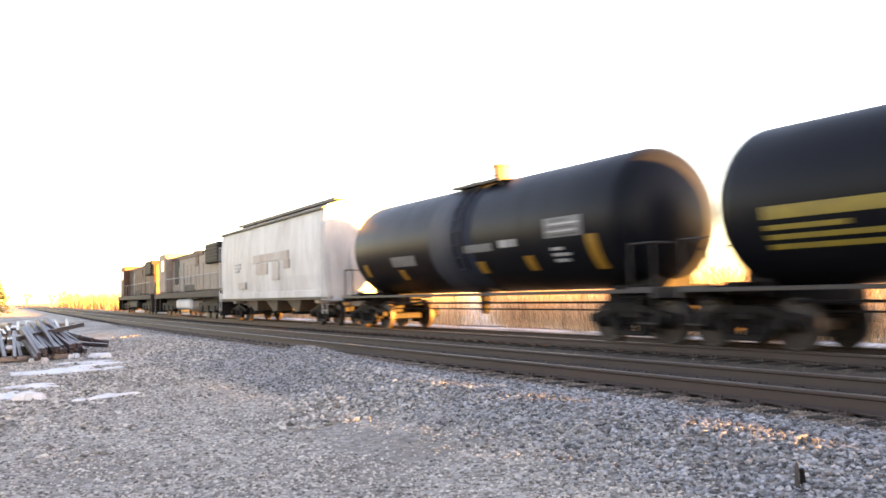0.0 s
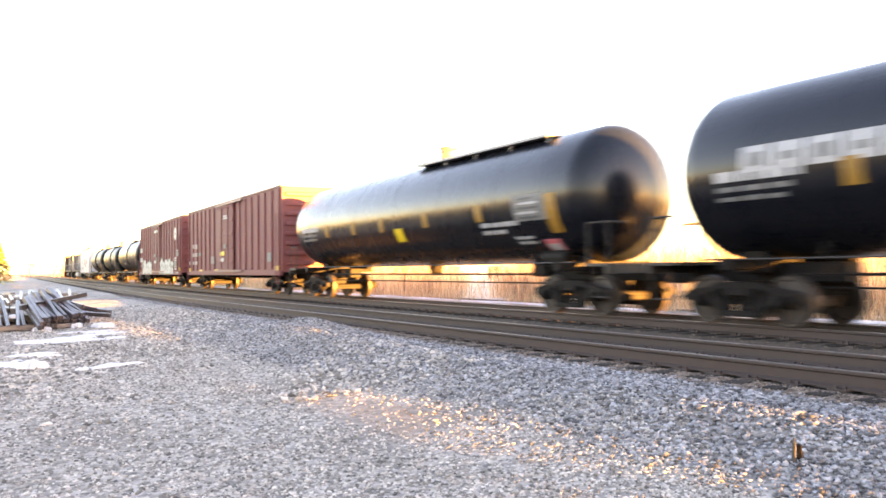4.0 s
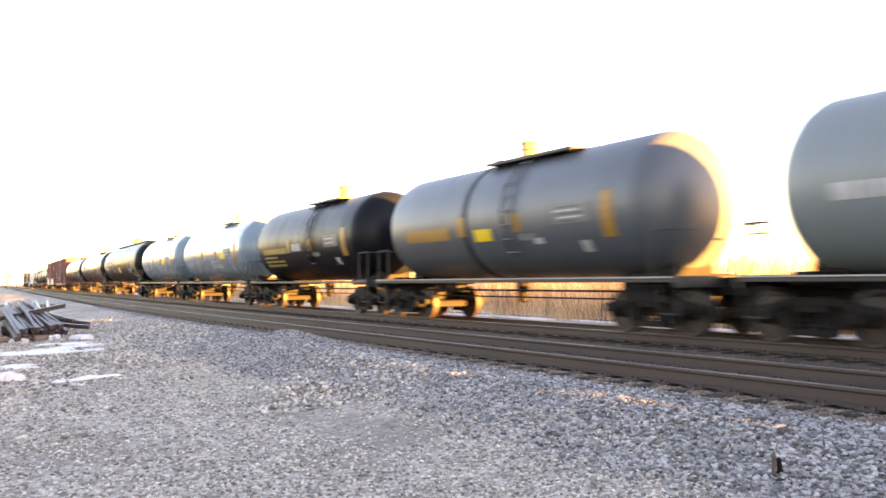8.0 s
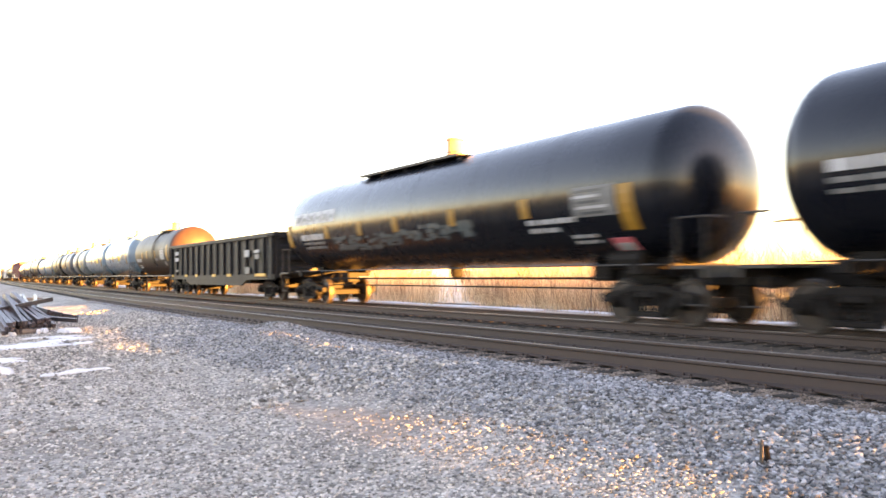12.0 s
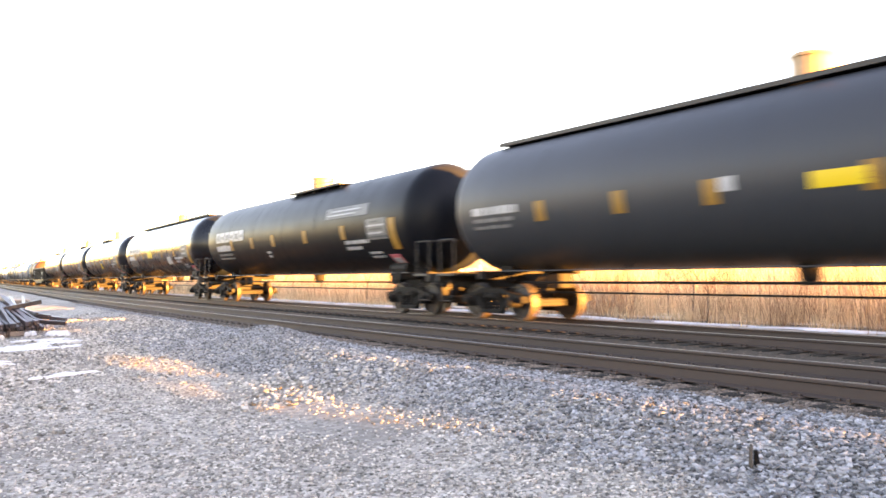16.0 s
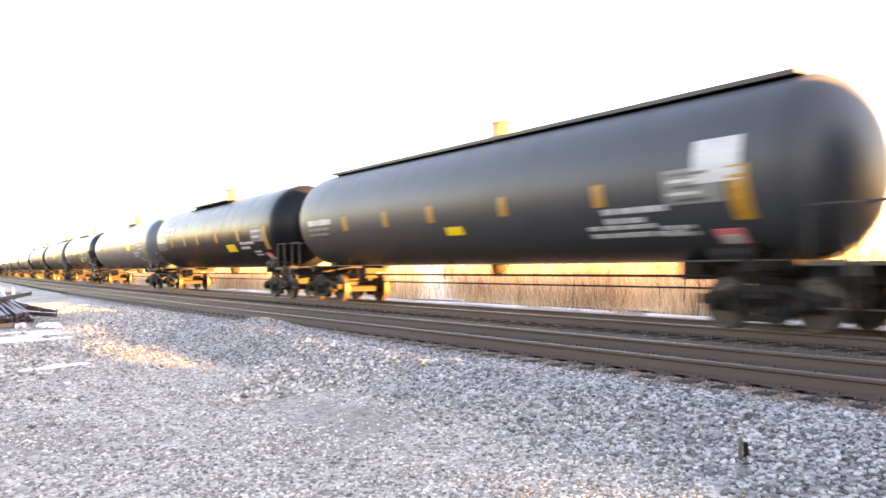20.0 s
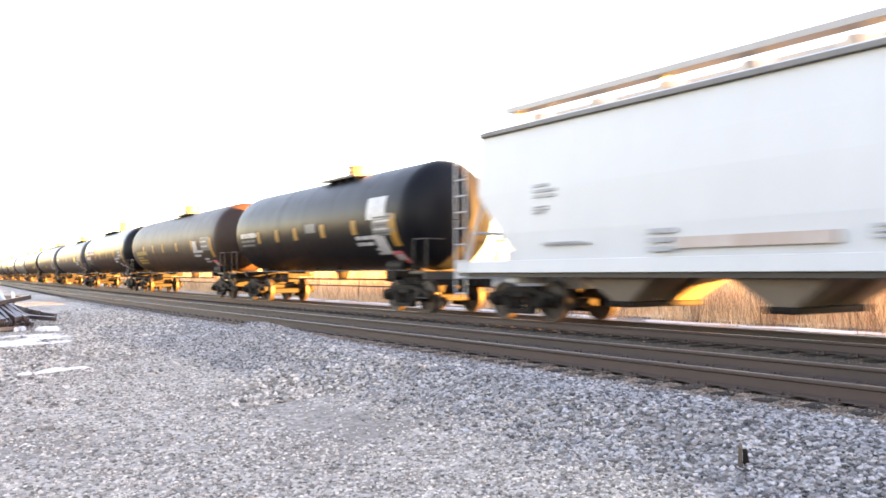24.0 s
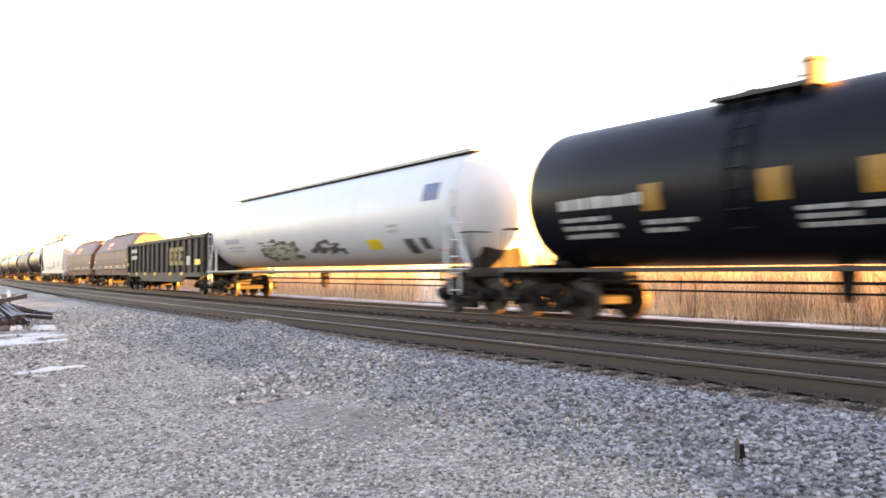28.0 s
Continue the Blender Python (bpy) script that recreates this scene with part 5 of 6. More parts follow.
def scatter(name, label, category, x, y, z, size, material, flat=0.7, sink=0.3):
    """Many loose stones in one mesh: each a knocked-about octahedron, turned at random."""
    rng = np.random.default_rng(len(x))
    n = len(x)
    base = np.array([(1, 0, 0), (-1, 0, 0), (0, 1, 0), (0, -1, 0), (0, 0, 1), (0, 0, -1)], float)
    tri = np.array([(0, 2, 4), (2, 1, 4), (1, 3, 4), (3, 0, 4), (2, 0, 5), (1, 2, 5), (3, 1, 5), (0, 3, 5)])
    v = base[None] * rng.uniform(0.65, 1.25, (n, 6, 1)) + rng.uniform(-0.28, 0.28, (n, 6, 3))
    q = rng.normal(size=(n, 4))
    q /= np.linalg.norm(q, axis=1, keepdims=True)
    a, b, c, d = q.T
    R = np.stack([1 - 2 * (c * c + d * d), 2 * (b * c - a * d), 2 * (b * d + a * c), 2 * (b * c + a * d), 1 - 2 * (b * b + d * d), 2 * (c * d - a * b),
                  2 * (b * d - a * c), 2 * (c * d + a * b), 1 - 2 * (b * b + c * c)], -1).reshape(n, 3, 3)
    v = np.einsum("nij,nkj->nki", R, v)
    v[..., 2] *= flat
    v = v * size[:, None, None] + np.stack([x, y, z + size * flat * (1 - 2 * sink)], -1)[:, None]
    f = (tri[None] + 6 * np.arange(n)[:, None, None]).reshape(-1)
    me = bpy.data.meshes.new(name)
    me.vertices.add(6 * n)
    me.vertices.foreach_set("co", v.reshape(-1))
    me.loops.add(len(f))
    me.loops.foreach_set("vertex_index", f)
    me.polygons.add(8 * n)
    me.polygons.foreach_set("loop_start", np.arange(0, len(f), 3))
    me.update(calc_edges=True)
    me.materials.append(M[material])
    return tagged(new(name, me), label, category, kind="stuff")


def on_shoulder(n, s0, s1, u0, u1, seed, near=1.4):
    """Random places along the track, denser towards the camera."""
    rng = np.random.default_rng(seed)
    s = s0 + (s1 - s0) * rng.uniform(0, 1, n) ** near
    u = rng.uniform(u0, u1, n)
    return (*places_along(s, u), rng)


def make_stones():
    x, y, rng = on_shoulder(80000, 1.0, 46, -9.2, -5.86, 11)
    s, u = lateral(x, y)
    edge = -8.7 + 0.5 * rough_field(x * 0.5, y * 0.5) + np.clip((s - 20) * 0.09, 0, 2.4)
    keep = (u > edge + rng.normal(0, 0.25, len(u))) & ((s < 23 + rng.normal(0, 0.8, len(u))) | (u > -6.3))
    x, y = x[keep], y[keep]
    scatter("ballast_stones", "pale bluish crushed stone heaped on the track shoulder", "ballast", x, y, ground_z(x, y), rng.uniform(0.013, 0.040, len(x)), "ballast", 0.6)
    rng = np.random.default_rng(5)
    n = 150000
    y = 2.2 + 30 * rng.uniform(0, 1, n) ** 1.5
    x = rng.uniform(-0.2, 1, n) * (2.2 + 0.62 * y) + 0.06 * y
    s, u = lateral(x, y)
    bare = np.exp(-((x - 3.9) / 0.9) ** 2 - ((y - 8.2) / 2.2) ** 2) + 0.8 * np.exp(-((x - 5.2) / 0.8) ** 2 - ((y - 12.5) / 2.5) ** 2)    # packed brown fines
    keep = (u < np.where(s > 22.5, -6.05, -7.3)) & (rng.uniform(size=n) > 0.93 * np.clip(bare + 0.35 * (rough_field(x * 0.7 + 3, y * 0.45) > 0.5), 0, 1))
    x, y = x[keep], y[keep]
    size = rng.uniform(0.009, 0.026, len(x)) * (1 + 0.02 * np.clip(y - 6, 0, 30))
    scatter("yard_gravel", "loose grey gravel covering the yard", "gravel", x, y, ground_z(x, y), size, "gravel", 0.55, 0.35)
    n = 42000                                     # larger lumps lying about further back
    y = 9 + 26 * rng.uniform(0, 1, n)
    x = rng.uniform(-0.1, 1, n) * (2.0 + 0.55 * y) + 0.05 * y
    s, u = lateral(x, y)
    clump = rough_field(x * 1.7, y * 1.3)
    keep = (u < -6.6) & (rng.uniform(-0.6, 1.2, n) < clump)
    x, y = x[keep], y[keep]
    scatter("yard_lumps", "larger pale lumps of stone lying about the yard", "gravel", x, y, ground_z(x, y), rng.uniform(0.018, 0.060, len(x)), "gravel", 0.6, 0.3)
    x, y, rng = on_shoulder(30000, 1.0, 50, -6.0, -5.44, 14)
    scatter("edge_ballast", "rust-brown stone between the near tie ends", "ballast", x, y, ground_z(x, y) + 0.004, rng.uniform(0.016, 0.036, len(x)), "rust_stone", 0.6, 0.35)
    x, y, rng = on_shoulder(60000, 1.0, 60, -5.5, 2.4, 12, 1.3)
    s, u = lateral(x, y)
    keep = (np.abs(u) > 0.9) & (np.abs(u + SPACING) > 0.9) | (rng.uniform(size=len(u)) < 0.6)
    x, y = x[keep], y[keep]
    scatter("track_ballast", "brown oil-stained ballast between the rails", "ballast", x, y, ground_z(x, y) - 0.004, rng.uniform(0.018, 0.044, len(x)), "dark_stone", 0.6, 0.4)


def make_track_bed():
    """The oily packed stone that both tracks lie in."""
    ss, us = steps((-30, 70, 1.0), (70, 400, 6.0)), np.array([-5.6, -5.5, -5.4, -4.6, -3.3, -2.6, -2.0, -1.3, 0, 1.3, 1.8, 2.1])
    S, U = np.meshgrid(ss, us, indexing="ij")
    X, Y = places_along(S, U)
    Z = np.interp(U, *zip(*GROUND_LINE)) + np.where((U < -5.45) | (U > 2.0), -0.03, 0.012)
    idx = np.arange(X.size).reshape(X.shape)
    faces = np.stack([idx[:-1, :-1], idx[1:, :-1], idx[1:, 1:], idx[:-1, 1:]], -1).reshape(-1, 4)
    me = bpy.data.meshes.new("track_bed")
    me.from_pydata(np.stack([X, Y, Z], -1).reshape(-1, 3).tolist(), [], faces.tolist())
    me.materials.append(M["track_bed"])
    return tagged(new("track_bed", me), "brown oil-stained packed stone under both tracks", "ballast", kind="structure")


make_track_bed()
make_stones()

# ---- the two tracks ----
RAIL_OUTLINE = [(-0.036, 0), (-0.038, -0.012), (-0.036, -0.034), (-0.010, -0.05), (-0.0095, -0.150), (-0.045, -0.166), (-0.076, -0.174), (-0.076, -0.186),
                (0.076, -0.186), (0.076, -0.174), (0.045, -0.166), (0.0095, -0.150), (0.010, -0.05), (0.036, -0.034), (0.038, -0.012), (0.036, 0)]
RAIL_TOP = [(-0.030, 0.0), (-0.024, 0.004), (0.024, 0.004), (0.030, 0.0)]


def sweep(outline, offset, places):
    bm = bmesh.new()
    rings = []
    for s in places:
        ring = []
        for dx, dz in outline:
            x, y = along(s, offset + dx)
            ring.append(bm.verts.new((x, y, dz)))
        rings.append(ring)
    for a, b in zip(rings, rings[1:]):
        for i in range(len(outline)):
            j = (i + 1) % len(outline)
            bm.faces.new((a[i], a[j], b[j], b[i]))
    bm.faces.new(rings[0])
    bm.faces.new(rings[-1][::-1])
    return bm


def make_track(offset, first, last, label):
    track = tagged(new("railway_track"), label, "railway track", kind="structure")
    places = list(np.arange(-60, 60, 3.0)) + list(np.arange(60, 720, 12.0))
    for side in (-GAUGE_HALF, GAUGE_HALF):
        r = part("rail", sweep(RAIL_OUTLINE, offset + side, places), M["rail"], track, "brown rusted steel rail with a bright top")
        part("rail_top", sweep(RAIL_TOP, offset + side, places), M["worn_rail"], r)
    bm = bmesh.new()
    block(bm, -1.3, 1.3, -0.115, 0.115, -0.375, -0.196, 0.012)
    tie = mesh_of(bm)
    bm = bmesh.new()
    for side in (-GAUGE_HALF, GAUGE_HALF):
        block(bm, side - 0.18, side + 0.18, -0.1, 0.1, -0.197, -0.182)
        for dx in (-0.105, 0.105):
            for dy in (-0.05, 0.05):
                block(bm, side + dx - 0.018, side + dx + 0.018, dy - 0.016, dy + 0.016, -0.19, -0.155)
    plate = mesh_of(bm)
    rng = random.Random(int(offset * 10) + 7)
    s, far = -12.0, bmesh.new()
    while s < 200:
        turn, slip = rng.uniform(-0.9, 0.9), rng.uniform(-0.05, 0.05)
        if first <= s <= last:
            t = part("tie", tie, M["tie"], track, at=track_pose(s, offset + slip, 0, turn))
            if s < 34:
                part("tie_plate", plate, M["rail"], t)
        else:
            m = track_pose(s, offset + slip, 0, turn)
            n0 = len(far.verts)
            block(far, -1.3, 1.3, -0.115, 0.115, -0.375, -0.196)
            far.verts.ensure_lookup_table()
            for v in far.verts[n0:]:
                v.co = m @ v.co
        s += 0.515 + rng.uniform(-0.03, 0.03)
    tagged(part("tie_row", far, M["tie"], track), kind="stuff")
    return track


make_track(-SPACING, 2.0, 92.0, "empty near track of brown rails on weathered wooden ties")
make_track(0.0, 2.0, 52.0, "track that the train runs on, brown rails on wooden ties")


# ---- the yard: scrap ties, snow, a stake ----
def make_tie_pile():
    bm = bmesh.new()
    block(bm, -0.115, 0.115, -1.3, 1.3, -0.09, 0.09, 0.012)
    me = mesh_of(bm)
    me.materials.append(M["old_tie"])
    rng = random.Random(4)

    slim = mesh_of(block(bmesh.new(), -0.046, 0.046, -1.25, 1.25, -0.065, 0.065, 0.008))
    slim.materials.append(M["old_tie"])

    def tie(x, y, z, turn, tilt=0.0, roll=0.0, thin=False):
        ob = new("scrap_tie", slim if thin else me)
        tagged(ob, "weathered grey wooden tie dumped in a heap on the gravel", "railway tie", "heap of scrap ties")
        ob.matrix_basis = pose(x, y, z, 0, 0, turn) @ pose(0, 0, 0, tilt, roll, 0)
    def leaning(x, y, z, rise, turn, length=2.6, thin=True):
        """A tie whose near lower end lies at x, y, z metres over the ground and that rises away from there."""
        c = Vector((x, y, 0)) + Matrix.Rotation(radians(turn), 3, "Z") @ Vector((0, length / 2 * math.cos(radians(rise)), 0))
        tie(c.x, c.y, float(ground_z(x, y)) + z + 0.1 + length / 2 * math.sin(radians(rise)), turn, rise, rng.uniform(-5, 5), thin)
    for layer in range(3):                     # the flat core of the heap
        for i in range(22 - 4 * layer):
            turn = 90 if layer % 2 else 0
            x, y = (-1.5 + i * 0.25, 29.4 + rng.uniform(-0.3, 0.3)) if not turn else (1.0 + rng.uniform(-0.9, 0.9), 27.0 + i * 0.3)
            tie(x, y, float(ground_z(x, y)) + 0.10 + layer * 0.19, turn + rng.uniform(-5, 5), 0)
    for i in range(40):                        # fanned ties that lean on its near edge
        f = i / 39
        leaning(2.05 + 1.5 * f + rng.uniform(-0.05, 0.05), 24.4 + 1.9 * f + rng.uniform(-0.2, 0.2), 0.01 + 0.10 * (i * 7 % 3), 14 + rng.uniform(-2, 4), 4 + 14 * f + rng.uniform(-3, 3))
    for x, y, rise in ((-0.7, 25.5, 12), (-0.55, 25.3, 14), (-0.4, 25.4, 13), (-0.25, 25.2, 14), (0.12, 25.4, 13), (0.45, 25.3, 15), (1.15, 25.2, 14), (1.6, 25.0, 13), (-0.1, 25.2, 15), (0.3, 25.3, 14), (0.62, 25.2, 14), (0.98, 25.3, 16), (1.38, 25.0, 15), (1.75, 25.1, 14)):
        leaning(x, y, 0.02, rise, rng.uniform(-4, 2))
    for i in range(44):                        # a tidier row lying over the top
        leaning(-1.9 + i * 0.125, 28.6 + 0.03 * i + rng.uniform(-0.3, 0.3), 0.52 + 0.1 * (i % 2), 4 + rng.uniform(-2, 2), -3 + rng.uniform(-3, 3))
    for i in range(5):
        leaning(3.3 + i * 0.22, 28.2 + 0.2 * i, 0.12 + 0.13 * (i % 3), 9 - i * 0.6, 20 + 4 * i + rng.uniform(-6, 6))
    leaning(1.7, 25.9, 0.55, 7, -52, 2.5)          # loose ones across the others
    leaning(4.6, 28.6, 0.12, 6, 40)
    leaning(4.5, 28.0, 0.05, 3, 44)
    leaning(0.6, 25.0, 0.02, 0, -84)
    for i in range(26):                        # a lower heap further back
        x, y = 1.2 + rng.uniform(-2.4, 3.4), 47 + rng.uniform(-3.5, 3.5)
        tie(x, y, float(ground_z(x, y)) + 0.1 + 0.19 * (i % 3), rng.choice((0, 80, -30)) + rng.uniform(-12, 12), rng.uniform(-3, 3))


make_tie_pile()


def snow_patch(cx, cy, rx, ry, seed, thick=0.05):
    bm = bmesh.new()
    rng = np.random.default_rng(seed)
    ph = rng.uniform(0, 6.28, 5)
    rings = []
    for k, (f, h) in enumerate(((1.0, -0.01), (0.93, 0.5), (0.7, 0.9), (0.35, 1.0))):
        ring = []
        for i in range(40):
            a = i * math.tau / 40
            w = 1 + 0.22 * math.sin(2 * a + ph[0]) + 0.18 * math.sin(3 * a + ph[1]) + 0.16 * math.sin(5 * a + ph[2]) + 0.16 * math.sin(9 * a + ph[3]) + 0.14 * math.sin(14 * a + ph[4])
            x, y = cx + rx * f * w * math.cos(a), cy + ry * f * w * math.sin(a)
            ring.append(bm.verts.new((x, y, float(ground_z(x, y)) + 0.012 + thick * h)))
        rings.append(ring)
    for a, b in zip(rings, rings[1:]):
        for i in range(40):
            j = (i + 1) % 40
            bm.faces.new((a[i], a[j], b[j], b[i]))
    bm.faces.new(rings[-1])
    ob = new("snow_patch", mesh_of(bm, True))
    ob.data.materials.append(M["snow"])
    return tagged(ob, "thin patch of old white snow on the gravel", "snow", "snow patches by the scrap ties")


rng = random.Random(31)
for i, (cx, cy, rx, ry, n) in enumerate(((2.3, 20.7, 1.1, 0.75, 7), (3.0, 21.4, 0.85, 0.5, 5), (1.6, 20.9, 0.7, 0.3, 3), (2.9, 23.0, 0.8, 0.35, 4), (3.66, 24.6, 0.36, 0.5, 2), (3.15, 25.2, 0.22, 0.4, 2), (2.2, 24.7, 0.3, 0.2, 2),
                                         (1.3, 17.2, 0.6, 0.4, 4), (0.9, 15.9, 0.6, 0.6, 5), (1.2, 15.3, 0.4, 0.3, 3), (2.3, 14.6, 0.6, 0.22, 5), (3.4, 22.2, 0.6, 0.2, 3))):
    for k in range(n):                          # thawing, so that each patch has fallen into pieces
        f = rng.uniform(0.25, 0.6) if k else 0.8
        snow_patch(cx + rng.uniform(-0.9, 0.9) * rx * (k > 0), cy + rng.uniform(-0.9, 0.9) * ry * (k > 0), rx * f * rng.uniform(0.5, 0.8), ry * f * rng.uniform(0.4, 0.8), i * 10 + k, 0.035 if rx > 0.4 else 0.12)
for i, (cx, cy, z, r) in enumerate(((0.86, 26.2, 0.34, 0.17), (1.55, 26.3, 0.36, 0.14), (2.62, 27.2, 0.62, 0.16), (2.1, 25.6, 0.2, 0.10), (2.5, 31.5, 0.72, 0.2), (2.0, 31.2, 0.75, 0.2))):
    lump = new("snow_lump", mesh_of(revolve(bmesh.new(), [(0.0, r), (r * 0.35, r * 0.86), (r * 0.6, r * 0.5), (r * 0.68, r * 0.05)], 12, "z"), True))
    lump.data.materials.append(M["snow"])
    lump.matrix_basis = pose(cx, cy, float(ground_z(cx, cy)) + z, 12, -10, i * 40)
    tagged(lump, "lump of old snow caught between the scrap ties", "snow", "snow lumps on the scrap ties")


STAKE = (5.24, 3.66)


def make_stake():
    st = tagged(new("marker_stake"), "short grey stake beside a dark broken stub in the ballast", "stake")
    st.matrix_basis = pose(STAKE[0], STAKE[1], float(ground_z(*STAKE)), 4, -6, 20)
    bm = bmesh.new()
    block(bm, -0.014, 0.014, -0.012, 0.012, -0.1, 0.15, 0.004)
    p = part("post", bm, M["wood_post"], st)
    bm = bmesh.new()
    tube(bm, (0.0, 0.0, 0.145), (0.008, 0.004, 0.18), 0.018, 5, 0.006)
    part("splintered_top", bm, M["wood_post"], p)
    bm = bmesh.new()
    tube(bm, (0.05, -0.04, -0.06), (0.03, -0.025, 0.13), 0.024, 6, 0.017)
    part("stub", bm, M["steel_dark"], st, "dark broken stub")


make_stake()


# ---- beyond the tracks: brush, bare trees, sheds ----
def stems(name, label, n, s0, s1, u0, u1, h0, h1, material, seed, lean=0.25, width=0.02, clump=0.0, even=0.6, blunt=0.55):
    rng = np.random.default_rng(seed)
    s, u = rng.uniform(s0, s1, n), rng.uniform(u0, u1, n)
    if clump:
        k = rng.integers(0, max(2, n // 60), n)
        cs, cu = rng.uniform(s0, s1, n), rng.uniform(u0, u1, n)
        s, u = cs[k] + rng.normal(0, clump, n), cu[k] + rng.normal(0, clump, n)
    # a path leads through the growth to the sheds
    thin = np.exp(-((s - (28.5 + 1.62 * (u - 6))) / 3.0) ** 4) * (u < 40)
    keep = rng.uniform(size=n) > 0.93 * thin
    s, u = s[keep], u[keep]
    n = len(s)
    x, y = places_along(s, u)
    z = ground_z(x, y) - 0.03
    h = rng.uniform(h0, h1, n) * rng.uniform(even, 1.0, n)
    t = rng.uniform(0, math.tau, n)
    w = width * rng.uniform(0.5, 1.3, n)
    dx, dy = np.cos(t) * w, np.sin(t) * w
    lx, ly = rng.normal(0, lean, n) * h, rng.normal(0, lean, n) * h
    P = np.empty((n, 5, 3))
    for i, (f, k) in enumerate(((0, 1), (0, -1), (blunt, 0.7), (blunt, -0.7), (1, 0))):
        P[:, i, 0], P[:, i, 1], P[:, i, 2] = x + dx * k + lx * f * f, y + dy * k + ly * f * f, z + h * f
    F = (np.array([(0, 1, 3), (0, 3, 2), (2, 3, 4)])[None] + 5 * np.arange(n)[:, None, None]).reshape(-1, 3)
    me = bpy.data.meshes.new(name)
    me.from_pydata(P.reshape(-1, 3).tolist(), [], F.tolist())
    me.materials.append(M[material])
    return tagged(new(name, me), label, "brush", kind="stuff")


stems("dry_brush", "tall dry tan grass and weeds along the far side of the tracks", 20000, -40, 130, 10.4, 17.0, 1.2, 2.9, "brush", 21, 0.45, 0.011)
stems("dry_brush", "thick clumps of dry reddish brush beyond the track", 26000, 0, 130, 10.8, 18.0, 1.5, 3.6, "brush", 27, 0.42, 0.011, 0.55)
stems("dry_brush", "short matted dry grass at the foot of the brush", 40000, -40, 130, 10.2, 14.0, 0.2, 0.8, "brush", 25, 0.7, 0.012, 0.4)
stems("dry_brush", "far tan grass field beyond the brush", 12000, -60, 320, 17.0, 60.0, 0.5, 2.2, "brush", 22, 0.4, 0.04)
stems("far_hedgerow", "pale bare hedgerow across the field beyond the brush", 26000, -20, 260, 22.0, 36.0, 2.6, 4.6, "hedge", 33, 0.35, 0.035)
stems("far_hedgerow", "tan scrub far down the line", 6000, 150, 330, 5.0, 40.0, 2.0, 6.0, "twig", 35, 0.4, 0.09, 2.0)
# unseen screen, its height set to cut the low sun to a thin strip
stems("tall_reeds", "unseen dense stems added behind the camera to block the low sun", 14000, -84, -24, 12.3, 13.8, 4.14, 4.23, "brush", 29, 0.03, 0.03, even=0.98, blunt=0.96)
stems("twiggy_shrubs", "bare twiggy shrubs among the dry grass", 36000, -45, 130, 10.2, 20.0, 1.4, 3.8, "twig", 23, 0.45, 0.008, 0.5)


def make_far_field():
    """Pale dry grass with lying snow, from the ditch to the distance."""
    ss, us = steps((-140, 420, 8.0)), np.array([11.0, 14.0, 20.0, 30.0, 60.0, 120.0, 240.0])
    S, U = np.meshgrid(ss, us, indexing="ij")
    X, Y = places_along(S, U)
    Z = ground_z(X, Y) + 0.05
    idx = np.arange(X.size).reshape(X.shape)
    me = bpy.data.meshes.new("far_field")
    me.from_pydata(np.stack([X, Y, Z], -1).reshape(-1, 3).tolist(), [], np.stack([idx[:-1, :-1], idx[1:, :-1], idx[1:, 1:], idx[:-1, 1:]], -1).reshape(-1, 4).tolist())
    me.materials.append(M["pale_field"])
    tagged(new("far_field", me), "pale dry grass field with thin snow beyond the tracks", "field", kind="structure")


make_far_field()


def make_tree_belt():
    """Unseen bare woods added behind whoever films, to close off the low western sky."""
    rng = np.random.default_rng(91)
    n = 14000
    x, y = rng.uniform(-130, -70, n), rng.uniform(-220, 240, n)
    h, w, t = rng.uniform(4, 10, n), rng.uniform(0.08, 0.4, n), rng.uniform(0, math.tau, n)
    lx, ly = rng.normal(0, 0.15, n) * h, rng.normal(0, 0.15, n) * h
    P = np.empty((n, 4, 3))
    for i, (f, k) in enumerate(((0, 0.6), (0, -0.6), (0.75, -1), (1, 0.8))):
        P[:, i] = np.stack([x + np.cos(t) * w * k + lx * f, y + np.sin(t) * w * k + ly * f, -0.7 + h * f], -1)
    me = bpy.data.meshes.new("unseen_woods")
    me.from_pydata(P.reshape(-1, 3).tolist(), [], (np.arange(4) + 4 * np.arange(n)[:, None]).tolist())
    me.materials.append(M["bark"])
    tagged(new("unseen_woods", me), "unseen grey-brown woods added behind the camera to close off the low sky", "woods", kind="stuff")


make_tree_belt()


def branch(bm, p, way, length, r, depth, rng, tips):
    q = p + way * length
    tube(bm, p, q, r, 5 if depth > 1 else 3, r * 0.62, caps=False)
    if depth == 0:
        tips.append(q)
        return
    for _ in range(rng.randint(2, 4) if depth > 1 else 3):
        turn = Vector((rng.gauss(0, 1), rng.gauss(0, 1), rng.gauss(0.25, 0.7))).normalized()
        branch(bm, p + way * length * rng.uniform(0.55, 1.0), (way + turn * rng.uniform(0.45, 0.8)).normalized(), length * rng.uniform(0.55, 0.8), r * 0.55, depth - 1, rng, tips)


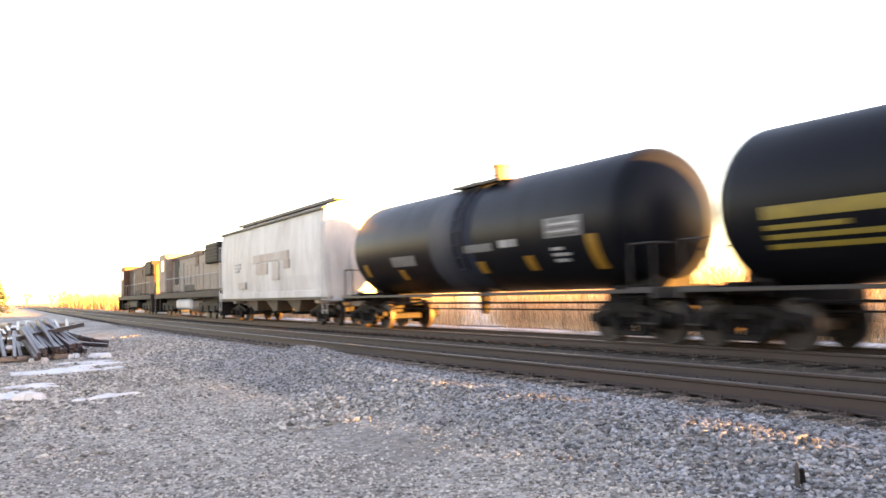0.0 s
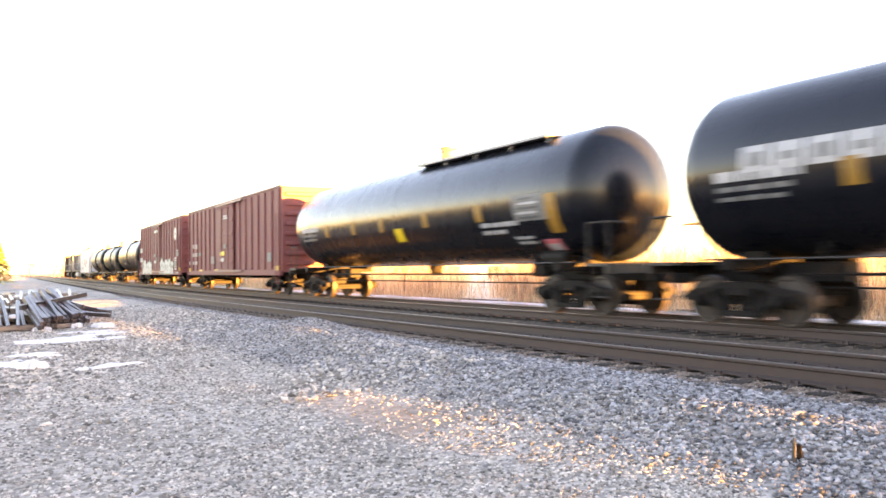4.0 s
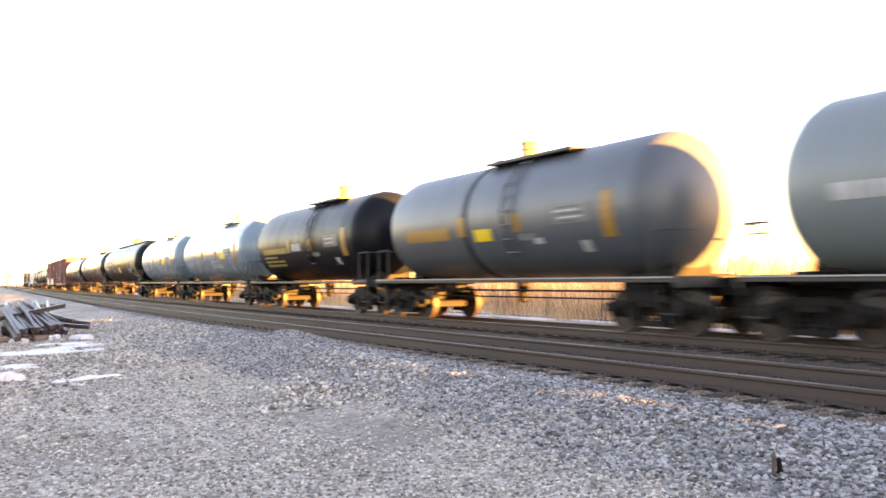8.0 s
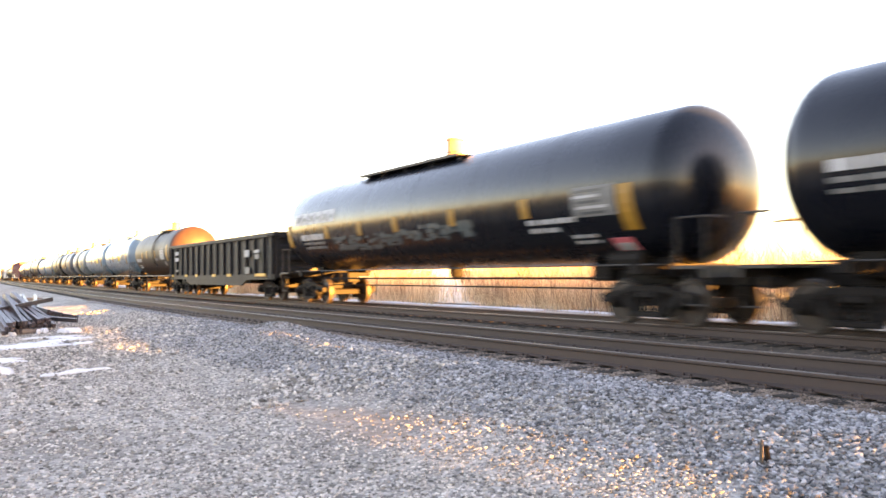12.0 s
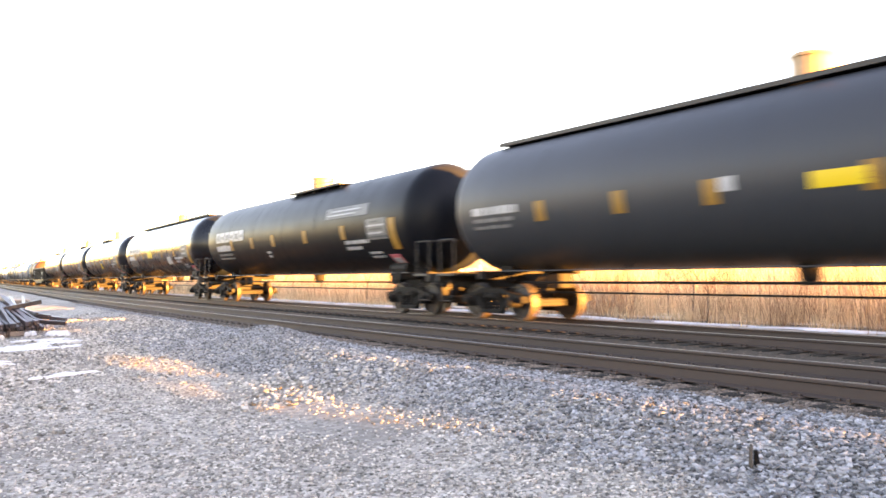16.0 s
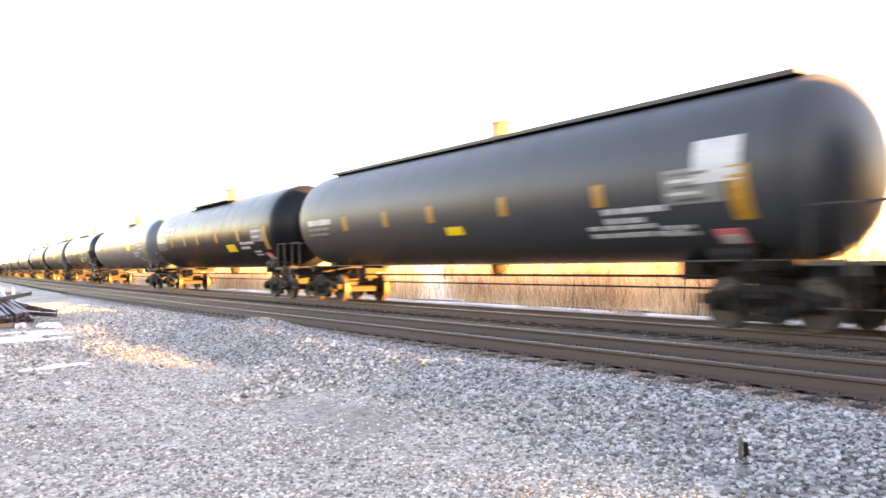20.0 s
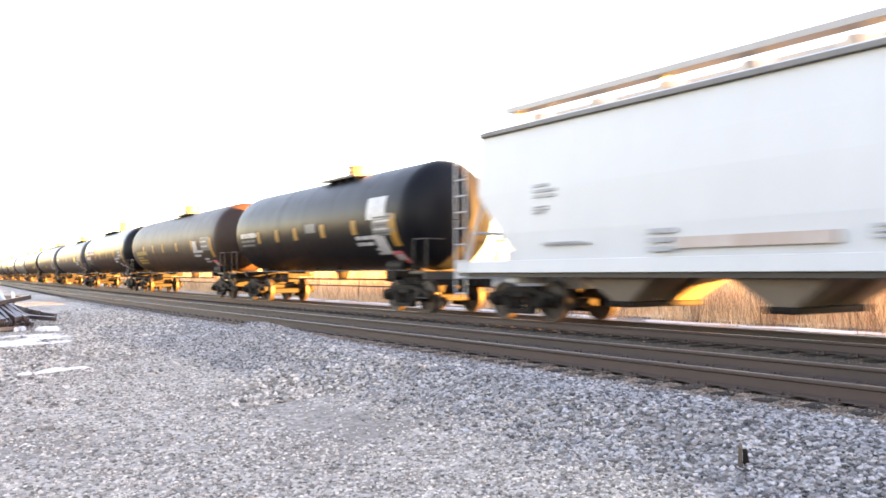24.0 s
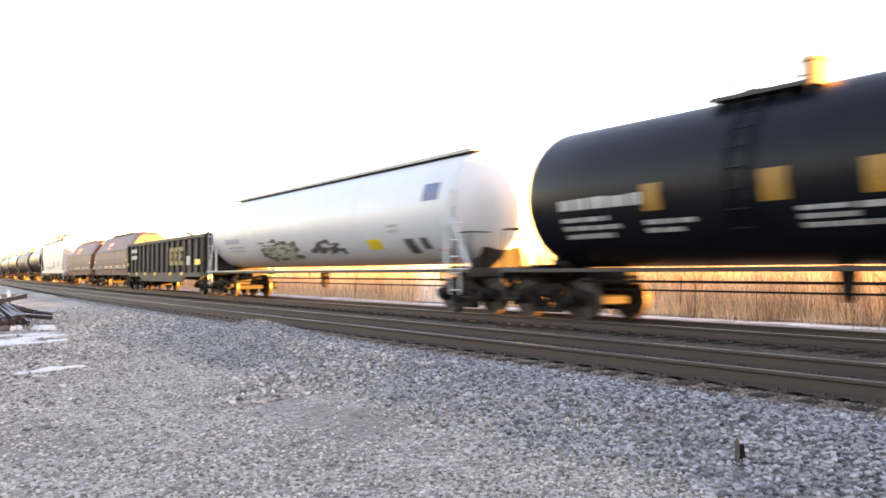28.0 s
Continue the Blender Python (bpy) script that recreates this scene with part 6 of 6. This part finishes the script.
def bare_tree(x, y, height, seed, label, depth=4, tint="twig", stout=0.018):
    rng = random.Random(seed)
    t = tagged(new("bare_tree"), label, "tree", "bare trees beyond the tracks")
    t.matrix_basis = pose(x, y, float(ground_z(x, y)) - 0.05)
    bm = bmesh.new()
    r = height * stout
    tube(bm, (0, 0, 0), (0.02 * height, 0, height * 0.35), r * 1.25, 8, r)
    part("trunk", bm, M["bark"], t)
    bm, tips = bmesh.new(), []
    for i in range(4):
        a = i * 1.6 + rng.random()
        branch(bm, Vector((0.02 * height, 0, height * (0.27 + 0.025 * i))), Vector((math.cos(a) * 0.55, math.sin(a) * 0.55, 0.8)).normalized(), height * 0.24, r * 0.7, depth, rng, tips)
    part("crown", bm, M[tint], t)
    return t


rng = random.Random(77)
for i, (s, u, hgt) in enumerate(((33, 13, 4.5), (41, 15, 5), (27, 14.5, 3.6), (22, 12.5, 3.2), (52, 18, 6), (16, 14, 3.4), (11, 15, 4.2), (5, 13, 4.0), (-2, 16, 4.5), (63, 24, 6), (75, 22, 6.5), (95, 30, 8),
                                 (12.2, 11.5, 3.1), (18.5, 10.6, 3.8), (20.3, 12, 4.2), (25.5, 11, 3.2), (30, 12.5, 3.8), (9.6, 12, 4.4), (46, 11, 4.2), (56, 12, 5), (68, 14, 5))):
    x, y = along(s, u)
    bare_tree(x, y, hgt, 100 + i, "bare grey-brown sapling among the dry brush", 3, "twig", 0.008)
for i in range(26):
    s, u = rng.uniform(60, 420), rng.uniform(45, 170)
    x, y = along(s, u)
    bare_tree(x, y, rng.uniform(7, 12), 200 + i, "bare brown tree far beyond the brush", 3)


def shed(name, label, x, y, w, d, h, turn, roof_h=1.2, wall="house_white"):
    ob = tagged(new(name), label, "building", "white buildings beyond the tracks")
    ob.matrix_basis = pose(x, y, float(ground_z(x, y)) - 0.05, 0, 0, turn)
    bm = bmesh.new()
    block(bm, -w / 2, w / 2, -d / 2, d / 2, 0, h)
    wl = part("wall", bm, M[wall], ob)
    bm = bmesh.new()
    extrude(bm, [(-w / 2 - 0.25, h - 0.05), (0, h + roof_h), (w / 2 + 0.25, h - 0.05), (w / 2 + 0.25, h + 0.08), (0, h + roof_h + 0.15), (-w / 2 - 0.25, h + 0.08)], -d / 2 - 0.25, d / 2 + 0.25)
    part("roof", bm, M["roof"], ob)
    bm = bmesh.new()
    for e in (-1, 1):
        vs = [bm.verts.new(p) for p in ((-w / 2, e * (d / 2 - 0.02), h - 0.02), (w / 2, e * (d / 2 - 0.02), h - 0.02), (0, e * (d / 2 - 0.02), h + roof_h))]
        bm.faces.new(vs)
    part("gable", bm, M[wall], wl)
    for i in range(max(1, int(d / 3))):
        bm = bmesh.new()
        yy = -d / 2 + (i + 0.5) * d / max(1, int(d / 3))
        block(bm, -w / 2 - 0.03, -w / 2 + 0.02, yy - 0.45, yy + 0.45, 0.9, 2.0)
        part("window", bm, M["window"], wl)
        bm = bmesh.new()
        block(bm, -w / 2 - 0.06, -w / 2 + 0.02, yy - 0.55, yy + 0.55, 0.8, 0.9)
        part("sill", bm, M[wall], wl)
    return ob


for s, u, w, d, h, turn in ((62, 26, 4, 7, 2.6, 52), (74, 31, 5, 6, 2.9, 40), (96, 40, 6, 8, 3.0, 50), (120, 62, 8, 12, 3.2, 40)):
    x, y = along(s, u)
    shed("white_shed", "low white-sided building with a dark roof", x, y, w, d, h, turn)
x, y = 42.0, 357.0
shed("white_house", "small white house with a dark roof, far down the line", x, y, 4.5, 6, 2.6, 30, 1.5)


def leafy_tree(x, y, height, seed, material, label):
    rng = random.Random(seed)
    t = tagged(new("evergreen_tree"), label, "tree", "trees far down the line")
    t.matrix_basis = pose(x, y, float(ground_z(x, y)) - 0.05)
    bm = bmesh.new()
    tube(bm, (0, 0, 0), (0, 0, height * 0.8), height * 0.025, 8, height * 0.008)
    part("trunk", bm, M["bark"], t)
    bm = bmesh.new()
    for _ in range(1500):
        f = rng.random() ** 0.8
        z = height * (0.08 + 0.9 * f)
        r = height * 0.30 * (1 - f) ** 0.7 * (0.5 + 0.6 * math.sqrt(rng.random())) + 0.1
        a = rng.uniform(0, math.tau)
        p = Vector((r * math.cos(a), r * math.sin(a), z))
        d = Vector((math.cos(a), math.sin(a), rng.uniform(-0.5, 0.3)))
        side = Vector((-math.sin(a), math.cos(a), rng.uniform(-0.3, 0.3))) * rng.uniform(0.12, 0.3)
        tip = p + d * rng.uniform(0.4, 0.9)
        vs = [bm.verts.new(q) for q in (p - side, p + side, tip)]
        bm.faces.new(vs)
    part("crown", bm, M[material], t)
    return t


for i, (s, u, hgt) in enumerate(((112, 4.4, 6.0), (117, 2.0, 7.5), (124, -0.5, 6.5), (110, -1.5, 6.0))):
    x, y = u, s
    leafy_tree(x, y, hgt, 300 + i, "leaf_yellow", "sunlit yellow-green tree far down the line")
for i, (s, u, hgt) in enumerate(((398, 44, 9), (404, 49, 8), (520, 52, 9), (540, 66, 10), (560, 30, 10), (600, 45, 11))):
    x, y = u, s
    bare_tree(x, y, hgt, 400 + i, "bare brown round-crowned tree far down the line", 4, "twig", 0.035)


def make_fence():
    f = tagged(new("rail_fence"), "long low dark fence far down the line", "fence")
    bm = bmesh.new()
    block(bm, -0.06, 0.06, -0.06, 0.06, -0.1, 1.3)
    post = mesh_of(bm)
    pts = [(4.0 + i * 1.1, 200 + i * 3.5) for i in range(22)]
    for x, y in pts:
        part("post", post, M["wood_post"], f, at=pose(x, y, float(ground_z(x, y))))
    for (x0, y0), (x1, y1) in zip(pts, pts[1:]):
        bm = bmesh.new()
        for z in (0.6, 1.15):
            tube(bm, (x0, y0, float(ground_z(x0, y0)) + z), (x1, y1, float(ground_z(x1, y1)) + z), 0.06, 4)
        part("rail_bar", bm, M["wood_post"], f)


make_fence()
# snow lying in the ditch beyond the train's track
for i in range(13):
    x, y = along(2 + i * 5.5, 9.9 + 0.15 * math.sin(i * 2.1))
    ob = snow_patch(x, y, 0.22, 2.2 + 0.6 * math.sin(i * 1.3), 60 + i, 0.05)
    tagged(ob, "strip of old snow in the ditch beyond the track", "snow", "snow strips in the ditch")

# ---- the train, from its front to its rear ----
STD = [("yellow", u, 2.30, 0.30, 0.44) for u in (0.17, 0.31, 0.44, 0.61, 0.78)] + [("yellow", 0.955, 1.9, 0.40, 0.9)]
TAIL = [("panel", 0.88, 2.22, 1.25, 0.62), ("bars", 0.865, 1.68, 0.75, 0.24), ("red", 0.925, 1.42, 0.55, 0.34), ("text", 0.79, 2.14, 1.6, 0.11), ("text", 0.79, 1.96, 1.0, 0.10)]
NAME = [("name", 0.062, 2.68, 3.75, 0.44), ("text", 0.064, 2.29, 2.0, 0.27), ("dim_text", 0.066, 2.09, 1.9, 0.09), ("dim_text", 0.068, 1.93, 1.85, 0.07)]
NUMBER = [("text", 0.03, 2.55, 1.7, 0.2), ("dim_text", 0.03, 2.38, 1.5, 0.09), ("dim_text", 0.03, 2.22, 1.4, 0.08)]
SHORT = [("yellow", 0.36, 2.25, 0.36, 0.5), ("yellow", 0.60, 2.25, 0.36, 0.45), ("yellow", 0.92, 2.0, 0.36, 0.95), ("panel", 0.76, 2.35, 1.2, 0.42), ("dim_text", 0.62, 2.05, 0.7, 0.16), ("white", 0.84, 1.72, 0.26, 0.24)]
YBARS = [("yellow_bars", 0.06, 1.75, 2.7, 0.8)]


def long_tank(label, paint, extra=(), **more):
    more = {"dome_r": 0.28 if paint == "black_gloss" else 0.42, **more}
    return lambda n: tank_car(label, n, paint=paint, marks=STD + TAIL + list(extra), **more)


def short_tank(label, paint, extra=(), usual=SHORT, **more):
    more = {"radius": 1.53, "zc": 2.69, "housing": 0.5, **more}
    return lambda n: tank_car(label, n, paint=paint, sill=True, marks=list(usual) + list(extra), **more)


TRAIN = [   # where the body's front and rear stand at the clip's zero of travel, and how it is built
    (90.0, 69.5, lambda n: locomotive("dark brown-red diesel locomotive leading the train", n, "loco_dark", "loco_black", True)),
    (67.5, 47.2, lambda n: locomotive("tan and black diesel locomotive behind the leader", n, "loco_yellow", "loco_black", True)),
    (47.0, 31.6, lambda n: covered_hopper("grimy white covered hopper with rust-stained sides", n, "white_dirty", 1, bays=3, z_top=4.58, grime=[("rust", 0.40, 2.75, 4.9, 0.35), ("rust", 0.43, 2.2, 1.6, 0.5), ("rust", 0.58, 1.9, 0.9, 0.8), ("rust", 0.68, 2.35, 0.7, 0.38), ("rust", 0.24, 1.6, 1.2, 0.3), ("grey", 0.2, 2.4, 1.0, 0.5)])),
    (29.4, 16.6, short_tank("dirty black tank car with a blue-grey band", "black_dull", [("panel", 0.83, 2.35, 1.3, 0.45), ("yellow", 0.94, 1.6, 0.34, 0.75), ("grey", 0.54, 2.2, 1.4, 0.2), ("white", 0.68, 2.25, 0.7, 0.2), ("yellow", 0.58, 1.65, 0.34, 0.3), ("yellow", 0.75, 1.65, 0.34, 0.35),
        ("yellow", 0.22, 1.6, 0.34, 0.3), ("yellow", 0.03, 1.75, 0.3, 0.4), ("grey", 0.2, 2.0, 1.5, 0.3), ("bars", 0.84, 1.8, 0.7, 0.4)], usual=(), band=(0.40, 0.58, "blue_stain"), dome_at=0.53, walk_span=(0.43, 0.63))),
    (13.9, 2.3, short_tank("black tank car with worn yellow lettering", "black_dull", YBARS, radius=1.46, zc=2.60, housing=0.55, dome_at=0.51, walk_span=(0.46, 0.81))),
    (-1.0, -13.8, short_tank("matt black tank car with yellow lettering and white plates", "black", [("yellow_bars", 0.04, 1.95, 2.4, 0.8), ("white", 0.27, 1.85, 0.9, 0.16)], radius=1.50, zc=2.67, dome=False, dome_at=0.47, walk_span=(0.41, 0.67))),
    (-16.1, -34.7, lambda n: boxcar("oxide-red ribbed boxcar with a white disc and blue-grey graffiti", n, 1, True)),
    (-36.9, -55.5, lambda n: boxcar("oxide-red ribbed boxcar with white lettering", n, 2, False, 0.51)),
    (-57.7, -74.9, long_tank("glossy black tank car with a pale walkway", "black_gloss", NUMBER + [("plate", 0.5, 1.95, 0.5, 0.4)], pale_walk=True, dome_at=0.55, walk_span=(0.52, 0.92))),
    (-78.2, -95.6, long_tank("glossy black tank car with white placards", "black_gloss", NAME[:1] + NUMBER, dome_at=0.56, walk_span=(0.52, 0.84))),
    (-98.9, -116.8, long_tank("dark grey-black tank car with a long walkway and white name blocks", "black", NAME + [("plate", 0.50, 2.0, 0.85, 0.45), ("scrawl", 0.30, 1.9, 3.2, 0.8)], long_walk=True, dome_at=0.54)),
    (-119.7, -130.7, short_tank("glossy blue-grey tank car with a yellow plate", "blue_grey", [("white", 0.02, 2.4, 2.1, 0.2), ("bars", 0.04, 1.95, 1.6, 0.3), ("bars", 0.23, 1.95, 0.9, 0.3), ("bars", 0.52, 1.85, 2.2, 0.4), ("plate", 0.66, 2.3, 0.95, 0.32)], pale_walk=True, housing=0.5, dome_at=0.525, walk_span=(0.42, 0.63))),
    (-133.3, -144.3, short_tank("glossy blue-grey tank car with white lettering", "blue_grey", [("white", 0.02, 2.4, 2.1, 0.2), ("bars", 0.04, 1.95, 1.6, 0.3), ("bars", 0.23, 1.95, 0.9, 0.3), ("bars", 0.52, 1.85, 2.2, 0.4), ("plate", 0.70, 2.28, 0.95, 0.3)], pale_walk=True, dome_at=0.55, walk_span=(0.51, 0.74))),
    (-147.0, -156.6, short_tank("black tank car with yellow lettering bars", "black", YBARS + [("white", 0.42, 2.3, 0.9, 0.3)], housing=0.55, dome_at=0.61, walk_span=(0.44, 0.78))),
    (-159.4, -169.4, short_tank("grey tank car with an orange-yellow name", "grey", [("yellow", 0.08, 2.2, 2.3, 0.34), ("plate", 0.44, 2.1, 0.7, 0.3), ("text", 0.68, 1.95, 0.3, 0.14)], band=(0.37, 0.41, "grey_dark"), dome_at=0.49, walk_span=(0.41, 0.77))),
    (-172.8, -182.3, short_tank("pale silver tank car with a wide dark stained band", "silver", radius=1.50, zc=2.64, extra=[("white", 0.06, 2.3, 1.6, 0.3), ("plate", 0.62, 2.05, 0.8, 0.28)], band=(0.31, 0.56, "tar"), housing=0.6, dome_at=0.65, walk_span=(0.43, 0.79))),
    (-185.2, -196.4, short_tank("glossy blue-grey tank car with a yellow warning plate", "blue_grey", [("white", 0.02, 2.4, 2.1, 0.2), ("bars", 0.04, 1.95, 1.6, 0.3), ("bars", 0.23, 1.95, 0.9, 0.3), ("bars", 0.52, 1.85, 2.2, 0.4), ("plate", 0.70, 2.3, 1.0, 0.34)], housing=0.5, dome_at=0.565, walk_span=(0.485, 0.67))),
    (-198.6, -209.9, short_tank("glossy blue-grey tank car with faint lettering", "blue_grey", [("white", 0.02, 2.4, 2.1, 0.2), ("bars", 0.04, 1.95, 1.6, 0.3), ("bars", 0.23, 1.95, 0.9, 0.3), ("bars", 0.52, 1.85, 2.2, 0.4), ("plate", 0.60, 2.3, 0.9, 0.3)], pale_walk=True, dome_at=0.65, walk_span=(0.52, 0.75))),
    (-212.7, -223.7, short_tank("dark brown tank car with yellow patches", "brown_tank", [("yellow", 0.215, 2.25, 0.34, 0.4), ("white", 0.04, 2.05, 1.7, 0.22), ("bars", 0.07, 1.65, 1.2, 0.25), ("white", 0.76, 2.1, 1.1, 0.55)], radius=1.46, zc=2.59, housing=0.5, dome_at=0.575, walk_span=(0.44, 0.74))),
    (-224.5, -241.9, lambda n: gondola("empty dark grey ribbed gondola with yellow patches", n, "gondola", 1)),
    (-243.6, -261.7, long_tank("glossy black tank car with scrawled lower side", "black_gloss", [("name", 0.03, 2.86, 3.4, 0.42), ("text", 0.055, 2.3, 1.9, 0.22), ("dim_text", 0.06, 2.14, 1.8, 0.09), ("dim_text", 0.065, 1.99, 1.8, 0.08), ("yellow", -0.015, 2.1, 0.36, 0.8)] + [("scrawl", 0.20, 1.85, 2.8, 0.55), ("scrawl", 0.36, 1.9, 2.6, 0.5), ("scrawl", 0.52, 1.95, 2.2, 0.5)], housing=0.62, dome_at=0.50, walk_span=(0.25, 0.59))),
    (-264.5, -281.2, long_tank("glossy black tank car with white marks at its front", "black_gloss", NUMBER, housing=0.65, dome_at=0.55, walk_span=(0.49, 0.81))),
    (-284.0, -301.4, long_tank("glossy black tank car with a pale walkway and yellow plate", "black_gloss", NUMBER + [("plate", 0.5, 1.95, 0.5, 0.4)], pale_walk=True, housing=0.62, dome_at=0.46, walk_span=(0.21, 0.55))),
    (-304.8, -322.0, long_tank("black tank car with white name blocks and a yellow plate", "black_gloss", NAME + [("plate", 0.40, 2.35, 1.1, 0.36), ("white", 0.68, 1.9, 0.9, 0.4)], long_walk=True, dome_at=0.54)),
    (-325.1, -343.6, long_tank("dull black tank car with white name blocks", "black_dull", NAME + [("bars", 0.4, 1.9, 0.5, 0.3), ("panel", 0.72, 3.0, 3.0, 0.35)], dome_at=0.52, walk_span=(0.45, 0.71))),
    (-346.2, -363.2, long_tank("dark grey tank car with a long walkway", "grey_dark", NUMBER + [("plate", 0.56, 2.4, 0.9, 0.26), ("white", 0.46, 2.5, 0.3, 0.25), ("dark", 0.78, 2.2, 1.2, 0.7)], long_walk=True, dome_at=0.51)),
    (-366.0, -381.6, long_tank("glossy black tank car with a yellow warning plate", "black_gloss", NUMBER + [("plate", 0.655, 1.86, 1.1, 0.36), ("bars", 0.02, 1.75, 1.2, 0.4)], pale_walk=True, housing=0.6, dome_at=0.56, walk_span=(0.20, 0.65))),
    (-385.1, -403.7, long_tank("matt grey tank car with a yellow plate and white mark", "grey", NUMBER + [("plate", 0.69, 2.38, 0.95, 0.42), ("text", 0.755, 2.70, 1.2, 0.15), ("text", 0.755, 2.47, 1.1, 0.13)], radius=1.56, zc=2.78, dome_at=0.50, walk_span=(0.47, 0.61))),
    (-406.6, -424.1, long_tank("black tank car with white name blocks", "black", [("name", 0.01, 2.92, 3.3, 0.40), ("text", 0.012, 2.55, 1.8, 0.25), ("dim_text", 0.014, 2.36, 1.7, 0.08), ("dim_text", 0.016, 2.2, 1.6, 0.07), ("plate", 0.685, 1.88, 1.1, 0.3)], housing=0.55, dome_at=0.50, walk_span=(0.24, 0.60))),
    (-426.9, -445.3, long_tank("grey-brown tank car with a long walkway and white panel", "grey_dark", NUMBER + [("white", 0.918, 2.55, 0.95, 0.75), ("bars", 0.76, 1.7, 2.4, 0.3), ("plate", 0.48, 1.95, 0.7, 0.2)], long_walk=True, housing=0.5, dome_at=0.52)),
    (-447.6, -466.1, long_tank("dark grey tank car with a bright yellow plate", "grey_dark", NUMBER + [("plate", 0.74, 2.28, 1.0, 0.36), ("bars", 0.80, 2.0, 1.6, 0.3), ("white", 0.86, 2.45, 1.2, 0.1)], radius=1.56, zc=2.78, dome_at=0.50, walk_span=(0.46, 0.81))),
    (-468.8, -486.2, long_tank("black tank car with white name blocks and yellow patches", "black", NAME, housing=0.65, dome_at=0.54, walk_span=(0.24, 0.61))),
    (-489.2, -506.5, long_tank("brown-black tank car with tan patches", "brown_tank", YBARS + [("white", 0.8, 2.2, 0.6, 0.5)], housing=0.5, dome_at=0.46, walk_span=(0.44, 0.62))),
    (-509.5, -523.0, long_tank("black tank car with a white panel at its rear", "black_dull", NUMBER + [("white", 0.86, 2.7, 1.1, 0.65), ("white", 0.88, 1.7, 0.6, 0.5), ("grey", 0.52, 2.5, 0.8, 0.3)], housing=0.4, dome_at=0.60, walk_span=(0.51, 0.71))),
    (-525.6, -546.4, lambda n: covered_hopper("clean white covered hopper with four bays and roof walkways", n, "white_hopper", 2, bays=4, z_top=4.50, grime=[("grey", 0.145, 2.75, 0.7, 0.35), ("grey", 0.145, 2.4, 0.45, 0.2), ("grey", 0.30, 1.5, 0.7, 0.5), ("grey", 0.16, 1.7, 1.6, 0.08), ("grey", 0.555, 1.65, 1.2, 0.75), ("grey", 0.50, 1.6, 0.6, 0.25), ("grey", 0.74, 1.85, 1.3, 0.5), ("rust", 0.33, 1.55, 3.0, 0.2), ("grey", 0.62, 1.2, 0.4, 0.12)])),
    (-547.5, -561.8, lambda n: coil_car("brown-red coil car under a ridged hood with an orange panel", n, 3)),
    (-563.4, -577.1, lambda n: coil_car("brown-red coil car under a ridged hood with an orange panel", n, 4)),
    (-577.3, -594.1, lambda n: gondola("weathered dark gondola heaped with scrap, with large yellow letter shapes", n, "gondola_b", 5, True)),
    (-595.0, -614.0, lambda n: tank_car("white round-sided covered hopper with grey-green graffiti", n, 1.5, 2.78, "white_car", sill=True, dome=False, long_walk=True, pale_walk=True, end_posts=True, bulge=0.4, marks=[
        ("pale", 0.08, 2.28, 1.7, 0.2), ("pale", 0.09, 2.08, 1.9, 0.07), ("pale", 0.09, 1.96, 1.8, 0.05), ("graffiti", 0.30, 1.55, 2.9, 0.55), ("scrawl_dark", 0.27, 1.5, 1.6, 0.9), ("scrawl_dark", 0.37, 1.55, 1.6, 0.85), ("scrawl_dark", 0.52, 1.65, 2.4, 0.5),
        ("plate", 0.75, 1.76, 0.8, 0.28), ("blue", 0.935, 2.95, 0.75, 0.45), ("dark", 0.865, 1.6, 0.5, 0.4), ("dark", 0.91, 1.7, 0.35, 0.3), ("red", 0.945, 1.35, 0.42, 0.34), ("bars", 0.83, 2.2, 0.7, 0.3)])),
    (-617.0, -631.0, short_tank("black tank car with white lettering and yellow patches", "black", [("white", 0.06, 2.33, 2.2, 0.24), ("bars", 0.06, 1.75, 1.7, 0.5), ("bars", 0.22, 1.8, 1.2, 0.3), ("yellow", 0.224, 2.2, 0.42, 0.5), ("yellow", 0.406, 2.2, 0.46, 0.52), ("yellow", 0.53, 2.2, 0.46, 0.52),
        ("bars", 0.45, 1.75, 1.3, 0.4), ("white", 0.52, 2.0, 1.6, 0.1)], usual=(), housing=0.5, dome_at=0.415, walk_span=(0.30, 0.45))),
    # unseen cars added at the rear; their shadow keeps sun off the ground
    (-633.8, -652.4, lambda n: boxcar("oxide-red ribbed boxcar with white lettering", n, 5, False)),
    (-653.6, -672.2, lambda n: boxcar("oxide-red ribbed boxcar with white lettering", n, 6, False)),
    (-675.0, -692.8, long_tank("black tank car with white name blocks", "black", NAME, dome_at=0.5, walk_span=(0.4, 0.6))),
]
CARS = []
for front, rear, build in TRAIN:
    CARS.append((build(front - rear), (front + rear) / 2))


def motions():
    """Every car rolls along the bend of the track; its wheels are plain turned discs, whose spin cannot be seen."""
    for car, place in CARS:
        walk(car, [(t, track_pose(place + travelled(t))) for t in range(0, 29)])


motions()
